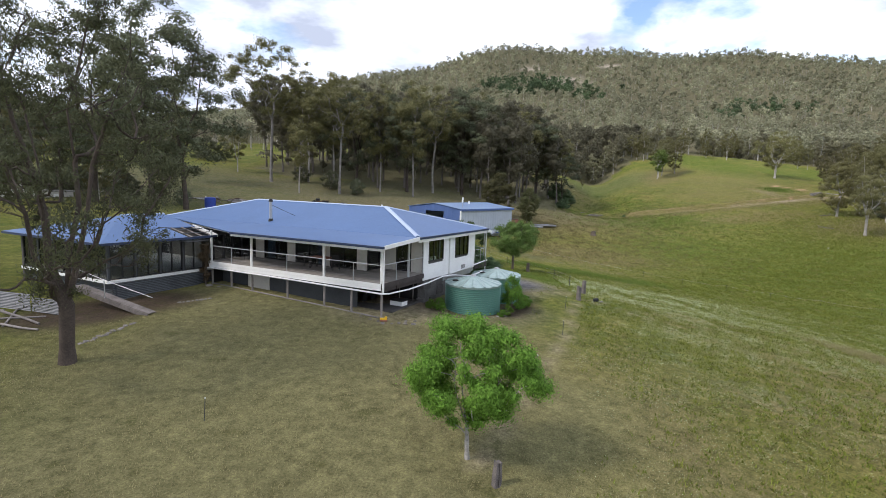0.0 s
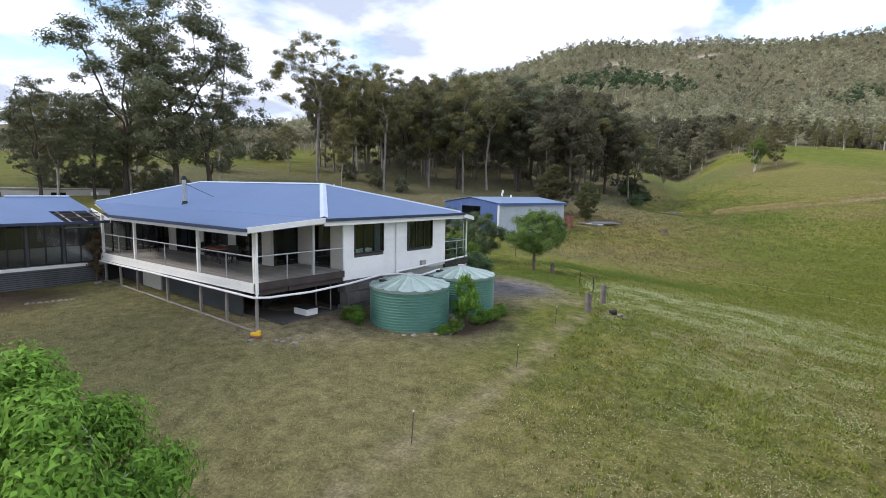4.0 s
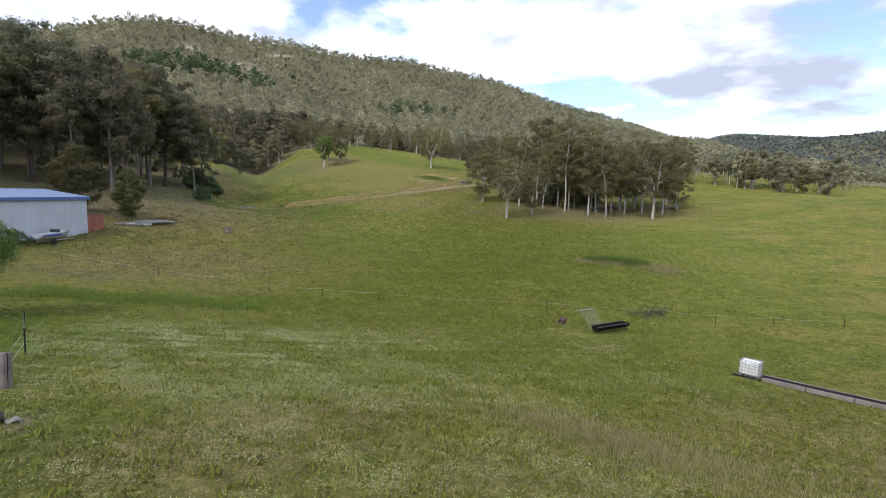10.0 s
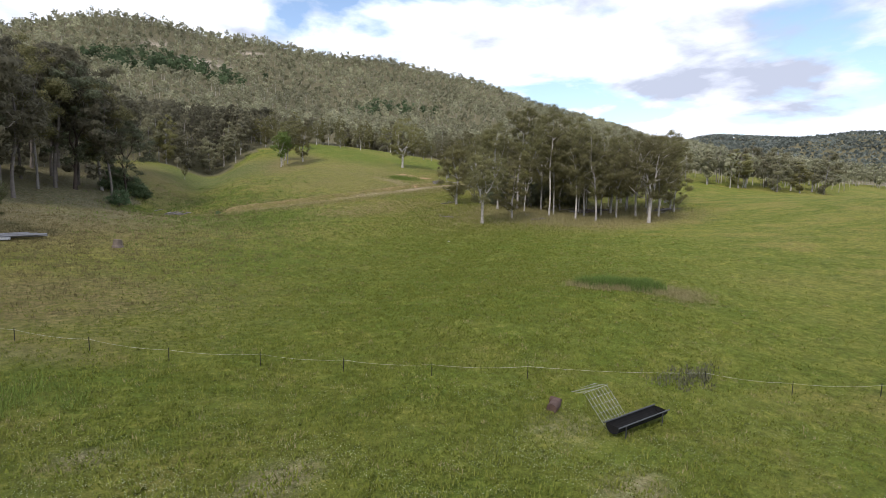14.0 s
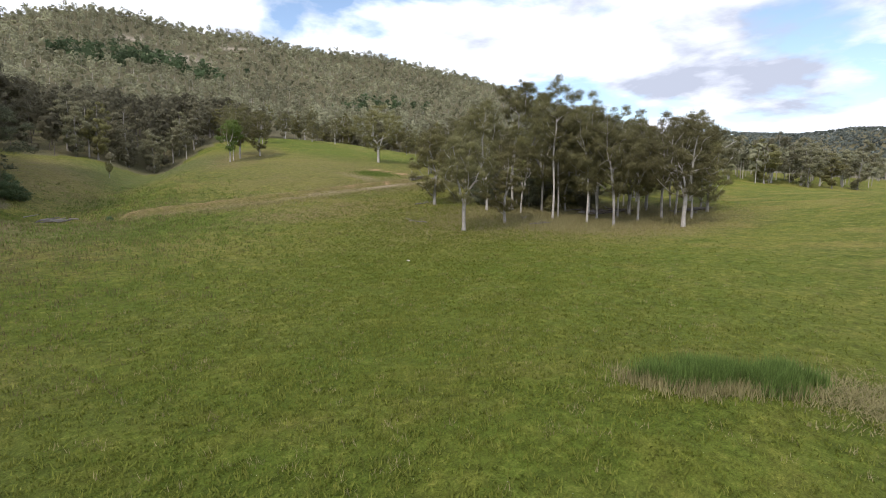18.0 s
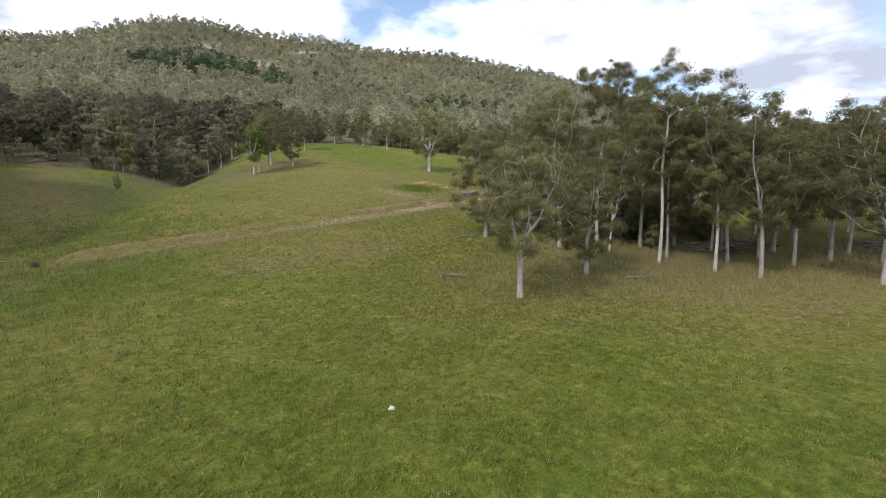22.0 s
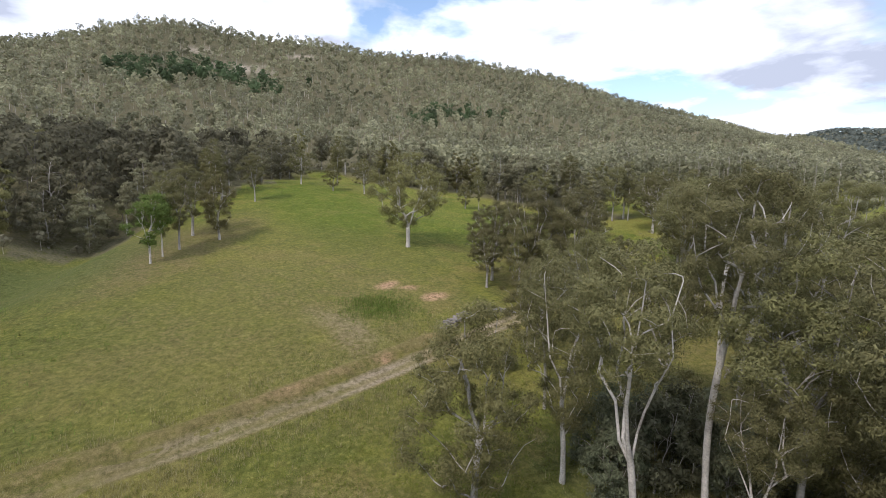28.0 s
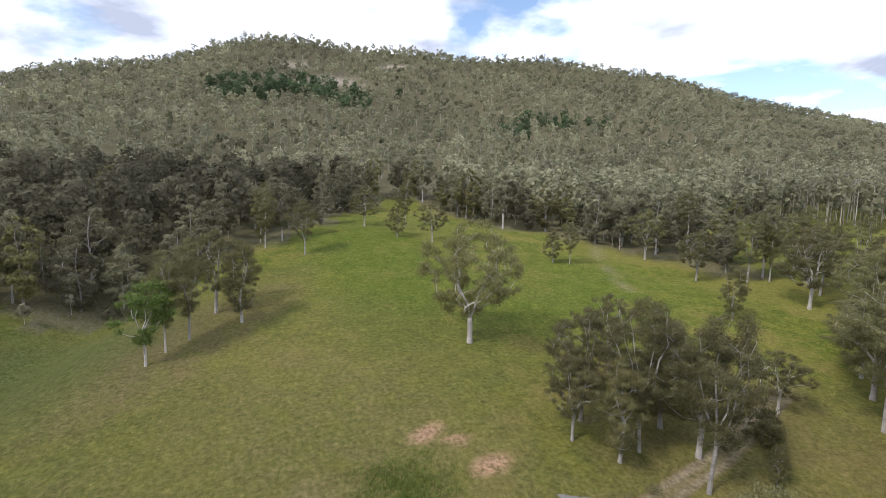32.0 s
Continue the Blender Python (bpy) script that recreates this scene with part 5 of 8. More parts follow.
M_CONCRETE = material("grey_concrete", (0.24, 0.23, 0.22), 0.9, 0.3, 1.1, 15.0, 0.3, random_tint=0.2)
# concrete with the shade under the deck put into its colour
M_SLAB = material("shade_dark_slab", (0.075, 0.07, 0.066), 0.9, 0.35, 1.1, 15.0, 0.3)
M_PVC = material("white_pvc", (0.80, 0.80, 0.80), 0.35, 0.04, 2.0, spec=0.5)
M_TANK = material("green_steel_tank", (0.085, 0.205, 0.165), 0.42, 0.12, 0.8, 9.0, spec=0.5)
M_TANKROOF = material("pale_green_tank_roof", (0.235, 0.315, 0.300), 0.30, 0.3, 1.6, metal=0.35, spec=0.5)
M_GREYCLAD = material("dark_corrugated_skirt", (0.06, 0.065, 0.07), 0.5, 0.2, 1.0)
M_BLOCK = material("stained_blockwork", (0.115, 0.11, 0.105), 0.9, 0.4, 1.4, 15.0, 0.4, random_tint=0.25)
M_SKIRT = material("corrugated_crest", (0.12, 0.13, 0.14), 0.5, 0.25, 1.0)
M_IRON = material("weathered_iron", (0.19, 0.195, 0.205), 0.55, 0.2, 2.0, 8.0, 0.2, metal=0.2)
M_OLDWOOD = material("silvered_timber", (0.21, 0.19, 0.175), 0.9, 0.4, 1.6, 24.0, 0.6, random_tint=0.25)
M_POST = material("weathered_post_timber", (0.165, 0.145, 0.135), 0.9, 0.45, 2.5, 30.0, 0.8, random_tint=0.1)
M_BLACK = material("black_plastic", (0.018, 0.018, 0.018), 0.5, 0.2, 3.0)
M_RUBBER = material("black_rubber", (0.016, 0.016, 0.016), 0.95, 0.25, 3.0, spec=0.08)
M_RUST = material("rusty_iron", (0.088, 0.056, 0.045), 0.85, 0.4, 3.0, 25.0, 0.4)
M_STONE = material("pale_stone", (0.22, 0.20, 0.18), 0.95, 0.35, 2.0, 16.0, 0.6, random_tint=0.25)
M_YELLOW = material("yellow_plastic", (0.75, 0.45, 0.03), 0.4, 0.1, 3.0)
M_RED = material("terracotta_red", (0.27, 0.105, 0.075), 0.7, 0.2, 2.0, random_tint=0.1)
M_SHEDWALL = material("pale_grey_steel_wall", (0.40, 0.44, 0.50), 0.5, 0.12, 0.6, 5.0)
M_SHEDBLUE = material("blue_steel_wall", (0.075, 0.125, 0.29), 0.45, 0.12, 0.6, 5.0)
M_SHEDROOF = material("weathered_blue_roof", (0.19, 0.27, 0.42), 0.4, 0.15, 0.4, 4.0)
M_WIRE = material("white_fence_tape", (0.60, 0.60, 0.55), 0.6, 0.1, 3.0)
M_BLUE = material("blue_plastic", (0.03, 0.06, 0.30), 0.5, 0.2, 3.0)

M_GLASS = bpy.data.materials.new("window_glass")
M_GLASS.use_nodes = True
gb = M_GLASS.node_tree.nodes["Principled BSDF"]
gb.inputs["Base Color"].default_value = (0.55, 0.62, 0.62, 1)
gb.inputs["Roughness"].default_value = 0.03
gb.inputs["Transmission Weight"].default_value = 1.0
gb.inputs["IOR"].default_value = 1.45

HC = Vector((-18.0, 8.95, 0))
HU = Vector((math.cos(radians(157)), math.sin(radians(157)), 0))
HV = Vector((math.cos(radians(64)), math.sin(radians(64)), 0))


def hp(p):
    """From the house's own directions (along the front, to the back, up) to the world."""
    return HC + HU * p[0] + HV * p[1] + Vector((0, 0, p[2]))


def hbox(name, u0, u1, v0, v1, z0, z1, mat, parent, label="", bevel=0.0):
    bm = bmesh.new()
    add_box(bm, u0, u1, v0, v1, z0, z1, hp, bevel)
    bmesh.ops.recalc_face_normals(bm, faces=bm.faces)
    return part(name, bm, mat, parent, label)


def htube(name, pts, r, mat, parent, label="", sides=8):
    bm = bmesh.new()
    tube(bm, [hp(p) for p in pts], r, sides)
    return part(name, bm, mat, parent, label)


def hslab(name, corners, thick, mat, parent, label=""):
    """A sheet through corners given in the house's directions, with thickness downwards."""
    bm = bmesh.new()
    top = [bm.verts.new(hp(c)) for c in corners]
    low = [bm.verts.new(hp((c[0], c[1], c[2] - thick))) for c in corners]
    bm.faces.new(top)
    bm.faces.new(low[::-1])
    for i in range(len(top)):
        j = (i + 1) % len(top)
        bm.faces.new((top[i], low[i], low[j], top[j]))
    bmesh.ops.recalc_face_normals(bm, faces=bm.faces)
    return part(name, bm, mat, parent, label)


DECK, RIDGE = 4.16, 8.10
UL = 22.6  # the main roof's far end
house = thing("house", "white weatherboard house with blue steel hip roof on posts", "house")

# roof: main hips, and the flatter sheet over the front verandah
RU0, RU1, RV = 5.0, 17.5, 7.6
VW = 3.0
roof = part("roof", (lambda b: (add_box(b, 6.5, 15.0, 7.5, 7.7, RIDGE - 0.32, RIDGE - 0.08, hp), b)[1])(bmesh.new()), M_DARKWOOD, house)
hslab("roof_sheet", [(RU0, RV, RIDGE), (RU1, RV, RIDGE), (UL, VW, 6.62), (-0.55, VW, 6.62)], 0.05, M_ROOF, roof)
hslab("roof_sheet", [(-0.55, VW - 0.004, 6.615), (UL, VW - 0.004, 6.615), (11.1, -0.6, 6.36), (-0.55, -0.6, 6.36)], 0.05, M_ROOF, roof)
hslab("roof_sheet", [(RU0, RV, RIDGE), (-0.55, VW, 6.62), (-0.55, 13.0, 6.62)], 0.05, M_ROOF, roof)
hslab("roof_sheet", [(RU0, RV, RIDGE), (-0.55, 13.0, 6.62), (UL, 13.0, 6.62), (RU1, RV, RIDGE)], 0.05, M_ROOF, roof)
hslab("roof_sheet", [(RU1, RV, RIDGE), (UL, 13.0, 6.62), (UL, VW, 6.62)], 0.05, M_ROOF, roof)
hslab("roof_sheet", [(-0.55, 13.0, 6.60), (4.0, 13.0, 6.60), (4.0, 14.42, 6.40), (-0.2, 14.42, 6.40)], 0.05, M_CAP, roof, "pale sheet over the back porch")
hslab("porch_fascia", [(-0.62, 12.95, 6.56), (-0.56, 12.95, 6.56), (-0.19, 14.45, 6.34), (-0.25, 14.45, 6.34)], 0.2, M_WHITE, roof, "white fascia")
hslab("porch_fascia", [(-0.25, 14.43, 6.36), (4.0, 14.43, 6.36), (4.0, 14.49, 6.36), (-0.25, 14.49, 6.36)], 0.2, M_WHITE, roof, "white fascia")


def cap(a, b, w=0.16, name="ridge_cap"):
    a, b = Vector(a), Vector(b)
    side = (b - a).cross(Vector((0, 0, 1))).normalized() * w
    bm = bmesh.new()
    up = Vector((0, 0, 0.055))
    rows = [[bm.verts.new(hp(p + q)) for q in (-side + Vector((0, 0, -0.01)), up, side + Vector((0, 0, -0.01)))] for p in (a, b)]
    for i in range(2):
        bm.faces.new((rows[0][i], rows[0][i + 1], rows[1][i + 1], rows[1][i]))
    ext = bmesh.ops.extrude_face_region(bm, geom=bm.faces[:])
    for v in ext["geom"]:
        if isinstance(v, bmesh.types.BMVert):
            v.co.z += 0.012
    return part(name, bm, M_CAP, roof, "pale ridge flashing")


cap((RU0, RV, RIDGE), (RU1, RV, RIDGE), 0.10)
cap((RU0, RV, RIDGE), (-0.4, VW + 0.1, 6.66), 0.17)
cap((RU0, RV, RIDGE), (-0.4, 12.9, 6.66), 0.07)
cap((RU1, RV, RIDGE), (UL - 0.1, VW + 0.1, 6.66), 0.12)
for u0, u1, v0, v1, z in ((-0.62, 11.1, -0.72, -0.60, 6.25), ):
    hbox("gutter", u0, u1, v0, v1, z, z + 0.13, M_GUTTER, roof)
hbox("gutter", -0.68, -0.56, VW, 13.0, 6.50, 6.63, M_GUTTER, roof)
hbox("fascia", -0.553, -0.50, VW, 13.0, 6.30, 6.50, M_WHITE, roof)
hbox("fascia", -0.5, 11.1, -0.598, -0.55, 6.10, 6.25, M_WHITE, roof)
hslab("bargeboard", [(-0.62, -0.62, 6.42), (-0.62, VW, 6.66), (-0.565, VW, 6.66), (-0.565, -0.62, 6.42)], 0.22, M_WHITE, roof)
hslab("soffit", [(-0.5, -0.5, 6.26), (11.1, -0.5, 6.26), (UL - 0.2, 2.9, 6.46), (UL - 0.2, 4.55, 6.46), (-0.5, 4.55, 6.46)], 0.02, M_CREAM, roof)
hslab("soffit", [(-0.5, 4.6, 6.44), (0.0, 4.6, 6.44), (0.0, 12.0, 6.44), (-0.5, 12.0, 6.44)], 0.02, M_WHITE, roof)
# flue with stay
flue = htube("flue", [(12.1, 3.7, 6.7), (12.1, 3.7, 8.2)], 0.105, M_STEEL, house, "galvanised flue pipe", 12)
htube("cowl", [(12.1, 3.7, 8.2), (12.1, 3.7, 8.27), (12.1, 3.7, 8.42)], [0.15, 0.15, 0.1], M_BLACK, flue, sides=12)
htube("stay", [(12.0, 3.75, 7.95), (10.8, 4.7, 7.24)], 0.014, M_BLACK, flue)
htube("flashing", [(12.1, 3.7, 6.78), (12.1, 3.7, 7.0)], [0.2, 0.13], M_BLACK, flue, sides=12)
htube("vent_pipe", [(7.4, 10.5, 7.1), (7.4, 10.5, 8.1)], 0.05, M_WHITE, house)

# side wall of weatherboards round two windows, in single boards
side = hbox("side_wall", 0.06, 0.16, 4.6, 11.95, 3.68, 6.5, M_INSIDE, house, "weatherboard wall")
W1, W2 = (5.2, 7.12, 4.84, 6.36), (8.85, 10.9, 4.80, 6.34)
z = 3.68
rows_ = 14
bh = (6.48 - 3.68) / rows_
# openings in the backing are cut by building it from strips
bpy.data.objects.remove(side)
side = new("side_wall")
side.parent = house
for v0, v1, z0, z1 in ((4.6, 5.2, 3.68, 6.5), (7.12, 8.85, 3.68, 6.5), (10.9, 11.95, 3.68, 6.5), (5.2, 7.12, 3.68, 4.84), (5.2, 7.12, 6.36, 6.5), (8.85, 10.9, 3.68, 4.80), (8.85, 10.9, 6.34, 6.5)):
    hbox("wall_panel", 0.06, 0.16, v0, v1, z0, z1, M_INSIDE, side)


def board(v0, v1, z0, z1):
    bm = bmesh.new()
    cross = [(0.06, z1), (0.035, z1), (0.012, z0), (0.06, z0)]
    a = [bm.verts.new(hp((u, v0, q))) for u, q in cross]
    b = [bm.verts.new(hp((u, v1, q))) for u, q in cross]
    bm.faces.new(a)
    bm.faces.new(b[::-1])
    for i in range(4):
        bm.faces.new((a[i], b[i], b[(i + 1) % 4], a[(i + 1) % 4]))
    bmesh.ops.recalc_face_normals(bm, faces=bm.faces)
    return part("weatherboard", bm, M_WHITE, side)


for k in range(rows_):
    z0, z1 = 3.68 + k * bh, 3.68 + (k + 1) * bh
    cuts = [4.6, 11.95]
    spans = [(4.6, 11.95)]
    for w0, w1, wz0, wz1 in (W1, W2):
        if z1 > wz0 + 0.02 and z0 < wz1 - 0.02:
            spans = [s for a, b in spans for s in ((a, min(b, w0)), (max(a, w1), b)) if s[1] - s[0] > 0.02] if any(a < w0 and b > w1 for a, b in spans) else spans
    for a, b in spans:
        board(a, b, z0, z1)
hbox("corner_board", 0.0, 0.07, 4.53, 4.6, 3.68, 6.5, M_WHITE, house)
hbox("corner_board", 0.0, 0.07, 11.95, 12.03, 3.68, 6.5, M_WHITE, house)
htube("downpipe", [(-0.03, 7.98, 6.5), (-0.03, 7.98, 3.6)], 0.045, M_WHITE, house)


def window(u, v0, v1, z0, z1, panes=2, along="v", parent=house, depth=0.08, frame=None):
    """A dark-framed window: rails, mullions and glass panes. along: the direction in which it runs."""
    fm = frame or M_BLACKFRAME
    w = new("window")
    w.parent = parent

    def bx(name, a0, a1, c0, c1, d0, d1, mat):
        if along == "v":
            return hbox(name, u + d0, u + d1, a0, a1, c0, c1, mat, w)
        return hbox(name, a0, a1, u + d0, u + d1, c0, c1, mat, w)

    t = 0.055
    bx("frame", v0, v1, z0, z0 + t, -0.02, depth, fm)
    bx("frame", v0, v1, z1 - t, z1, -0.02, depth, fm)
    for k in range(panes + 1):
        c = v0 + (v1 - v0) * k / panes
        c = min(max(c, v0 + t / 2), v1 - t / 2)
        bx("mullion", c - t / 2, c + t / 2, z0 + t, z1 - t, -0.018, depth - 0.004, fm)
    for k in range(panes):
        a, b = v0 + (v1 - v0) * k / panes + t / 2, v0 + (v1 - v0) * (k + 1) / panes - t / 2
        pane = bx("pane", a, b, z0 + t, z1 - t, 0.02, 0.028, M_GLASS)
        pane.visible_shadow = False
    return w


window(0.0, *W1, panes=3)
window(0.0, *W2, panes=3)

# front walls behind the verandah: cream piers between dark glass doors
front = new("front_wall")
front.parent = house
for u0, u1 in ((3.4, 4.1), (6.3, 6.95), (9.3, 10.0), (12.2, 13.0)):
    hbox("wall_pier", u0, u1, 3.15, 3.3, DECK, 6.46, M_CREAM, front)
for u0, u1, n in ((4.1, 6.3, 2), (6.95, 9.3, 2), (10.0, 12.2, 2), (13.0, 14.6, 2)):
    window(3.2, u0, u1, DECK + 0.02, 6.44, n, "u", front)
window(3.3, 3.32, 4.58, DECK + 0.02, 6.44, 1, "v", front)
hbox("wall_pier", 0.07, 0.95, 4.6, 4.72, DECK, 6.46, M_CREAM, front)
window(4.62, 0.95, 2.1, DECK + 0.02, 6.3, 1, "u", front)
hbox("wall_pier", 2.1, 3.3, 4.6, 4.72, DECK, 6.46, M_CREAM, front)
hbox("wall_head", 0.95, 2.1, 4.6, 4.72, 6.3, 6.46, M_CREAM, front)
# rooms behind the glass
rooms = new("rooms")
rooms.parent = house
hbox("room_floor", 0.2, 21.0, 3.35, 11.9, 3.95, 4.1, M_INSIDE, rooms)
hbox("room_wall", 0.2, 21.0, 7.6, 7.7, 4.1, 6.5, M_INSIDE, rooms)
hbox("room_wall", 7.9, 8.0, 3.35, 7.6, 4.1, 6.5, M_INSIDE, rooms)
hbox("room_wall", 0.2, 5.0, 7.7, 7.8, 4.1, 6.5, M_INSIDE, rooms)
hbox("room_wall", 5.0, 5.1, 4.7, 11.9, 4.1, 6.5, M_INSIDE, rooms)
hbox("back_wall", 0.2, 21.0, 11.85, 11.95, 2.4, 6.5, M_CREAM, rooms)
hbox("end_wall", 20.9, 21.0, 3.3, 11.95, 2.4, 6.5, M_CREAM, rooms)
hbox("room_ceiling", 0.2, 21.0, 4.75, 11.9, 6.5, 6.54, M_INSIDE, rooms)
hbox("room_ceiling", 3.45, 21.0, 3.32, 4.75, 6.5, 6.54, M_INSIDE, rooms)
hbox("curtain", 0.22, 0.27, 6.72, 7.08, 4.7, 6.4, M_CURTAIN, rooms)
hbox("curtain", 0.22, 0.27, 8.9, 9.3, 4.7, 6.4, M_CURTAIN, rooms)
hbox("curtain", 7.0, 7.5, 3.42, 3.47, 4.2, 6.4, M_CURTAIN, rooms)
hbox("curtain", 11.3, 12.1, 3.42, 3.47, 4.2, 6.4, M_CURTAIN, rooms)
for v0, v1, h in ((5.35, 5.75, 0.32), (5.95, 6.5, 0.36)):
    b = tagged(hbox("storage_box", 0.2, 0.45, v0, v1, 4.55, 4.9 + h * 0.4, M_WHITE, None), "white storage box on shelf inside window", "box", "boxes at the window")
shelf = tagged(hbox("window_shelf", 0.18, 0.55, 5.1, 7.2, 4.48, 4.55, M_DARKWOOD, None), "dark timber shelf under window, holding boxes", "shelf")

# verandah
deck = new("verandah_deck")
deck.parent = house
for k in range(22):
    v0 = 0.02 + k * 0.144
    hbox("deck_board", 0.0, 13.9, v0, v0 + 0.136, DECK - 0.03, DECK, M_DECK, deck)
for k in range(10):
    v0 = 3.19 + k * 0.144
    hbox("deck_board", 0.0, 3.3, v0, v0 + 0.136, DECK - 0.03, DECK, M_DECK, deck)
for z0, z1 in ((3.76, 3.885), (3.893, 4.018), (4.026, DECK - 0.002)):
    hbox("fascia", 0.0, 13.9, -0.04, 0.015, z0, z1, M_WHITE, deck, "white fascia board")
hbox("edge_beam", -0.05, 0.0, 0.05, 4.55, 3.86, DECK, M_DARKWOOD, deck, "dark timber edge beam")
hbox("edge_beam", 0.06, 0.16, 0.2, 4.55, 3.62, 3.84, M_DARKWOOD, deck)
for k in range(9):
    u = 0.3 + k * 1.68
    hbox("joist", u, u + 0.07, 0.05, 4.5 if u < 3.2 else 3.3, 3.86, DECK - 0.032, M_DARKWOOD, deck)
hbox("bearer", 0.0, 13.9, 1.6, 1.72, 3.62, 3.86, M_DARKWOOD, deck)
for u in (0.02, 4.1, 10.0, 13.7):
    hbox("post", u - 0.06, u + 0.06, 0.0, 0.12, DECK, 6.24, M_WHITE, house, "white verandah post", 0.01)
    hbox("stump", u - 0.05, u + 0.05, 0.06, 0.16, height(*hp((u, 0.1, 0)).xy) - 0.2, 3.8, M_OLDWOOD, house, bevel=0.01)
hbox("post", -0.14, -0.05, 0.02, 0.11, 3.72, 6.3, M_WHITE, house)
hbox("post", 0.0, 0.1, 2.82, 2.93, DECK, 6.4, M_STEEL, house, "grey steel post")
for u in (2.1, 7.0, 11.9):
    hbox("stump", u - 0.05, u + 0.05, 0.06, 0.16, height(*hp((u, 0.1, 0)).xy) - 0.2, 3.8, M_OLDWOOD, house, bevel=0.01)
rail = new("railing")
rail.parent = house
htube("top_rail", [(0.02, 0.05, 5.2), (13.9, 0.05, 5.2)], 0.028, M_STEEL, rail)
htube("top_rail", [(0.03, 0.08, 5.2), (0.03, 4.58, 5.2)], 0.028, M_STEEL, rail)
for u in (1.95, 7.0, 11.8, 13.85):
    htube("stanchion", [(u, 0.05, DECK), (u, 0.05, 5.2)], 0.024, M_STEEL, rail)
for v in (1.55, 4.5):
    htube("stanchion", [(0.03, v, DECK), (0.03, v, 5.2)], 0.024, M_STEEL, rail)
for zz in (4.42, 4.68, 4.94):
    htube("cable", [(0.02, 0.05, zz), (13.9, 0.05, zz)], 0.002, M_STEEL, rail, sides=4)
    htube("cable", [(0.03, 0.08, zz), (0.03, 4.58, zz)], 0.002, M_STEEL, rail, sides=4)
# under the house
hbox("slab", 0.2, 14.0, 1.4, 5.4, 2.05, 2.28, M_SLAB, house, "concrete slab, darkened for the shade under the deck", 0.02)
# these walls are black to carry the shade under the house
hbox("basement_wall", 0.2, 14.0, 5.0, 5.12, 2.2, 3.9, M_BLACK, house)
hbox("basement_wall", 13.9, 14.0, 0.3, 5.0, 2.2, 3.7, M_BLACK, house)
hbox("screen", 2.4, 13.8, 1.0, 1.06, 2.3, 3.62, M_GREYCLAD, house, "dark steel screen")
hbox("basement_panel", 9.4, 11.3, 0.92, 1.0, 2.5, 3.6, M_CREAM, house)
htube("ground_beam", [(0.2 + 1.36 * k, 0.1, height(*hp((0.2 + 1.36 * k, 0.1, 0)).xy) + 0.04) for k in range(11)], 0.05, M_OLDWOOD, house, "grey timber lying on the ground", 4)
stack = new("block_pier")
stack.parent = house
for r in range(3):
    for c in range(3):
        v0 = 4.62 + c * 0.80 + (0.12 if r % 2 else 0)
        hbox("block", -0.02 - 0.03 * ((r + c) % 2), 0.5, v0, v0 + 0.77, 1.9 + r * 0.6, 2.48 + r * 0.6, M_BLOCK, stack, bevel=0.015)
hbox("foundation", 0.1, 0.2, 6.9, 11.9, 1.7, 3.68, M_BLOCK, house)
hbox("foundation_band", 0.02, 0.1, 7.2, 11.9, 3.3, 3.66, M_STEEL, house)
tagged(hbox("vent_box", -0.12, 0.05, 9.9, 10.25, 3.75, 4.1, M_CONCRETE, None), "small grey meter box on the wall", "box")
# back porch
hbox("porch_floor", 0.0, 4.0, 12.03, 14.2, 3.72, 3.9, M_DECK, house)
hbox("porch_skirt", -0.03, 0.02, 12.03, 14.2, 3.5, 3.88, M_DARKWOOD, house)
htube("porch_post", [(0.05, 14.15, 1.4), (0.05, 14.15, 6.4)], 0.05, M_WHITE, house)
htube("porch_post", [(0.12, 13.95, 3.9), (0.12, 13.95, 6.4)], 0.03, M_STEEL, house)
htube("porch_post", [(3.9, 14.15, 1.4), (3.9, 14.15, 6.4)], 0.05, M_WHITE, house)
htube("porch_rail", [(0.05, 12.05, 4.95), (0.05, 14.15, 4.95), (3.9, 14.15, 4.95)], 0.025, M_STEEL, house)
htube("porch_rail", [(0.05, 12.05, 4.5), (0.05, 14.15, 4.5)], 0.012, M_STEEL, house)
htube("porch_stanchion", [(0.05, 13.2, 3.9), (0.05, 13.2, 4.95)], 0.022, M_STEEL, house)
# rainwater pipes from the gutters to the tanks
htube("rain_pipe", [(13.9, -0.1, 3.72), (7, -0.1, 3.70), (-0.12, -0.1, 3.62), (-0.3, 0.4, 3.58), (-0.34, 2.4, 3.52), (-0.36, 4.6, 3.6), (-0.4, 6.4, 3.76), (-1.1, 7.0, 3.86)], 0.05, M_PVC, house, "white rainwater pipe")
htube("rain_pipe", [(-0.1, 14.1, 4.0), (-0.15, 11.0, 3.86), (-0.2, 7.75, 3.74), (-0.5, 7.6, 3.70), (-1.55, 8.1, 3.68), (-1.85, 8.4, 3.82), (-2.1, 8.87, 3.96)], 0.05, M_PVC, house, "white rainwater pipe")
htube("downpipe", [(-0.1, 0.06, 6.2), (-0.12, 0.04, 3.65)], 0.04, M_WHITE, house)


def pot(u, v, z):
    bm = bmesh.new()
    tube(bm, [hp((u, v, z)), hp((u, v, z + 0.24)), hp((u, v, z + 0.25)), hp((u, v, z + 0.3))], [0.12, 0.17, 0.19, 0.19], 12)
    return tagged(part("flower_pot", bm, M_RED), "terracotta flower pot on back porch", "pot")


pot(0.5, 12.5, 3.9)


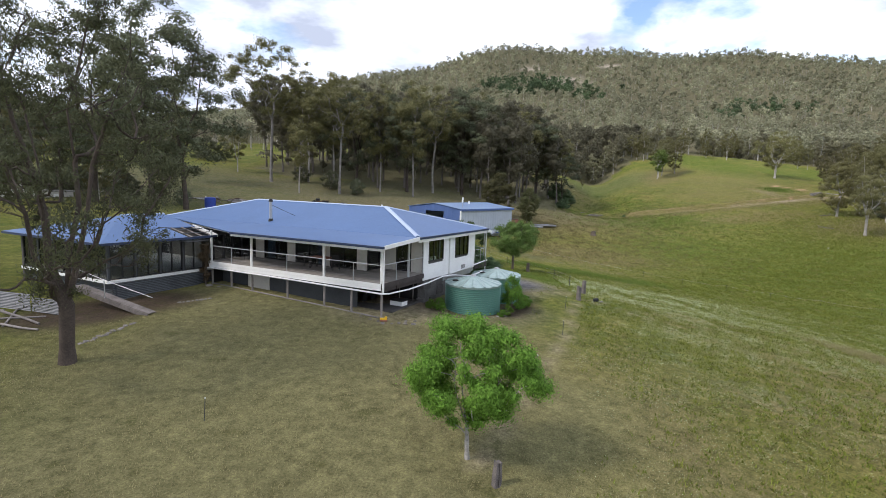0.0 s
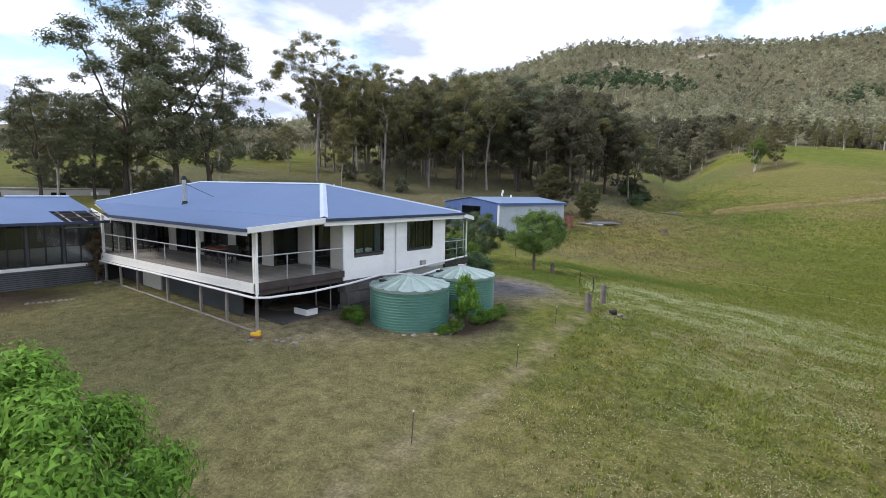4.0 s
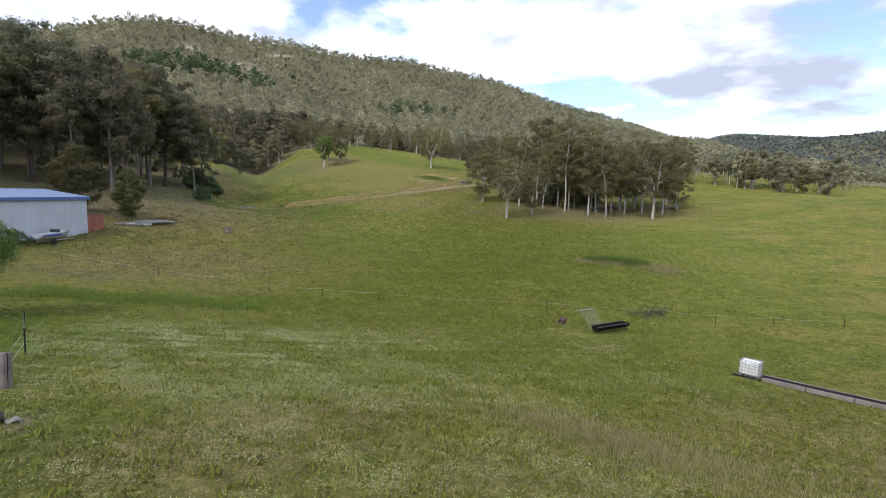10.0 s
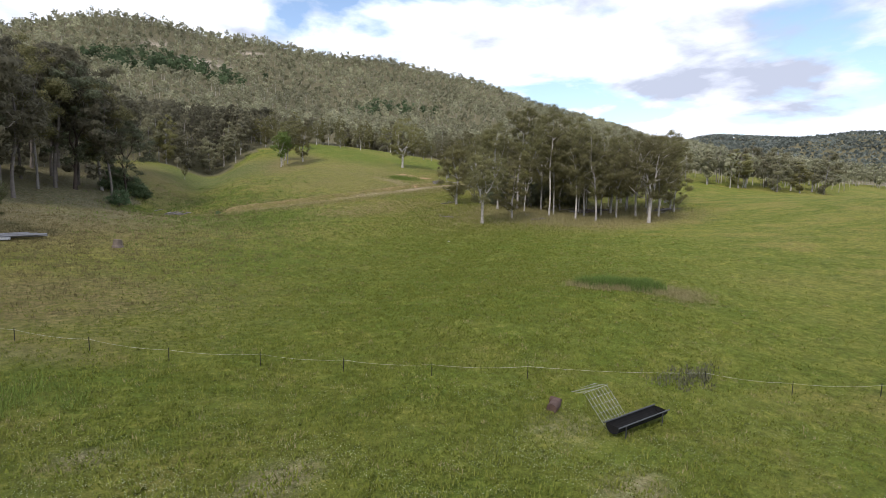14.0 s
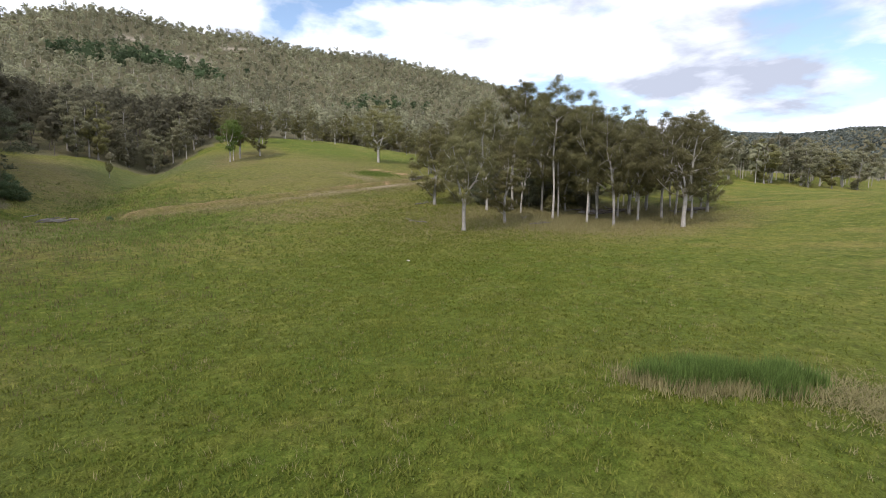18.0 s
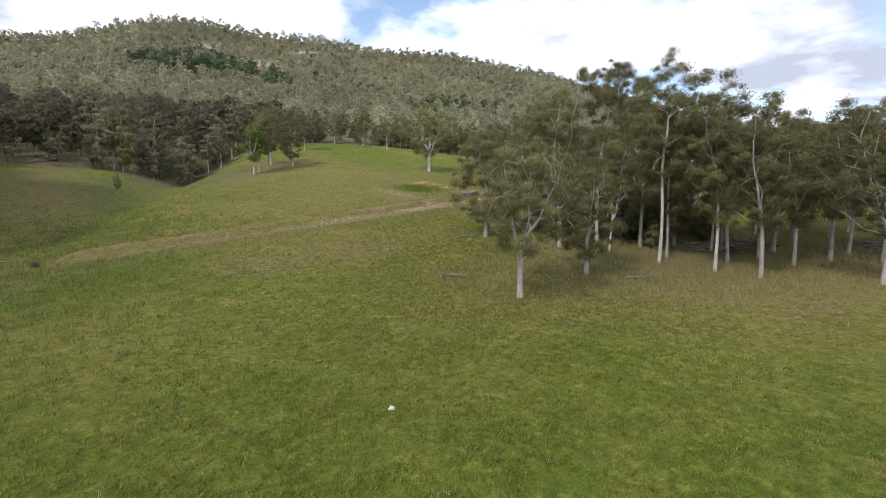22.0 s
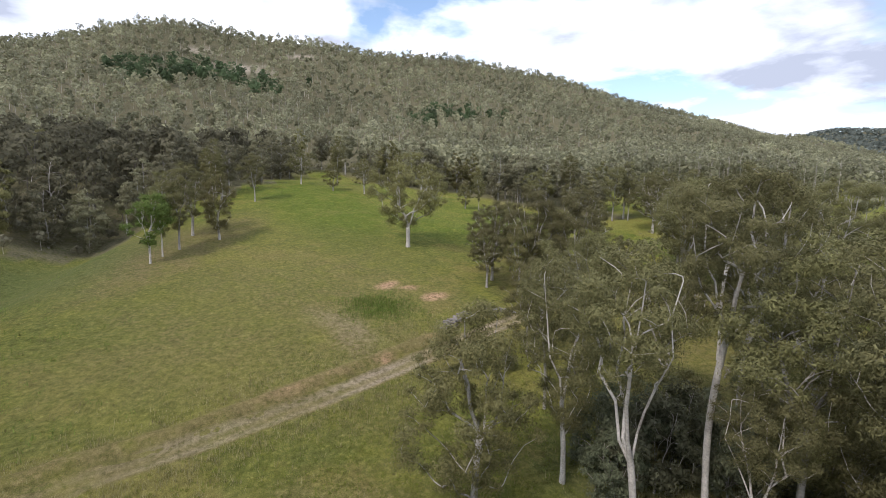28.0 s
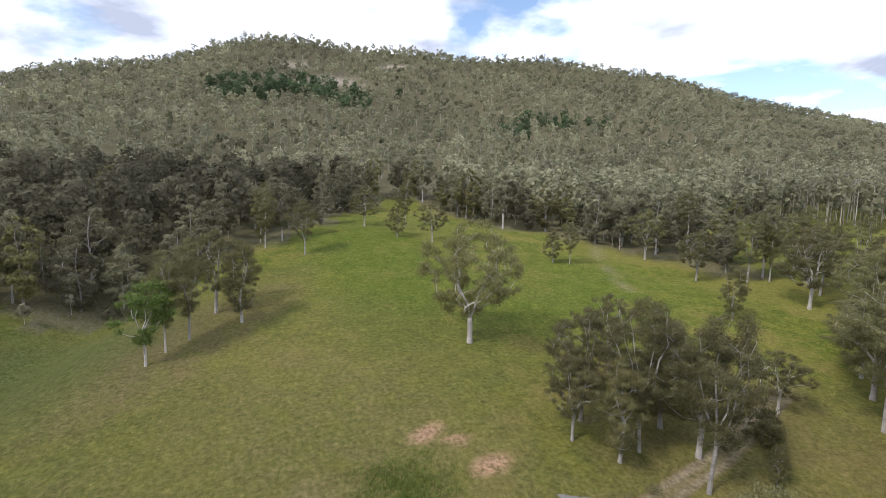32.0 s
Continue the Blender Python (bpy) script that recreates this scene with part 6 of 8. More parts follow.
def chair(u, v, turn):
    """An outdoor chair: seat, back, four legs."""
    ch = thing("patio_chair", "dark outdoor chair on verandah", "chair", "verandah chairs")
    ch.matrix_basis = Matrix.Translation(hp((u, v, DECK))) @ Matrix.Rotation(turn, 4, "Z")
    bm = bmesh.new()
    add_box(bm, -0.24, 0.24, -0.24, 0.24, 0.42, 0.47, bevel=0.015)
    part("seat", bm, M_BLACK, ch)
    bm = bmesh.new()
    add_box(bm, -0.24, 0.24, 0.2, 0.25, 0.5, 0.92, bevel=0.015)
    part("backrest", bm, M_BLACK, ch)
    for x in (-0.21, 0.21):
        for y in (-0.21, 0.22):
            bm = bmesh.new()
            tube(bm, [(x, y, 0), (x * 0.95, y * 0.95, 0.43)], 0.016, 6)
            part("leg", bm, M_BLACK, ch)


for u, v, t in ((5.0, 2.2, 0.4), (7.4, 2.3, 2.0), (12.4, 2.0, 1.0)):
    chair(u, v, t)
tb = thing("patio_table", "brown timber table on verandah", "table")
tb.matrix_basis = Matrix.Translation(hp((6.2, 2.2, DECK))) @ Matrix.Rotation(radians(157), 4, "Z")
bm = bmesh.new()
add_box(bm, -0.7, 0.7, -0.4, 0.4, 0.7, 0.75, bevel=0.01)
part("tabletop", bm, M_RED, tb)
for x in (-0.62, 0.62):
    for y in (-0.33, 0.33):
        bm = bmesh.new()
        add_box(bm, x - 0.035, x + 0.035, y - 0.035, y + 0.035, 0, 0.7)
        part("leg", bm, M_DARKWOOD, tb)
# clutter below the deck
bench = thing("storage_chest", "white chest with dark lid under the house", "chest")
hbox("body", 0.35, 1.25, 2.75, 3.35, 2.28, 2.58, M_WHITE, bench, bevel=0.02)
hbox("lid", 0.31, 1.29, 2.71, 3.39, 2.58, 2.64, M_BLACK, bench, "dark lid", 0.02)
# a plain upright timber frame, like a door frame
fr = thing("trestle", "grey timber frame standing under the house", "trestle")
for a, b in (((0.5, 4.2, 2.28), (0.5, 4.2, 3.6)), ((1.5, 4.2, 2.28), (1.5, 4.2, 3.6)), ((0.5, 4.2, 3.6), (1.5, 4.2, 3.6)), ((0.5, 4.2, 2.32), (1.5, 4.2, 2.32))):
    htube("rail", [a, b], 0.035, M_OLDWOOD, fr, sides=4)
bk = thing("machine", "dark garden machine stored under the house", "machine")
htube("wheel", [(3.0, 2.6, 2.55), (3.1, 2.6, 2.55)], 0.27, M_BLACK, bk, sides=16)
htube("wheel", [(3.0, 3.5, 2.55), (3.1, 3.5, 2.55)], 0.27, M_BLACK, bk, sides=16)
htube("handle", [(3.05, 2.6, 2.55), (3.05, 3.0, 2.95), (3.05, 2.7, 3.2)], 0.02, M_STEEL, bk)
hbox("engine", 2.95, 3.15, 2.85, 3.3, 2.6, 2.9, M_BLACK, bk, bevel=0.03)


def stone(x, y, r, seed):
    rng = np.random.default_rng(seed)
    bm = bmesh.new()
    bmesh.ops.create_icosphere(bm, subdivisions=2, radius=r)
    for v in bm.verts:
        v.co *= 0.8 + 0.35 * noise.noise(v.co * (1.6 / r) + Vector((seed, 0, 0)))
        v.co.z *= 0.6
    ob = tagged(part("stone", bm, M_STONE), "pale weathered stone edging the lawn", "stone", "edging stones")
    ob.location = on_ground(x, y, r * 0.12)
    ob.rotation_euler.z = rng.random() * 6
    return ob


for k, (u, v, r) in enumerate([(-0.1, -0.35, 0.14), (-0.5, -0.5, 0.17), (-0.9, -0.2, 0.12), (-1.15, 0.1, 0.15), (-1.5, 0.2, 0.18), (-1.3, 0.6, 0.12), (-1.7, 0.9, 0.14), (0.5, -0.3, 0.13), (1.2, -0.2, 0.14), (13.4, -0.4, 0.3), (12.6, -0.3, 0.2), (-1.9, 0.4, 0.2)]):
    p = hp((u, v, 0))
    stone(p.x, p.y, r, k)
for k in range(14):
    a = radians(-95 + k * 13)
    stone(-12.75 + 2.15 * math.cos(a) + 0.15 * math.sin(k * 3), 12.95 + 2.1 * math.sin(a), 0.1 + 0.06 * (k % 3), 40 + k)
for k in range(30):
    f = k / 29
    x, y = (-31.0 + 0.75 * f + 0.08 * math.sin(k * 5.1), 2.9 + 4.3 * f + 0.1 * math.cos(k * 3.7)) if k < 22 else (-30.2 + 0.18 * (k - 22), 9.7 + 0.17 * (k - 22))
    stone(x, y, 0.10 + 0.06 * ((k * 7) % 5) / 4, 200 + k)
toy = thing("toy_truck", "yellow and red toy truck lying by the stones", "toy")
p = hp((-0.35, -0.2, 0))
tz = height(p.x, p.y)
for nm, a, mat in (("body", (-0.3, 0.3, -0.13, 0.13, 0.14, 0.3), M_YELLOW), ("cab", (0.1, 0.3, -0.12, 0.12, 0.3, 0.44), M_YELLOW), ("chassis", (-0.32, 0.32, -0.15, 0.15, 0.02, 0.13), M_RED)):
    bm = bmesh.new()
    add_box(bm, *a, lambda c: Vector((p.x + 0.65 * c.x, p.y + 0.65 * c.y, tz + 0.65 * c.z)), 0.02)
    part(nm, bm, mat, toy)

# ---------------- wing ----------------
wing = thing("house_wing", "lower glazed wing with blue roof and dark skirting", "house")
WU0, WU1, WV0, WV1 = 14.3, 23.5, -6.3, 3.2
for v0, v1 in ((WV0, WV1),):
    hbox("floor", WU0, WU1, v0, v1, 3.42, 3.6, M_DECK, wing)
    hbox("floor_edge", WU0 - 0.06, WU0, v0, v1, 3.45, 3.62, M_WHITE, wing, "white floor edge")
    hbox("floor_edge", WU0, WU1, v0 - 0.06, v0, 3.45, 3.62, M_WHITE, wing, "white floor edge")
    hbox("skirt", WU0 + 0.1, WU0 + 0.16, v0 + 0.3, v1, 1.9, 3.42, M_GREYCLAD, wing, "dark corrugated skirting")
    hbox("skirt", WU0, WU1, v0 + 0.4, v0 + 0.46, 1.5, 3.42, M_GREYCLAD, wing, "dark corrugated skirting")
for k in range(14):
    zz = 1.98 + k * 0.105
    hbox("corrugation", WU0 + 0.06, WU0 + 0.1, WV0 + 0.3, WV1, zz, zz + 0.05, M_SKIRT, wing)
    if zz < 3.3:
        hbox("corrugation", WU0, WU1, WV0 + 0.36, WV0 + 0.4, zz - 0.3, zz - 0.25, M_SKIRT, wing)
for k in range(7):
    v = WV0 + 0.1 + k * 1.55
    hbox("post", WU0 + 0.02, WU0 + 0.12, v - 0.05, v + 0.05, 3.6, 5.85, M_GREYCLAD, wing)
    if k < 6:
        window(WU0 + 0.05, v + 0.06, v + 1.49, 3.65, 5.8, 2, "v", wing)
for k in range(6):
    u = WU0 + 0.1 + k * 1.8
    hbox("post", u - 0.05, u + 0.05, WV0 + 0.02, WV0 + 0.12, 3.6, 5.85, M_GREYCLAD, wing)
    if k < 5:
        window(WV0 + 0.05, u + 0.06, u + 1.74, 3.65, 5.8, 2, "u", wing)
# inner walls take the darkened room colour for the dimness behind glass
hbox("inner_wall", WU1 - 0.2, WU1, WV0, WV1, 2.0, 5.9, M_INSIDE, wing)
hbox("inner_wall", WU0 + 0.2, WU1, WV1 - 0.1, WV1, 2.0, 5.9, M_INSIDE, wing)
WR = 7.05
WE, BAY = 0.35, -1.7  # where the wing's roof ends, and where its open bay begins
BZ0 = 5.92 + (WR - 5.92) * 2.1 / (18.9 - WU0 + 0.7)
hslab("roof_sheet", [(WU0 - 0.7, WV0 - 0.7, 5.92), (WU0 - 0.7, BAY, 5.92), (18.9, BAY, WR), (18.9, WV0 + 3.6, WR)], 0.06, M_ROOF, wing)
hslab("roof_sheet", [(WU0 + 1.4, BAY + 0.003, BZ0), (WU0 + 1.4, WE, BZ0), (18.9, WE, WR), (18.9, BAY + 0.003, WR)], 0.06, M_ROOF, wing)
hslab("roof_sheet", [(WU0 - 0.7, WV0 - 0.7, 5.92), (18.9, WV0 + 3.6, WR), (WU1 + 0.5, WV0 - 0.7, 5.92)], 0.06, M_ROOF, wing)
hslab("roof_sheet", [(18.9, WV0 + 3.6, WR), (18.9, WE, WR), (WU1 + 0.5, WE, 5.92), (WU1 + 0.5, WV0 - 0.7, 5.92)], 0.06, M_ROOF, wing)
htube("ridge_cap", [(18.9, WV0 + 3.6, WR + 0.02), (18.9, WE, WR + 0.02)], 0.07, M_CAP, wing, "pale ridge flashing")
hbox("gutter", WU0 - 0.8, WU0 - 0.7, WV0 - 0.7, WE, 5.78, 5.92, M_GUTTER, wing)
hbox("gutter", WU0 - 0.7, WU1 + 0.5, WV0 - 0.8, WV0 - 0.7, 5.78, 5.92, M_GUTTER, wing)
# the bay's bare rafters, a black sheet for the void's shade, its white barge
for k in range(3):
    v = BAY + 0.35 + k * 0.72
    htube("rafter", [(WU0 - 0.65, v, 5.88), (WU0 + 1.4, v, BZ0 - 0.02)], 0.045, M_OLDWOOD, wing, sides=4)
for k in range(2):
    u = WU0 - 0.1 + k * 0.75
    htube("batten", [(u, BAY, 5.95 + 0.24 * (u - WU0 + 0.7)), (u, WE, 5.95 + 0.24 * (u - WU0 + 0.7))], 0.03, M_GREYCLAD, wing, sides=4)
hslab("bay_void_sheet", [(WU0 - 0.5, BAY, 5.55), (WU0 - 0.5, WE, 5.55), (WU0 + 1.4, WE, 5.6), (WU0 + 1.4, BAY, 5.6)], 0.03, M_BLACK, wing, "black sheet standing for the shaded void under bare rafters")
hslab("bargeboard", [(WU0 - 0.8, WE, 5.98), (WU0 - 0.8, WE + 0.05, 5.98), (WU0 + 1.6, WE + 0.05, BZ0 + 0.12), (WU0 + 1.6, WE, BZ0 + 0.12)], 0.2, M_WHITE, wing, "white bargeboard")
hslab("gable_infill", [(WU0 + 1.4, WE - 0.06, BZ0 - 0.06), (18.9, WE - 0.06, WR - 0.06), (WU1, WE - 0.06, 5.95), (WU1, WE, 5.95), (18.9, WE, WR - 0.06), (WU0 + 1.4, WE, BZ0 - 0.06)], 0.12, M_INSIDE, wing)
# ramp with handrails at the wing's corner
ramp = thing("ramp", "weathered timber ramp with pipe handrails", "ramp")
ra, rb = Vector((-35.2, 8.3, 3.42)), Vector((-30.4, 7.4, 0))
rb.z = height(rb.x, rb.y) + 0.06
rs = (rb - ra).cross(Vector((0, 0, 1))).normalized() * 0.3


def beam(a, b, w, h):
    """A board from a to b, w wide and h deep, on edge where h is larger."""
    d = (b - a).normalized()
    side = d.cross(Vector((0, 0, 1))).normalized()
    up = side.cross(d)
    bm = bmesh.new()
    add_box(bm, 0, (b - a).length, -w / 2, w / 2, -h, 0, lambda c: a + d * c.x + side * c.y + up * c.z, 0.008)
    return bm


for s in (-1, 1):
    part("stringer", beam(ra + rs * s, rb + rs * s, 0.06, 0.24), M_POST, ramp)
for k in range(4):
    o = rs * (-0.69 + 0.46 * k)
    part("plank", beam(ra + o + Vector((0, 0, 0.045)), rb + o + Vector((0, 0, 0.045)), 0.125, 0.04), M_POST, ramp)
bm = bmesh.new()
tube(bm, [ra + rs + Vector((0.2, 0, 1.0)), ra.lerp(rb, 0.42) + rs + Vector((0, 0, 1.02)), rb + rs + Vector((0.3, 0, 0.95))], 0.02, 6)
part("handrail", bm, M_STEEL, ramp)
bm = bmesh.new()
tube(bm, [ra.lerp(rb, 0.42) + rs, ra.lerp(rb, 0.42) + rs + Vector((0, 0, 1.02))], 0.03, 6)
part("upright", bm, M_STEEL, ramp)
bm = bmesh.new()
prop = ra + Vector((-0.6, -1.7, 0))
tube(bm, [Vector((prop.x, prop.y, height(prop.x, prop.y) - 0.1)), ra + rs + Vector((0, 0, 0.9))], 0.025, 6)
part("prop", bm, M_OLDWOOD, ramp)


lowwall = thing("garden_wall", "low corrugated iron garden wall", "wall")


def ribbed(a, b, z0, z1, ribs):
    """A sheet of iron with level ribs."""
    bm = bmesh.new()
    a, b = Vector((*a, 0)), Vector((*b, 0))
    side = (b - a).cross(Vector((0, 0, 1))).normalized()
    rows = []
    for k in range(ribs * 4 + 1):
        o = side * 0.022 * math.sin(k / 4 * math.tau) + Vector((0, 0, z0 + (z1 - z0) * k / (ribs * 4)))
        rows.append([bm.verts.new(p + o + side * t) for p, t in ((a, 0), (b, 0), (b, 0.006), (a, 0.006))])
    for r, q in zip(rows, rows[1:]):
        for i in range(4):
            bm.faces.new((r[i], r[(i + 1) % 4], q[(i + 1) % 4], q[i]))
    return bm


for a, b, z0, z1 in (((-44, 8.6), (-39.5, 7.3), 1.9, 3.2), ((-39.46, 7.3), (-36.9, 6.85), 1.85, 3.15), ((-36.8, 6.83), (-34.6, 6.35), 1.8, 3.0)):
    part("sheet", ribbed(a, b, z0, z1, 15), M_IRON, lowwall)
for x, y in ((-39.48, 7.38), (-36.85, 6.93), (-34.6, 6.45)):
    bm = bmesh.new()
    tube(bm, [(x, y + 0.05, 1.6), (x, y + 0.05, 3.3)], 0.06, 6)
    part("post", bm, M_OLDWOOD, lowwall)
for k in range(9):
    bm = bmesh.new()
    x, y = -40.5 + 0.3 * (k % 3), 4.6 + 0.22 * k
    g = height(x, y) + 0.08 + 0.12 * (k % 2)
    tube(bm, [(x - 1.8, y + 0.5 * math.sin(k), g), (x + 1.9, y - 0.4 * math.cos(k), g + 0.05)], 0.035, 6)
    tagged(part("pole", bm, M_OLDWOOD), "old grey timber pole lying on grass", "timber", "loose poles by the wing")


# ---------------- water tanks ----------------
def water_tank(x, y, r, z0, z1, top):
    t = thing("water_tank", "green corrugated steel rainwater tank with ribbed conical roof", "water tank", "rainwater tanks", (x, y, 0))
    bm = bmesh.new()
    seg, ribs = 56, 17
    prof = [(r, z0 - 0.3)]
    step = (z1 - z0) / ribs
    for k in range(ribs):
        z = z0 + k * step
        prof += [(r, z + 0.02 * step), (r - 0.004, z + 0.55 * step), (r + 0.035, z + 0.68 * step), (r + 0.035, z + 0.84 * step), (r, z + 0.97 * step)]
    rings = [[bm.verts.new((q * math.cos(i * math.tau / seg), q * math.sin(i * math.tau / seg), z)) for i in range(seg)] for q, z in prof]
    for lo, hi in zip(rings, rings[1:]):
        for i in range(seg):
            bm.faces.new((lo[i], lo[(i + 1) % seg], hi[(i + 1) % seg], hi[i]))
    part("body", bm, M_TANK, t)
    bm = bmesh.new()
    n = 64
    tops = [bm.verts.new((0.14 * math.cos(i * math.tau / n), 0.14 * math.sin(i * math.tau / n), top)) for i in range(n)]
    mids = [bm.verts.new(((r + 0.06) * math.cos(i * math.tau / n), (r + 0.06) * math.sin(i * math.tau / n), z1 + 0.05 + (0.055 if i % 4 == 0 else 0))) for i in range(n)]
    rims = [bm.verts.new(((r + 0.06) * math.cos(i * math.tau / n), (r + 0.06) * math.sin(i * math.tau / n), z1 - 0.06)) for i in range(n)]
    for i in range(n):
        j = (i + 1) % n
        bm.faces.new((mids[i], mids[j], tops[j], tops[i]))
        bm.faces.new((rims[i], rims[j], mids[j], mids[i]))
    bm.faces.new(tops)
    part("roof", bm, M_TANKROOF, t, "pale green ribbed tank roof")
    bm = bmesh.new()
    tube(bm, [(0, 0, top - 0.03), (0, 0, top + 0.06)], [0.2, 0.17], 16)
    part("cap", bm, M_STEEL, t)
    bm = bmesh.new()
    tube(bm, [(-r * 0.62, -0.4, z1 + 0.12), (-r * 0.62, -0.4, z1 + 0.26)], [0.24, 0.22], 16)
    part("inlet", bm, M_BLACK, t, "black leaf strainer")
    bm = bmesh.new()
    tube(bm, [(r * 0.86, -0.55, z1 - 0.02), (r * 0.94, -0.6, z1 - 0.02)], 0.06, 10)
    part("overflow", bm, M_PVC, t, "white overflow stub")


water_tank(-12.8, 12.9, 1.73, 1.70, 3.70, 4.18)
water_tank(-11.15, 16.5, 1.64, 1.72, 3.68, 4.14)
plant(shrub_fresh, -10.35, 13.2, 1.0, 0.4, name="tank_shrub", label="leafy green shrub between the water tanks", category="shrub", squash=0.62)
for k, (x, y, s) in enumerate([(-14.8, 11.6, 0.38), (-15.4, 11.9, 0.3), (-10.6, 12.0, 0.3), (-9.7, 13.9, 0.32), (-9.2, 14.8, 0.3), (-9.0, 15.8, 0.26), (-9.1, 16.6, 0.22), (-9.5, 14.4, 0.26), (-11.0, 11.6, 0.22)]):
    plant(shrub_fresh, x, y, s, k, name="garden_plant", label="low leafy garden plant beside water tanks", category="plant", group="plants round the tanks")


# ---------------- shed and yard ----------------
SA, SDIR = Vector((-14.9, 66.0, 0)), Vector((0.58, 0.815, 0))
SNOR = Vector((-0.815, 0.58, 0))
SZ = 1.95


def sp(p):
    return SA + SDIR * p[0] + SNOR * p[1] + Vector((0, 0, SZ + p[2]))


def sbox(name, x0, x1, y0, y1, z0, z1, mat, parent, label="", bevel=0.0):
    bm = bmesh.new()
    add_box(bm, x0, x1, y0, y1, z0, z1, sp, bevel)
    bmesh.ops.recalc_face_normals(bm, faces=bm.faces)
    return part(name, bm, mat, parent, label)


shed = thing("shed", "large blue and grey steel farm shed with open roller door", "shed")
SL, SW, SH = 16.2, 11.5, 4.0


def ribbed(name, a, b, z0, tops, mat, parent, label, pitch=0.75):
    """A steel wall between two plan points, with upright ribs; tops: the heights at its two ends."""
    bm = bmesh.new()
    a, b = Vector((*a, 0)), Vector((*b, 0))
    n = max(2, int((b - a).length / pitch) * 4)
    side = (b - a).cross(Vector((0, 0, 1))).normalized()
    prev = None
    for k in range(n + 1):
        f = k / n
        p = a.lerp(b, f) + side * (0.035 if k % 4 == 0 else 0.0)
        q = [bm.verts.new(sp((p.x, p.y, z0))), bm.verts.new(sp((p.x, p.y, tops[0] + (tops[1] - tops[0]) * f)))]
        if prev:
            bm.faces.new((prev[0], q[0], q[1], prev[1]))
        prev = q
    ext = bmesh.ops.extrude_face_region(bm, geom=bm.faces[:])
    away = (SDIR * side.x + SNOR * side.y) * -0.06
    for v in ext["geom"]:
        if isinstance(v, bmesh.types.BMVert):
            v.co += away
    return part(name, bm, mat, parent, label)


PEAK = SH + 0.75
ribbed("long_wall", (0, 0), (SL, 0), -0.6, (SH, SH), M_SHEDWALL, shed, "pale grey steel wall")
ribbed("long_wall", (SL, SW), (0, SW), -0.6, (SH, SH), M_SHEDWALL, shed, "pale grey steel wall")
ribbed("end_wall", (SL, 0), (SL, SW), -0.6, (SH, SH), M_SHEDBLUE, shed, "blue steel wall")
ribbed("end_wall", (0, 3.6), (0, 0), -0.6, (SH + 0.5, SH), M_SHEDBLUE, shed, "blue steel wall")
ribbed("end_wall", (0, SW), (0, 7.6), -0.6, (SH, SH + 0.42), M_SHEDBLUE, shed, "blue steel wall")
ribbed("end_wall", (0, 7.6), (0, 5.75), 3.45, (SH + 0.42, PEAK), M_SHEDBLUE, shed, "blue steel wall")
ribbed("end_wall", (0, 5.75), (0, 3.6), 3.45, (PEAK, SH + 0.5), M_SHEDBLUE, shed, "blue steel wall")
for y0, y1, z0, z1 in ((-0.25, 5.75, SH - 0.02, PEAK + 0.02), (SW + 0.25, 5.75, SH - 0.02, PEAK + 0.02)):
    bm = bmesh.new()
    vs = [bm.verts.new(sp(p)) for p in ((-0.2, y0, z0), (SL + 0.2, y0, z0), (SL + 0.2, y1, z1), (-0.2, y1, z1))]
    bm.faces.new(vs)
    ext = bmesh.ops.extrude_face_region(bm, geom=bm.faces[:])
    for v in ext["geom"]:
        if isinstance(v, bmesh.types.BMVert):
            v.co.z += 0.05
    part("roof_sheet", bm, M_SHEDROOF, shed)
sbox("fascia", -0.22, SL + 0.22, -0.36, -0.26, SH - 0.32, SH + 0.02, M_SHEDBLUE, shed, "blue gutter")
sbox("corner_flashing", -0.1, 0.12, -0.1, 0.1, -0.5, SH - 0.3, M_WHITE, shed, "white corner flashing")
sbox("floor", 0.1, SL - 0.1, 0.1, SW - 0.1, -0.3, 0.1, M_CONCRETE, shed)
for x, y, h in ((2.0, 1.2, 1.5), (2.6, 1.6, 1.9), (5.0, 2.0, 1.2)):
    bm = bmesh.new()
    tube(bm, [sp((x, y, SH + 0.15)), sp((x, y, SH + h))], 0.03, 6)
    mast = tagged(part("aerial", bm, M_STEEL), "thin aerial mast on shed roof", "aerial", "aerials")
    bm = bmesh.new()
    add_box(bm, x - 0.12, x + 0.12, y - 0.1, y + 0.1, SH + h - 0.45, SH + h, sp, 0.02)
    part("antenna_box", bm, M_WHITE, mast)

hut = thing("storage_box", "rust-red steel container beside the shed", "container")
for k in range(8):
    x0 = 16.55 + k * 0.36
    sbox("wall_panel", x0, x0 + 0.34, 0.35, 2.6, -0.35, 1.75, M_RED, hut, bevel=0.03)
sbox("roof", 16.5, 19.48, 0.3, 2.65, 1.75, 1.83, M_RUST, hut)

# runabout boat on its trailer
BZ = min(height(*sp((8.0, -1.6, 0)).xy), height(*sp((11.0, -1.6, 0)).xy)) - SZ + 0.06


def bp_(p):
    """From the shed's directions to the world, for what stands on the ground before its long wall."""
    return sp((p[0] - 2.0, p[1], p[2] + BZ))


def bbox(name, x0, x1, y0, y1, z0, z1, mat, parent, label=""):
    bm = bmesh.new()
    add_box(bm, x0, x1, y0, y1, z0, z1, bp_)
    bmesh.ops.recalc_face_normals(bm, faces=bm.faces)
    return part(name, bm, mat, parent, label)


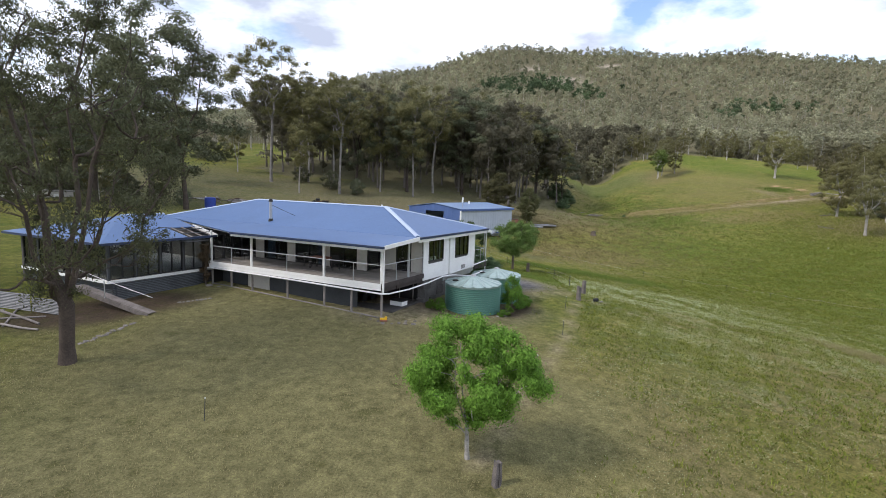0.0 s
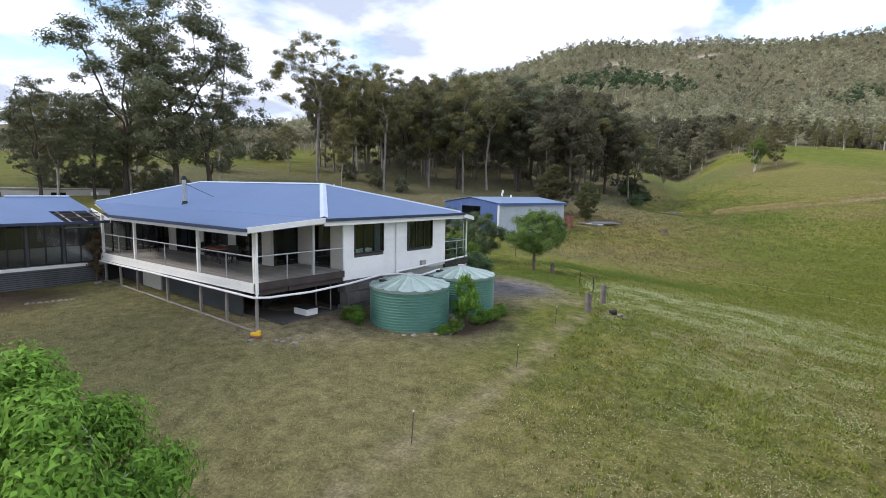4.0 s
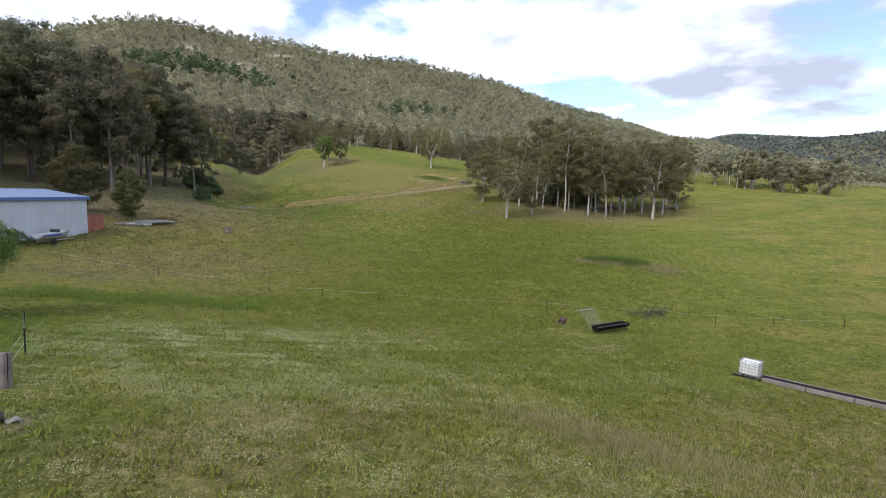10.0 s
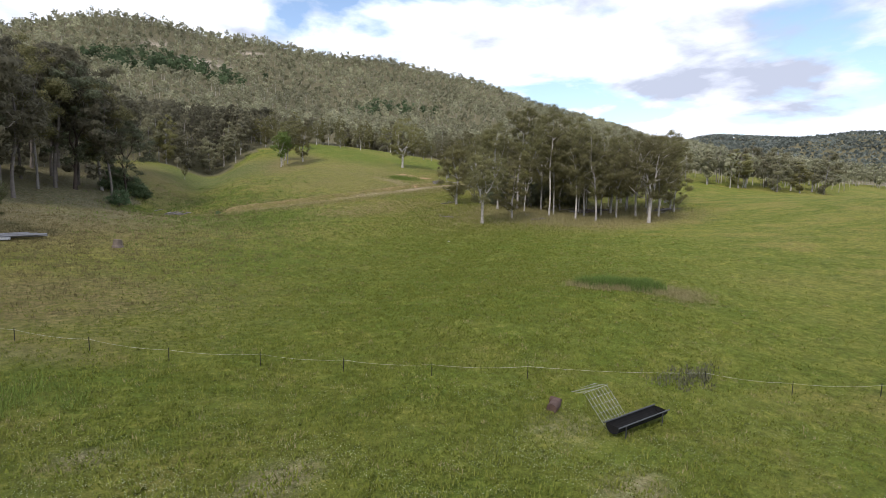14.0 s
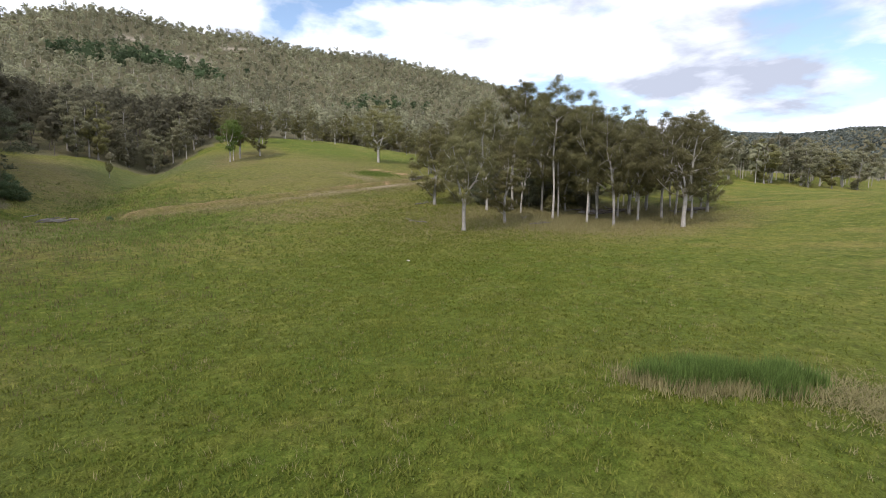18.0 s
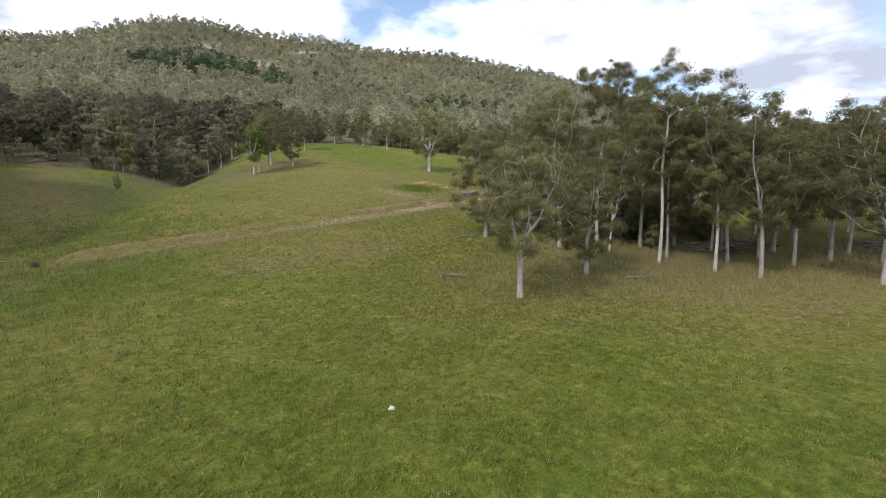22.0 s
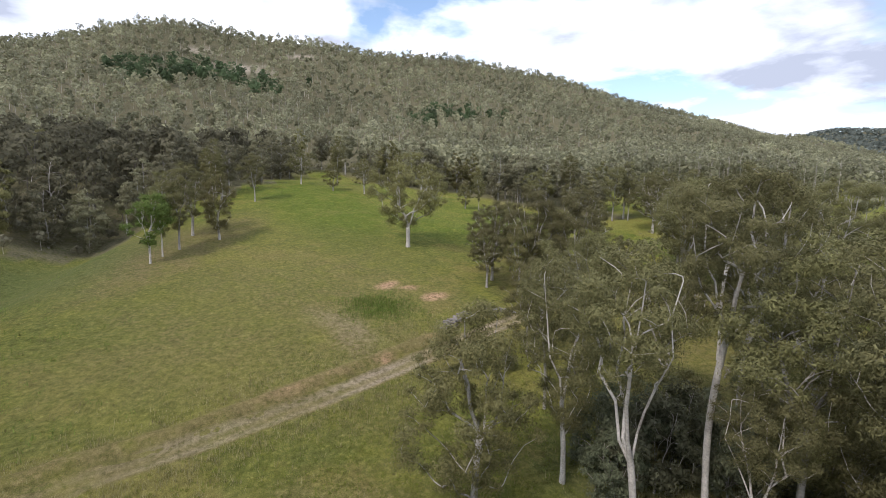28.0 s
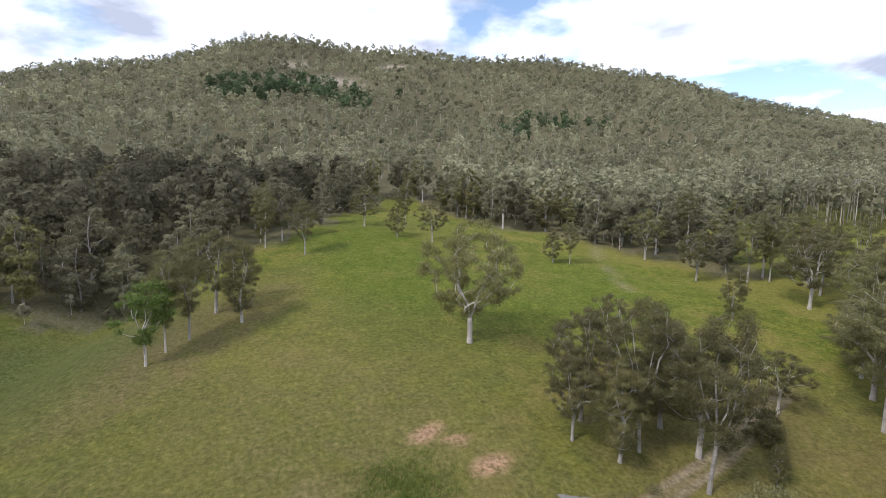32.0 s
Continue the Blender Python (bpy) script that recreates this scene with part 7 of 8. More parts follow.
boat = thing("boat", "blue and white aluminium runabout on trailer", "boat")
bm = bmesh.new()
secs = [(0.0, 0.75, 0.35, 1.0), (1.2, 0.85, 0.25, 1.05), (2.4, 0.8, 0.25, 1.1), (3.5, 0.5, 0.4, 1.2), (4.3, 0.06, 0.85, 1.35)]
prev = None
for x, w, keel, top in secs:
    ring = [bm.verts.new(bp_((9.2 + x, -1.6 + q * w, zz))) for q, zz in ((-1, top), (-0.85, (top + keel) / 2), (0, keel), (0.85, (top + keel) / 2), (1, top), (0.85, top - 0.08), (0, keel + 0.2), (-0.85, top - 0.08))]
    if prev:
        for i in range(8):
            bm.faces.new((prev[i], ring[i], ring[(i + 1) % 8], prev[(i + 1) % 8]))
    else:
        bm.faces.new(ring)
    prev = ring
bm.faces.new(prev[::-1])
bmesh.ops.recalc_face_normals(bm, faces=bm.faces)
part("hull", bm, M_STEEL, boat)
bbox("windscreen", 11.6, 11.65, -2.2, -1.0, 1.1, 1.45, M_GREYCLAD, boat)
bbox("stripe", 9.3, 11.6, -2.47, -2.44, 0.85, 0.98, M_BLUE, boat, "blue stripe")
for y in (-2.4, -0.8):
    bm = bmesh.new()
    tube(bm, [bp_((10.6, y - 0.07, 0.22)), bp_((10.6, y + 0.07, 0.22))], 0.28, 14)
    part("wheel", bm, M_BLACK, boat)
bbox("trailer_frame", 9.2, 14.2, -1.66, -1.54, 0.2, 0.3, M_STEEL, boat)

plant(shrub, *(sp((5.6, -0.9, 0)).xy), 0.5, 1.0, name="garden_shrub", label="green shrub against the shed wall", category="shrub")

pile = thing("pipe_pile", "pile of grey pipes and sheet iron on grass", "scrap pile")
for k in range(9):
    a = on_ground(-1.2 + 0.25 * k, 86.3 + 0.3 * (k % 4))
    bm = bmesh.new()
    tube(bm, [a + Vector((0, 0, 0.12 + 0.14 * (k % 3))), a + Vector((4.2 - 0.3 * (k % 3), 1.2, 0.15 + 0.14 * (k % 3)))], 0.09 + 0.02 * (k % 2), 8)
    part("pipe", bm, M_IRON, pile)
for k in range(4):
    a = on_ground(-2.2 + k * 1.0, 85.6 + 0.5 * (k % 2))
    bm = bmesh.new()
    add_box(bm, -0.7, 0.7, -0.4, 0.4, 0.05, 0.3, lambda c: a + c, 0.04)
    part("sheet_stack", bm, M_STEEL if k % 2 else M_IRON, pile)
stump = thing("tree_stump", "dark weathered tree stump on slope", "stump")
bm = bmesh.new()
g = on_ground(11.2, 84.2)
tube(bm, [g - Vector((0, 0, 0.2)), g + Vector((0, 0, 0.25)), g + Vector((0.05, 0, 0.85))], [0.75, 0.5, 0.42], 12)
part("trunk", bm, M_BARK_DARK, stump)


def log(a, b, r, mat=None, name="log", label="weathered fallen log", group="", parent=None):
    bm = bmesh.new()
    a, b = Vector(a), Vector(b)
    n = 5
    pts = [a.lerp(b, k / n) + Vector((0.12 * r * math.sin(k * 2.1 + a.x), 0.3 * r * math.cos(k * 1.7 + a.y), 0.3 * r * math.sin(k + a.x))) for k in range(n + 1)]
    tube(bm, pts, [r * (1.1 - 0.25 * k / n) for k in range(n + 1)], 8)
    ob = part(name, bm, mat or M_OLDWOOD, parent)
    return ob if parent else tagged(ob, label, "log", group)


# rubbish and timber along the fence behind the house
rr = random.Random(3)
heap = thing("timber_heap", "long heap of grey timber and scrap on the slope", "scrap heap")
for k in range(70):
    f = k / 70
    x, y = -64 + 30 * f + rr.uniform(-1, 1), 74 + 9 * f + rr.uniform(-1.5, 1.5)
    g = on_ground(x, y)
    t = rr.random() * 3.14
    d = Vector((math.cos(t), math.sin(t), 0)) * rr.uniform(0.8, 2.2)
    log(g - d + Vector((0, 0, rr.uniform(0.1, 0.5))), g + d + Vector((0, 0, rr.uniform(0.1, 0.6))), rr.uniform(0.06, 0.16), rr.choice([M_OLDWOOD, M_OLDWOOD, M_RUST, M_STEEL]), "plank", parent=heap)
drum = thing("blue_tank", "dark blue plastic tank on the slope", "tank")
bm = bmesh.new()
g = on_ground(-57.5, 66.0)
tube(bm, [g, g + Vector((0, 0, 1.9)), g + Vector((0, 0, 2.05))], [0.9, 0.9, 0.5], 14)
part("body", bm, M_BLUE, drum)
out = thing("outbuilding", "low pale flat-roofed outbuilding behind the house", "building")
OB, OD, OV = Vector((-79.7, 63.5, 0)), Vector((-0.67, -0.74, 0)), Vector((-0.74, 0.67, 0))


def obox(name, a0, a1, b0, b1, z0, z1, mat, parent, label="", bevel=0.0):
    bm = bmesh.new()
    add_box(bm, a0, a1, b0, b1, z0, z1, lambda c: OB + OD * c.x + OV * c.y + Vector((0, 0, c.z)), bevel)
    bmesh.ops.recalc_face_normals(bm, faces=bm.faces)
    return part(name, bm, mat, parent, label)


obox("wall", 0.0, 22.0, 0.0, 6.0, 3.6, 6.55, M_CREAM, out, "pale rendered wall")
obox("roof", -0.25, 22.2, -0.3, 6.2, 6.55, 6.75, M_CONCRETE, out, "flat grey roof edge", 0.03)
for a in (6.0, 14.0):
    w_ = obox("window", a, a + 1.9, -0.05, 0.0, 4.9, 6.1, M_BLACKFRAME, out)
    for k in range(2):
        obox("pane", a + 0.1 + 0.87 * k, a + 0.9 + 0.87 * k, -0.065, -0.052, 5.0, 6.0, M_GLASS, w_)
obox("vent", 1.6, 2.7, -0.12, 0.0, 5.5, 6.2, M_WHITE, out, "white vent box", 0.03)
pole_ = thing("power_pole", "grey timber power pole with crossarm", "pole")
g = on_ground(-90.0, 61.6)
bm = bmesh.new()
tube(bm, [g - Vector((0, 0, 0.4)), Vector((g.x, g.y, 13.8))], [0.17, 0.12], 10)
part("shaft", bm, M_OLDWOOD, pole_)
bm = bmesh.new()
tube(bm, [Vector((g.x - 0.8, g.y - 0.9, 12.3)), Vector((g.x + 0.8, g.y + 0.9, 12.3))], 0.07, 4)
part("crossarm", bm, M_OLDWOOD, pole_)
for q in (-0.9, 0.0, 0.9):
    bm = bmesh.new()
    tube(bm, [Vector((g.x + 0.8 * q, g.y + 0.9 * q, 12.35)), Vector((g.x + 0.8 * q, g.y + 0.9 * q, 12.6))], [0.05, 0.07], 8)
    part("insulator", bm, M_WHITE, pole_)
for x, y, s, t in ((-38.5, 83, 1.0, 0.3), (-44, 84.5, 1.0, 1.0)):
    g = on_ground(x, y)
    mc = thing("old_machine", "rusty dark farm machine standing on the slope", "machine", "old machines")
    for nm, a, mat in (("body", (-1.3, 1.1, -0.4, 0.4, 0.45, 0.75), M_RUST), ("cab", (-0.9, -0.2, -0.4, 0.4, 0.75, 1.25), M_BLACK), ("boom", (0.3, 1.9, -0.08, 0.08, 0.75, 0.9), M_RUST)):
        bm = bmesh.new()
        add_box(bm, *a, lambda c: g + c, 0.08)
        part(nm, bm, mat, mc)
    for wx in (-1.0, 1.0):
        for wy in (-0.8, 0.8):
            bm = bmesh.new()
            tube(bm, [g + Vector((wx, wy - 0.12, 0.45)), g + Vector((wx, wy + 0.12, 0.45))], 0.45, 14)
            part("wheel", bm, M_BLACK, mc)


# ---------------- paddock: posts, fence, feeders ----------------
def gate_post(x, y, h, r, label, mat=M_POST, lean=0.0, turn=0.5):
    """A hewn post, weathered and split down the middle, with a ragged top."""
    post = thing("gate_post", label, "post", "old timber posts")
    g = on_ground(x, y)
    c, s = math.cos(turn), math.sin(turn)
    rng = random.Random(int(x * 100))
    for side in (-1, 1):
        bm = bmesh.new()
        rings = []
        top_cut = rng.uniform(-0.06, 0.02)
        for k in range(7):
            f = k / 6
            z = -0.3 + (h + 0.3 + top_cut) * f
            gap = 0.006 + 0.012 * f
            w = r * (1.05 - 0.10 * f) + rng.uniform(-0.012, 0.012)
            corner = [(gap, -w), (w * 0.8, -w * 0.95), (w, -w * 0.5), (w * 0.97, w * 0.5), (w * 0.75, w * 0.93), (gap, w)]
            rings.append([bm.verts.new(g + Vector((side * a * c - b_ * s + lean * f, side * a * s + b_ * c, z + (rng.uniform(-0.02, 0.03) if k == 6 else 0)))) for a, b_ in corner])
        for lo, hi in zip(rings, rings[1:]):
            for k in range(6):
                bm.faces.new((lo[k], lo[(k + 1) % 6], hi[(k + 1) % 6], hi[k]))
        bm.faces.new(rings[-1])
        bmesh.ops.recalc_face_normals(bm, faces=bm.faces)
        part("split_half", bm, mat, post)
    return post


gate_post(-4.68, 19.7, 1.04, 0.15, "brown split timber gate post", M_POST)
gate_post(-3.68, 22.8, 1.14, 0.14, "silver-grey weathered timber gate post", M_POST, 0.06)
gate_post(-6.75, 36.3, 1.0, 0.15, "dark timber post beside the yard tree", M_BARK_DARK)
gate_post(-12.05, -5.2, 0.75, 0.12, "short weathered timber post on lawn", M_POST, 0.04)
bucket = thing("bucket", "black bucket lying with pale rags on bare earth", "bucket")
g = on_ground(-3.35, 19.75)
bm = bmesh.new()
tube(bm, [g + Vector((-0.2, 0, 0.14)), g + Vector((0.16, 0.05, 0.15))], [0.13, 0.17], 14)
part("body", bm, M_BLACK, bucket)
bm = bmesh.new()
bmesh.ops.create_icosphere(bm, subdivisions=2, radius=0.2)
for v in bm.verts:
    v.co = g + Vector((0.36 + v.co.x * 0.9, -0.05 + v.co.y * 0.7, 0.05 + v.co.z * 0.35)) + Vector((0, 0, 0.04 * math.sin(v.co.x * 20)))
part("rag", bm, M_CONCRETE, bucket, "pale rag")


def picket(x, y, h=0.95, r=0.022, lean=0.0, parent=None, mat=None):
    bm = bmesh.new()
    g = on_ground(x, y)
    for k in range(3):
        a = k * math.tau / 3
        d = Vector((math.cos(a), math.sin(a), 0)) * r * 1.6
        tube(bm, [g - Vector((0, 0, 0.2)) + d * 0.5, g + Vector((lean, lean, h)) + d * 0.5], r * 0.7, 4)
    return part("picket", bm, mat or M_BLACK, parent)


for x, y in ((-9.9, 3.15), (-7.72, 9.1), (-6.4, 15.7), (-22.0, -2.9)):
    s = thing("garden_stake", "thin steel stake with insulator standing in grass", "stake", "garden stakes")
    picket(x, y, 0.85, 0.010, 0.04, s, M_GREYCLAD)
    bm = bmesh.new()
    g = on_ground(x, y)
    add_box(bm, -0.018, 0.018, -0.018, 0.018, 0.80, 0.85, lambda c: g + Vector((0.04, 0.04, 0)) + c)
    part("insulator", bm, M_WIRE, s)

FENCE = [(-14.5, 70.5), (-10.5, 67.5), (-6.6, 63.9), (-3.8, 61.2), (1.4, 56.2), (6.1, 51.9), (9.7, 48.6), (13.3, 45.0), (17.4, 42.5), (21.0, 39.8), (24.9, 37.3), (29.5, 35.0), (38.2, 30.3), (41.3, 27.3), (45.4, 24.8), (50.0, 21.6), (55.0, 18.2), (60, 15)]
fence = thing("fence", "light electric fence of dark pickets and pale tape", "fence")
for x, y in FENCE:
    picket(x, y, 0.78, 0.015, 0.0, fence)
for (ax, ay), (bx, by) in zip(FENCE, FENCE[1:]):
    a, b = on_ground(ax, ay), on_ground(bx, by)
    for h, m_, r in ((0.66, M_WIRE, 0.0042),):
        bm = bmesh.new()
        tube(bm, [a.lerp(b, k / 6) + Vector((0, 0, h - 0.5 * (k / 6) * (1 - k / 6))) for k in range(7)], r, 4)
        part("tape", bm, m_, fence)
lane = thing("fence", "old wire fence from the yard to the gate posts", "fence")
LANE = [(-4.68, 19.7), (-3.68, 22.8), (-3.9, 27.5), (-4.6, 32.0), (-6.75, 36.3), (-8.6, 42.0), (-11.0, 50.0), (-12.5, 58.0), (-14.5, 70.5)]
for x, y in LANE[2:4] + LANE[5:8]:
    picket(x, y, 1.0, 0.022, 0.0, lane)
for (ax, ay), (bx, by) in zip(LANE[1:], LANE[2:]):
    a, b = on_ground(ax, ay), on_ground(bx, by)
    for h in (0.9, 0.5):
        bm = bmesh.new()
        tube(bm, [a + Vector((0, 0, h)), b + Vector((0, 0, h))], 0.005, 4)
        part("wire", bm, M_STEEL, lane)

# water cube on its pallet at the head of a long feed trough
TD = Vector((0.235, -0.972, 0))
TN = Vector((0.972, 0.235, 0))
T0 = on_ground(29.3, 17.9)


def tp(c):
    p = T0 + TD * c[1] + TN * c[0]
    return Vector((p.x, p.y, height(p.x, p.y) + c[2]))


def tbox(name, x0, x1, y0, y1, z0, z1, mat, parent, label="", bevel=0.0, flat=True):
    bm = bmesh.new()
    add_box(bm, x0, x1, y0, y1, z0, z1, (lambda c: T0 + TD * c.y + TN * c.x + Vector((0, 0, c.z))) if flat else (lambda c: tp(c)), bevel)
    bmesh.ops.recalc_face_normals(bm, faces=bm.faces)
    return part(name, bm, mat, parent, label)


cube = thing("water_cube", "white plastic water container in steel cage on pallet", "water container")
tbox("bottle", -0.46, 0.46, -0.56, 0.56, 0.24, 1.16, M_PVC, cube, "white plastic bottle", 0.07)
cage = new("cage")
cage.parent = cube
for k in range(6):
    x = -0.49 + 0.196 * k
    for y in (-0.59, 0.59):
        tbox("bar", x - 0.01, x + 0.01, y - 0.01, y + 0.01, 0.16, 1.18, M_STEEL, cage)
for k in range(7):
    y = -0.59 + 0.1967 * k
    for x in (-0.49, 0.49):
        tbox("bar", x - 0.01, x + 0.01, y - 0.01, y + 0.01, 0.16, 1.18, M_STEEL, cage)
for zz in (0.34, 0.55, 0.76, 0.97, 1.18):
    for y in (-0.6, 0.6):
        tbox("hoop", -0.5, 0.5, y - 0.011, y + 0.011, zz - 0.011, zz + 0.011, M_STEEL, cage)
    for x in (-0.5, 0.5):
        tbox("hoop", x - 0.011, x + 0.011, -0.6, 0.6, zz - 0.011, zz + 0.011, M_STEEL, cage)
for x in (-0.25, 0.25):
    tbox("top_bar", x - 0.015, x + 0.015, -0.6, 0.6, 1.18, 1.21, M_STEEL, cage)
pal = new("pallet")
pal.parent = cube
for y in (-0.52, -0.17, 0.17, 0.52):
    tbox("slat", -0.6, 0.6, y - 0.07, y + 0.07, 0.14, 0.18, M_STEEL, pal)
for x in (-0.5, 0.0, 0.5):
    tbox("runner", x - 0.05, x + 0.05, -0.6, 0.6, 0.0, 0.14, M_DARKWOOD, pal)
for x in (-0.62, 0.6):
    tbox("sled_rail", x - 0.08, x + 0.08, -0.9, 0.8, 0.0, 0.2, M_BLACK, pal)
cube.matrix_basis = Matrix.Translation(T0) @ Matrix.Scale(0.82, 4) @ Matrix.Translation(-T0)
feeder = thing("feed_trough", "long grey timber feed trough lined with black rubber", "trough")
for k in range(6):
    y0 = 0.7 + 2.0 * k
    for x in (-0.45, 0.37):
        tbox("side_board", x, x + 0.08, y0, y0 + 1.97, 0.0, 0.26 - 0.01 * (k % 2), M_OLDWOOD, feeder, bevel=0.015, flat=False)
    tbox("lining", -0.365, 0.365, y0, y0 + 2.0, 0.10, 0.225, M_RUBBER, feeder, "black rubber lining", flat=False)

# black trough with a wire basket leaning on it
tr_ = thing("cattle_trough", "black half-pipe cattle trough in steel frame", "trough")
A, B = on_ground(28.35, 28.45), on_ground(31.95, 28.7)
A.z, B.z = A.z + 0.18, B.z + 0.24
ax = (B - A).normalized()
sd = Vector((-ax.y, ax.x, 0))
bm = bmesh.new()
n = 10
rings = []
for p, e in ((A, 1), (B, 1)):
    outer = [bm.verts.new(p + sd * 0.34 * math.cos(math.pi * (1 + k / n)) + Vector((0, 0, 0.36 + 0.36 * math.sin(math.pi * (1 + k / n))))) for k in range(n + 1)]
    inner = [bm.verts.new(p + sd * 0.31 * math.cos(math.pi * (1 + k / n)) + Vector((0, 0, 0.36 + 0.32 * math.sin(math.pi * (1 + k / n))))) for k in range(n + 1)]
    rings.append((outer, inner))
for k in range(n):
    bm.faces.new((rings[0][0][k], rings[0][0][k + 1], rings[1][0][k + 1], rings[1][0][k]))
    bm.faces.new((rings[0][1][k], rings[1][1][k], rings[1][1][k + 1], rings[0][1][k + 1]))
for s in (0, n):
    bm.faces.new((rings[0][0][s], rings[1][0][s], rings[1][1][s], rings[0][1][s]))
for o, i in rings:
    bm.faces.new(o)
bmesh.ops.recalc_face_normals(bm, faces=bm.faces)
part("basin", bm, M_RUBBER, tr_)
for s in (-1, 1):
    bm = bmesh.new()
    tube(bm, [A + sd * 0.36 * s + Vector((0, 0, 0.38)) - ax * 0.1, B + sd * 0.36 * s + Vector((0, 0, 0.38)) + ax * 0.1], 0.028, 6)
    part("rim", bm, M_GREYCLAD, tr_)
    for f in (0.12, 0.88):
        c = A.lerp(B, f) + sd * 0.36 * s
        bm = bmesh.new()
        tube(bm, [c + Vector((0, 0, 0.36)), Vector((c.x, c.y, height(c.x, c.y) - 0.05))], 0.022, 6)
        part("leg", bm, M_GREYCLAD, tr_)
bas = thing("wire_basket", "bent pale wire cage leaning beside black trough", "wire cage")
O = on_ground(28.9, 29.2)
bu, bv = Vector((0.95, 0.1, 0)), Vector((-0.4, 0.6, 1.0))
for k in range(8):
    bm = bmesh.new()
    tube(bm, [O + bu * (k * 0.25), O + bu * (k * 0.25) + bv * 1.4, O + bu * (k * 0.25) + bv * 1.4 + Vector((0.15, 0.9, -0.25))], 0.008, 4)
    part("wire", bm, M_STEEL, bas)
for k in range(6):
    bm = bmesh.new()
    tube(bm, [O + bv * (k * 0.28) - bu * 0.05, O + bv * (k * 0.28) + bu * 1.8], 0.008, 4)
    part("wire", bm, M_STEEL, bas)
for x, y, r, t, lb in ((28.1, 31.6, 0.24, 0.5, "rusty brown drum lying in dry grass"), (28.7, 32.1, 0.17, 2.0, "rusty brown drum lying in dry grass")):
    bm = bmesh.new()
    g = on_ground(x, y) + Vector((0, 0, r * 0.8))
    d = Vector((math.cos(t), math.sin(t), 0.05)) * r * 1.5
    tube(bm, [g - d, g - d * 0.6, g, g + d * 0.6, g + d], [r, r * 1.05, r, r * 1.05, r], 16)
    tagged(part("rusty_drum", bm, M_RUST), lb, "drum", "rusty drums")
white_stone = stone(51.6, 77.0, 0.22, 99)
white_stone.data.materials.clear()
white_stone.data.materials.append(M_CREAM)
tagged(white_stone, "white stone lying in the open paddock", "stone", "paddock stone")

# ---------------- timber in the stand and by the road ----------------
stack_ = thing("log_stack", "stack of silver-grey split logs beside the track", "log stack")
for k in range(46):
    f = rr.random()
    c = Vector((85.6 + 4.6 * f, 137.6 + 3.2 * f, 0))
    c.z = height(c.x, c.y) + 0.12 + 0.16 * rr.randrange(4)
    t = radians(120 + rr.uniform(-22, 22))
    d = Vector((math.cos(t), math.sin(t), rr.uniform(-0.06, 0.06))) * rr.uniform(0.5, 0.85)
    log(c - d, c + d, rr.uniform(0.07, 0.14), parent=stack_)
sheet_ = thing("tarpaulin", "flat grey sheet lying beside the track", "sheet")
bm = bmesh.new()
bmesh.ops.create_grid(bm, x_segments=14, y_segments=8, size=1)
for v in bm.verts:
    x, y = 94.9 + v.co.x * 1.7 - v.co.y * 0.5, 141.6 - v.co.x * 0.5 + v.co.y * 0.9
    v.co = Vector((x, y, height(x, y) + 0.12 + 0.05 * math.sin(x * 5) * math.cos(y * 4)))
bmesh.ops.solidify(bm, geom=bm.faces[:], thickness=0.03)
part("sheet", bm, M_CONCRETE, sheet_)
heap2 = thing("branch_heap", "heap of grey fallen branches among the trees", "branch heap")
for k in range(60):
    x, y = 106.5 + rr.gauss(0, 2.6), 99.5 + rr.gauss(0, 1.2)
    g = on_ground(x, y)
    t = rr.random() * 6.3
    d = Vector((math.cos(t), math.sin(t), rr.uniform(-0.15, 0.25))) * rr.uniform(0.8, 2.4)
    log(g - d + Vector((0, 0, 0.5)), g + d + Vector((0, 0, 0.5)), rr.uniform(0.04, 0.13), rr.choice([M_OLDWOOD, M_BARK_DARK]), "branch", parent=heap2)
heap3 = thing("branch_heap", "low heap of bleached branches under gums", "branch heap")
for k in range(26):
    x, y = 124.5 + rr.gauss(0, 2.2), 92.5 + rr.gauss(0, 0.8)
    g = on_ground(x, y)
    t = rr.random() * 6.3
    d = Vector((math.cos(t), math.sin(t), rr.uniform(-0.1, 0.2))) * rr.uniform(0.8, 2.0)
    log(g - d + Vector((0, 0, 0.35)), g + d + Vector((0, 0, 0.35)), rr.uniform(0.04, 0.1), M_OLDWOOD, "branch", parent=heap3)


def dead_branch(x, y, size, turn):
    """A fallen dry limb with twigs."""
    g = on_ground(x, y)
    b = thing("fallen_branch", "bleached fallen branch with bare twigs in grass", "branch", "fallen branches")
    rng = random.Random(int(x * 10))
    d = Vector((math.cos(turn), math.sin(turn), 0.06))
    bm = bmesh.new()
    tube(bm, [g + d * (size * k / 5) + Vector((0, 0, 0.12 + 0.25 * math.sin(k * 1.3) ** 2 * size * 0.2)) for k in range(6)], [0.09 * (1 - 0.14 * k) for k in range(6)], 6)
    part("limb", bm, M_OLDWOOD, b)
    for k in range(9):
        s = g + d * size * (0.25 + 0.08 * k) + Vector((0, 0, 0.15))
        t = turn + rng.choice([-1, 1]) * rng.uniform(0.4, 1.1)
        e = s + Vector((math.cos(t), math.sin(t), rng.uniform(0.1, 0.6))) * size * rng.uniform(0.2, 0.45)
        bm = bmesh.new()
        tube(bm, [s, s.lerp(e, 0.5) + Vector((0, 0, 0.08)), e], [0.035, 0.022, 0.008], 5)
        part("twig", bm, M_OLDWOOD, b)


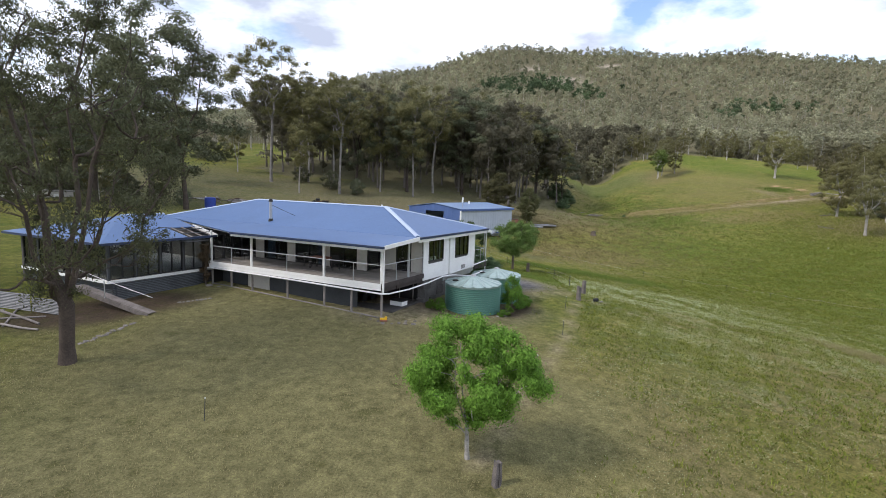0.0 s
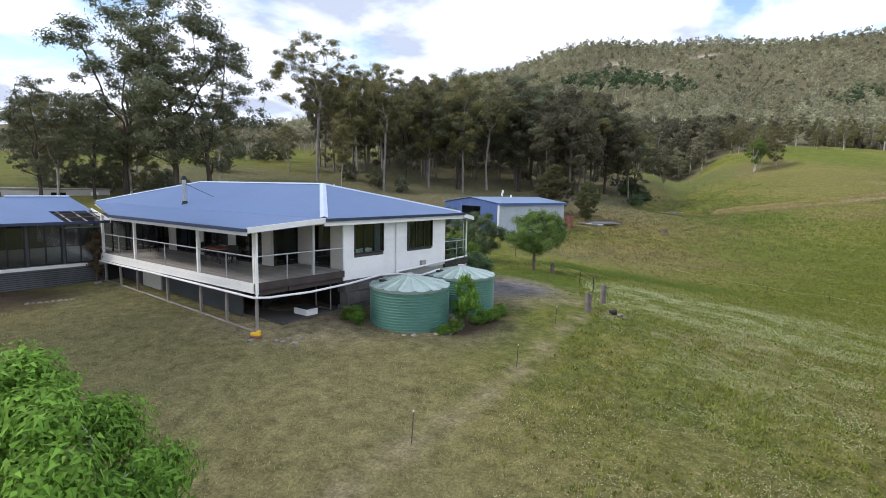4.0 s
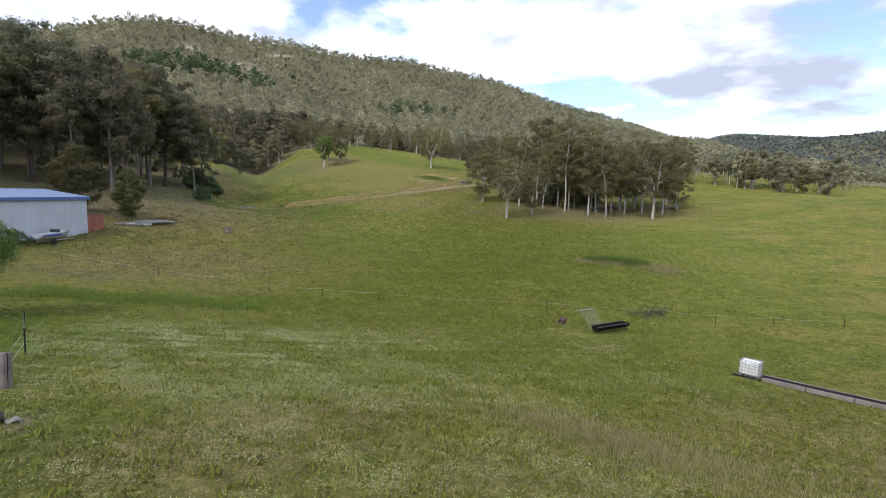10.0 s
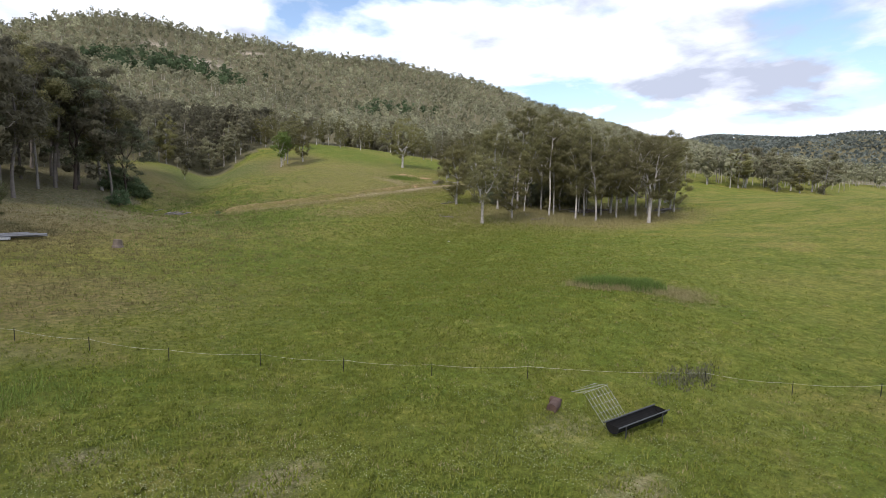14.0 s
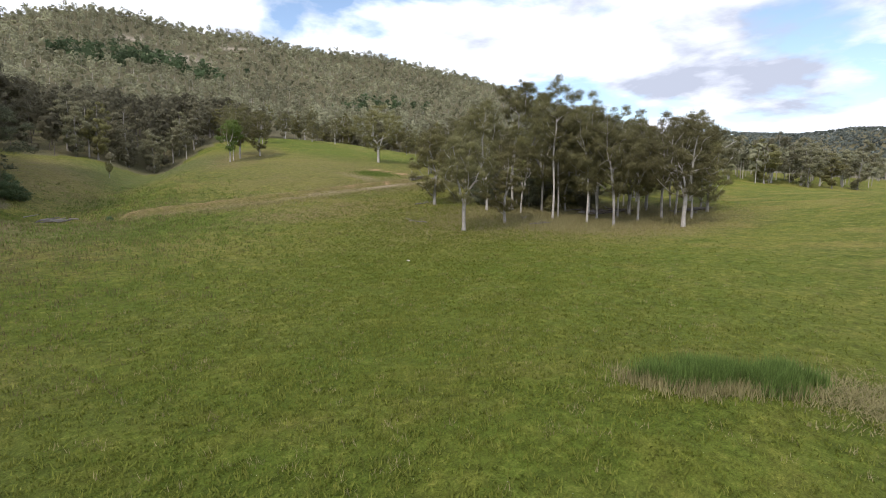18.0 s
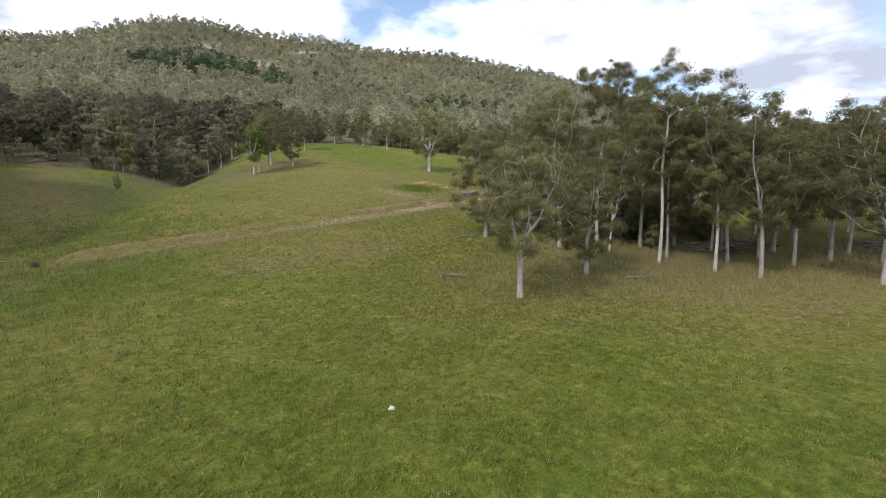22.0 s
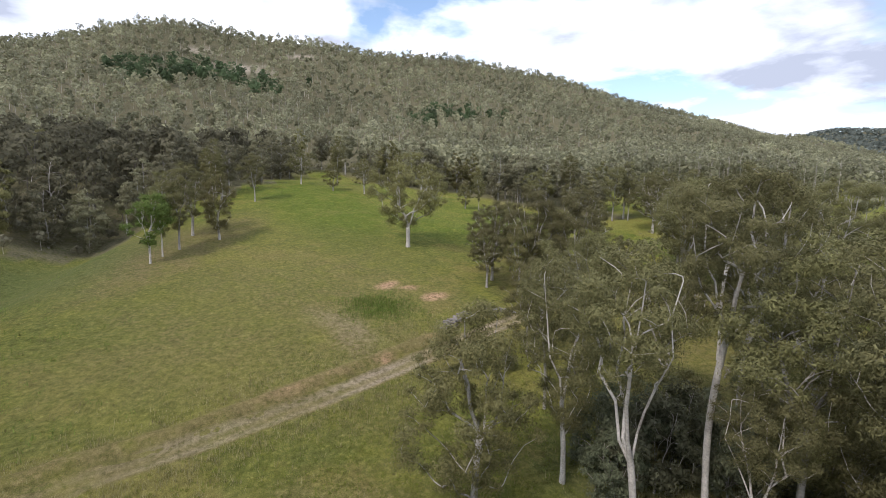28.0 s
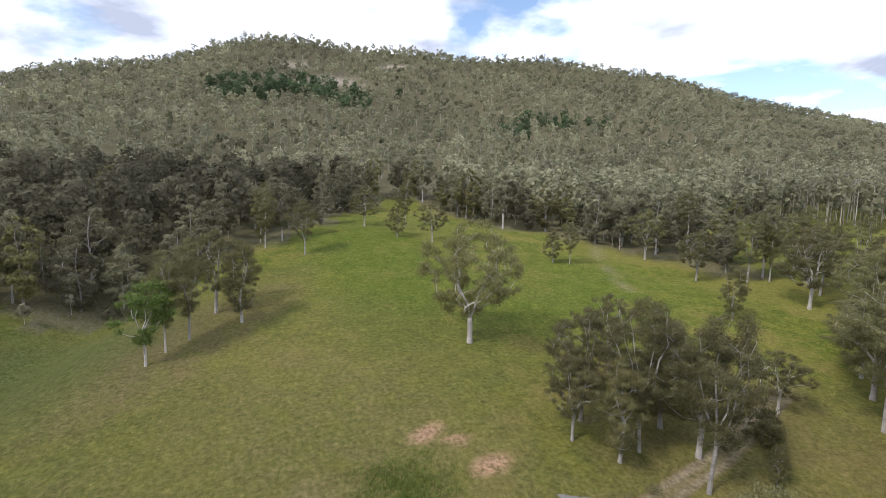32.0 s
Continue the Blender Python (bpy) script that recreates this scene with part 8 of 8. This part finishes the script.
for x, y, s, t in ((81.0, 92.5, 3.2, -0.5), (72.5, 112.6, 3.6, 0.1), (66.0, 97.5, 2.8, 2.6), (84.0, 97.2, 2.4, 0.8), (118.5, 89.5, 3.4, 0.2), (99.5, 90.6, 2.0, 1.4), (112.0, 136.5, 3.0, 1.0), (98.5, 136.5, 2.6, 2.2), (104.8, 139.0, 3.0, -0.7), (110.0, 121.0, 3.0, 0.5)):
    dead_branch(x, y, s, t)
shrubs = [(99.0, 106.5, 1.1), (103.5, 111.5, 1.25), (96.0, 103.0, 0.9), (109.0, 108.0, 1.3), (90.5, 111.5, 0.8), (101.0, 118.0, 1.0), (86.5, 105.5, 0.9), (113.2, 153.0, 0.9), (117.5, 147.0, 1.1), (95.0, 133.2, 0.75), (88.0, 128.0, 0.6), (111.0, 131.0, 0.7)]
olive_bush = tree_meshes("olive_bush", 113, 3.6, 1.5, 0.08, 4200, 0.22, M_LEAF_OLIVE, M_BARK, 34, 0.06, 0.03, 0.6, 4, 0.12, 0.85)
for x, y, s in shrubs:
    plant(olive_bush, x, y, s, x, name="bush", label="olive-brown bush among the gums", category="bush", group="bushes by the track")
dark_bush = tree_meshes("dark_bush", 117, 4.4, 2.0, 0.06, 9000, 0.17, M_LEAF_DARK, M_BARK_GREY, 55, 0.06, 0.03, 0.6, 4, 0.1, 0.85, gaps=0.05)
for x, y, s in ((87.4, 113.6, 1.3), (86.2, 110.8, 1.1), (90.6, 114.4, 1.5), (89.6, 110.6, 1.6), (93.4, 112.6, 1.5), (94.4, 108.6, 1.5), (98.2, 108.0, 1.4), (103.0, 109.0, 1.4), (108.4, 109.6, 1.2), (99.6, 114.6, 0.9), (106.8, 104.6, 1.0), (115.0, 111.0, 1.2), (108.6, 117.0, 1.0), (114.5, 121.5, 0.9)):
    plant(dark_bush, x, y, s, x * 1.7, name="bush", label="dense dark green bush under the gums", category="bush", group="bushes under the stand")
for x, y, s in ((-89.5, 61.5, 0.9), (-86.0, 66.0, 1.1), (-91.0, 67.0, 1.0), (-83.0, 67.5, 1.2), (-84.5, 71.5, 0.9), (-78.0, 71.0, 1.1), (-81.0, 78.0, 0.8), (-72.5, 67.5, 0.9), (-67.0, 66.0, 0.8), (-62.5, 66.5, 0.7), (-85.9, 102.3, 1.3), (-105.0, 136.0, 1.5), (-92.0, 131.0, 1.6), (-88.0, 134.0, 1.3), (-97.0, 134.5, 1.2), (-56.0, 108.0, 1.0), (-40.0, 100.0, 0.9), (-47.0, 103.0, 1.1)):
    plant(dark_bush, x, y, s, x * 1.3, name="bush", label="dark bushy scrub on the slope behind the farm", category="bush", group="scrub behind the house")
for x, y, s in ((-19.4, 31.2, 0.78), (-21.6, 31.6, 0.84), (-17.6, 32.0, 0.72)):
    plant(yard_tree, x, y, s, x, name="yard_tree", label="leafy green shrub behind the house", group="green shrubs behind the house")
for x, y, s in ((-13.4, 26.4, 1.25), (-12.6, 27.4, 1.0)):
    plant(shrub_fresh, x, y, s, x, name="garden_shrub", label="dark leafy shrub beside the back porch", category="shrub", group="shrubs by the porch")
for x, y, s in ((11.7, 122.8, 0.9), (27.5, 120.5, 0.22), (14.3, 134.6, 1.2), (11.0, 134.4, 1.35), (16.0, 135.4, 0.7)):
    plant(shrub, x, y, s, x, name="bush", label="dark low bush in the wet gully", category="bush", group="bushes in the gully")

heap4 = thing("branch_heap", "heap of grey dead branches in the gully", "branch heap")
for k in range(16):
    g = on_ground(20.6 + rr.gauss(0, 1.0), 126.0 + rr.gauss(0, 0.5))
    t = rr.random() * 6.3
    d = Vector((math.cos(t), 0.6 * math.sin(t), rr.uniform(-0.1, 0.35))) * rr.uniform(0.6, 1.7)
    log(g - d + Vector((0, 0, 0.4)), g + d + Vector((0, 0, 0.4)), rr.uniform(0.05, 0.12), M_OLDWOOD, "branch", parent=heap4)
# ---------------- grass ----------------
M_GRASS = foliage("grass_blades", (0.145, 0.169, 0.028), 0.3, 0.28, 0.0, 0.0)
M_RANK = foliage("rank_blades", (0.190, 0.208, 0.042), 0.3, 0.35, 0.0, 0.0)
M_STRAW = foliage("straw_blades", (0.285, 0.255, 0.125), 0.3, 0.3, 0.0, 0.0)
M_DEAD = foliage("dead_stalks", (0.165, 0.140, 0.066), 0.35, 0.3, 0.0, 0.0)
M_SEDGE = foliage("sedge_blades", (0.145, 0.215, 0.056), 0.5, 0.4, 0.0, 0.0)
M_RUSH = foliage("rush_blades", (0.150, 0.205, 0.045), 0.4, 0.3, 0.0, 0.0)
M_CLOVER = material("clover_heads", (0.38, 0.42, 0.24), 0.9, 0.2, 4.0, island=0.2)
WAY = np.array([(-13, -14), (-6, -4), (2, 10), (12, 22), (24, 36), (36, 50), (48, 66), (60, 88), (72, 112)], float)


def along_way(rng, n, wide, ahead, lo=0.0, hi=1.0):
    """Places scattered in a belt along the middle of the paddock."""
    f = (lo + (hi - lo) * rng.random(n)) * (len(WAY) - 1.001)
    i = f.astype(int)
    p = WAY[i] + (WAY[i + 1] - WAY[i]) * (f - i)[:, None]
    return p + rng.normal(size=(n, 2)) * wide + rng.random((n, 1)) * ahead * np.array([0.6, 0.8])


def blades(name, label, xy, per, tall, wide, mat, rng, spread=0.12, lean=0.55):
    keep = ~((xy[:, 0] > -34) & (xy[:, 0] < -13) & (xy[:, 1] > 10.5))
    # bare where wheels, feet and gravel keep the grass down
    keep &= line_distance(xy[:, 0], xy[:, 1], ROAD) > 1.5
    keep &= line_distance(xy[:, 0], xy[:, 1], FOOTPATH) > 0.45
    if name in ("grass", "rank_grass", "straw_grass"):
        way = np.array(FOOTPATH)
        keep &= ~((xy[:, 0] < np.interp(xy[:, 1], way[:, 1], way[:, 0]) - 0.2) & (xy[:, 1] < 33) & (rng.random(len(xy)) < 0.93))
    if tall < 0.3 and name != "lawn_grass":
        keep &= spot(xy[:, 0], xy[:, 1], -20, 4, 13, 19, 20, 0.3) + 0.35 * spot(xy[:, 0], xy[:, 1], -2, 6, 12, 12, 30, 0.4) < rng.random(len(xy))
    keep &= spot(xy[:, 0], xy[:, 1], -33.0, 8.0, 4.6, 2.4, 50) < 0.4
    keep &= spot(xy[:, 0], xy[:, 1], -10.2, 24.4, 3.4, 5.8, -22) < 0.5
    xy = np.repeat(xy[keep], per, axis=0)
    n = len(xy)
    xy = xy + rng.normal(size=(n, 2)) * spread
    z = heights(xy[:, 0], xy[:, 1]) + 0.02
    p = np.stack([xy[:, 0], xy[:, 1], z], -1)
    h = tall * (0.5 + rng.random(n))
    a = rng.random(n) * math.tau
    d = np.stack([np.cos(a), np.sin(a), np.zeros(n)], -1)
    s = np.stack([-np.sin(a), np.cos(a), np.zeros(n)], -1) * wide
    tip = p + d * (h * lean * rng.random(n))[:, None] + np.stack([np.zeros(n), np.zeros(n), h], -1)
    v = np.stack([p - s, p + s, tip], 1).reshape(-1, 3)
    tagged(new(name, np_mesh(name, v, np.arange(n * 3).reshape(-1, 3), mat)), label, "grass", kind="stuff")


grng = np.random.default_rng(77)
blades("grass", "short green pasture grass in tufts", along_way(grng, 95000, 13, 24), 4, 0.10, 0.034, M_GRASS, grng, 0.10, 1.5)
blades("rank_grass", "rougher tufts of yellow-green grass in pasture", along_way(grng, 5200, 13, 24), 14, 0.17, 0.020, M_RANK, grng, 0.13, 1.1)
blades("straw_grass", "straw-coloured seed heads over pasture", along_way(grng, 2600, 15, 26), 12, 0.16, 0.014, M_STRAW, grng, 0.16, 1.2)
ridge = np.array([13.8, 13.2]) + grng.normal(size=(2600, 1)) * 2.6 * np.array([0.53, -0.85]) + grng.normal(size=(2600, 2)) * 0.8
blades("ridge_straw", "pale standing straw on a dry ridge", ridge[:1500], 5, 0.22, 0.010, M_STRAW, grng, 0.2, 0.8)
lawn_spots = np.stack([grng.uniform(-34, -4, 16000), grng.uniform(-16, 9, 16000)], -1)
blades("lawn_grass", "mown lawn with pale clippings", lawn_spots, 4, 0.06, 0.014, M_STRAW, grng, 0.10, 1.0)
tall = np.stack([grng.normal(98, 14, 11000), grng.normal(97, 7, 11000)], -1)
blades("tall_dry_grass", "tall straw-coloured grass under the stand of gums", tall, 6, 0.42, 0.018, M_STRAW, grng, 0.2, 0.7)
side = np.array(ROAD)[grng.integers(0, 8, 4500)] + grng.normal(size=(4500, 2)) * np.array([5.5, 2.6])
blades("verge_grass", "rank dry grass along the dirt track", side, 6, 0.40, 0.018, M_STRAW, grng, 0.2, 0.7)
clumps = np.array([48.7, 44.8]) + grng.uniform(-1, 1, size=(46, 1)) * 2.9 * np.array([0.89, -0.45]) + grng.normal(size=(46, 2)) * 0.5
bed = clumps[grng.integers(0, 46, 1000)] + grng.normal(size=(1000, 2)) * 0.17
hollow = np.stack([grng.normal(80.3, 2.3, 420), grng.normal(145.3, 2.0, 420)], -1)
blades("green_rushes", "soft green rushes in a wet hollow", hollow, 9, 0.34, 0.022, M_RUSH, grng, 0.3, 0.9)
blades("sedge", "tall dark green sedge in wet hollows", bed, 10, 0.66, 0.022, M_SEDGE, grng, 0.2, 0.7)
edge = np.concatenate([np.array([48.0, 43.9]) + grng.uniform(-1, 1, size=(170, 1)) * 3.0 * np.array([0.89, -0.45]) + grng.normal(size=(170, 2)) * 0.35, np.array([45.4, 46.3]) + grng.normal(size=(60, 2)) * 0.4])
blades("sedge_straw", "pale dead stalks round the sedge", edge, 10, 0.4, 0.018, M_STRAW, grng, 0.25, 0.8)
mat = np.array([52.6, 41.2]) + grng.normal(size=(420, 2)) * np.array([1.5, 1.2])
blades("flattened_straw", "flattened mat of pale dead stalks", mat, 10, 0.16, 0.02, M_STRAW, grng, 0.25, 2.6)
clump = np.array([-8.2, -0.3]) + grng.normal(size=(60, 2)) * np.array([0.38, 0.28])
blades("weed_clump", "low dark green clump of weeds on the lawn", clump, 16, 0.14, 0.03, M_SEDGE, grng, 0.12, 1.2)
slope = np.stack([grng.normal(2, 14, 5200), grng.normal(84, 17, 5200)], -1)
slope = slope[(slope[:, 1] > 56) & (slope[:, 0] < 34)]
blades("slope_tufts", "brownish dry tufts on the slope below the wood", slope, 9, 0.22, 0.024, M_DEAD, grng, 0.28, 1.2)
run = np.array([30.0, 118.0]) + grng.normal(size=(3600, 2)) * np.array([9.0, 20.0])
blades("gully_grass", "rank tussocks along the wet gully", run[:2400], 9, 0.32, 0.032, M_RUSH, grng, 0.3, 1.0)
blades("gully_straw", "dead stalks among the gully tussocks", run[2400:], 8, 0.28, 0.026, M_DEAD, grng, 0.3, 1.1)
mown = np.stack([grng.normal(-7.8, 1.6, 2600), grng.normal(31.0, 3.2, 2600)], -1)
blades("mown_strip", "short bright green mown grass by the gate", mown, 6, 0.05, 0.03, M_RUSH, grng, 0.15, 1.6)
ditch = np.array([-6.5, 46.6]) + grng.random((850, 1)) ** 1.5 * np.array([14.5, -6.4]) + grng.normal(size=(850, 2)) * np.array([1.3, 1.1])
ditch[:, 1] += 0.7 * np.sin(ditch[:, 0] * 0.9)
blades("ditch_grass", "dark green rank grass in the ditch below the knoll", ditch, 12, 0.26, 0.022, M_RUSH, grng, 0.25, 0.9)
burnt = np.stack([grng.normal(38.4, 1.4, 90), grng.normal(31.2, 0.5, 90)], -1)
blades("dark_weeds", "dark patch of dead weeds in pasture", burnt, 8, 0.22, 0.03, M_LEAF_DARK, grng, 0.2, 1.0)


def clover(n, cx, cy, sx, sy, seed):
    """White flower heads, each a small tuft of three petals' faces."""
    rng = np.random.default_rng(seed)
    x = cx + rng.normal(size=n) * sx + 1.2 * np.sin(rng.normal(size=n) * 9)
    y = cy + rng.normal(size=n) * sy
    keep = (0.6 * wobble(x + 0.4 * y, y - 0.6 * x, 0.47, seed) + 0.6 * wobble(x - 0.5 * y, y + 0.4 * x, 1.3, seed + 2.0) + 0.6 * wobble(x + 0.7 * y, y - 0.5 * x, 3.1, seed + 1.0) + rng.normal(size=n) * 0.55 > 0.3) & (line_distance(x, y, FOOTPATH) > 1.0) & (x > -4.5 - 0.6 * np.clip(12 - y, 0, 12))
    x, y = x[keep], y[keep]
    n = len(x)
    z = heights(x, y) + 0.07 + 0.05 * rng.random(n)
    p = np.stack([x, y, z], -1)
    s = 0.009 + 0.010 * rng.random(n)
    v = np.stack([p + s[:, None] * np.array(c) for c in ((1, 0, 0), (-0.5, 0.87, 0), (-0.5, -0.87, 0), (0, 0, 1.1))], 1).reshape(-1, 3)
    o = (np.arange(n) * 4)[:, None, None]
    f = (o + np.array([[0, 1, 3], [1, 2, 3], [2, 0, 3]])).reshape(-1, 3)
    tagged(new("clover", np_mesh("clover", v, f, M_CLOVER)), "white clover flower heads over the grass", "flowers", kind="stuff")


clover(90000, 5.0, 15.5, 6.5, 8.0, 1)
clover(60000, 20.0, 24.0, 11.0, 8.0, 2)
clover(80000, 2.5, 27.5, 5.5, 4.5, 3)
clover(24000, 0.0, 2.0, 5.0, 6.0, 4)

# dry creeper on the post between wing and house; old boughs on the lawn under the big gum
crng = np.random.default_rng(31)
cb = hp((13.95, -0.25, 0))
cz = height(cb.x, cb.y)
cc = np.array([(cb.x + 0.12 * math.sin(k * 2.3), cb.y + 0.12 * math.cos(k * 1.7), cz + 0.3 + k * 0.32) for k in range(8)])
cv, cf = leaf_cloud(crng, cc, np.array([0.22 + 0.12 * (k > 3) + 0.1 * math.sin(k) ** 2 for k in range(8)]), 1900, 0.14, 2.5)
M_DRYLEAF = foliage("dead_creeper", (0.13, 0.095, 0.06), 0.3, 0.4, 0.0, 0.0)
creeper = thing("creeper", "brown dead creeper hanging on a verandah post", "plant")
bm = bmesh.new()
tube(bm, [Vector((cb.x, cb.y, cz - 0.1)), Vector((cb.x + 0.05, cb.y, cz + 1.5)), Vector((cb.x, cb.y, cz + 2.8))], [0.07, 0.05, 0.03], 6)
part("stem", bm, M_BARK_DARK, creeper)
share("leaves", np_mesh("creeper_leaves", cv, cf, M_DRYLEAF), creeper)
for (ax_, ay_), (bx_, by_), r in (((-38.6, 6.6), (-34.8, 5.0), 0.07), ((-37.6, 5.2), (-35.4, 6.1), 0.05), ((-36.6, 4.6), (-34.2, 4.2), 0.06), ((-38.0, 7.4), (-36.2, 4.4), 0.05)):
    log(on_ground(ax_, ay_) + Vector((0, 0, r)), on_ground(bx_, by_) + Vector((0, 0, r)), r, name="bough", label="pale dry bough lying on the lawn", group="boughs on the lawn")
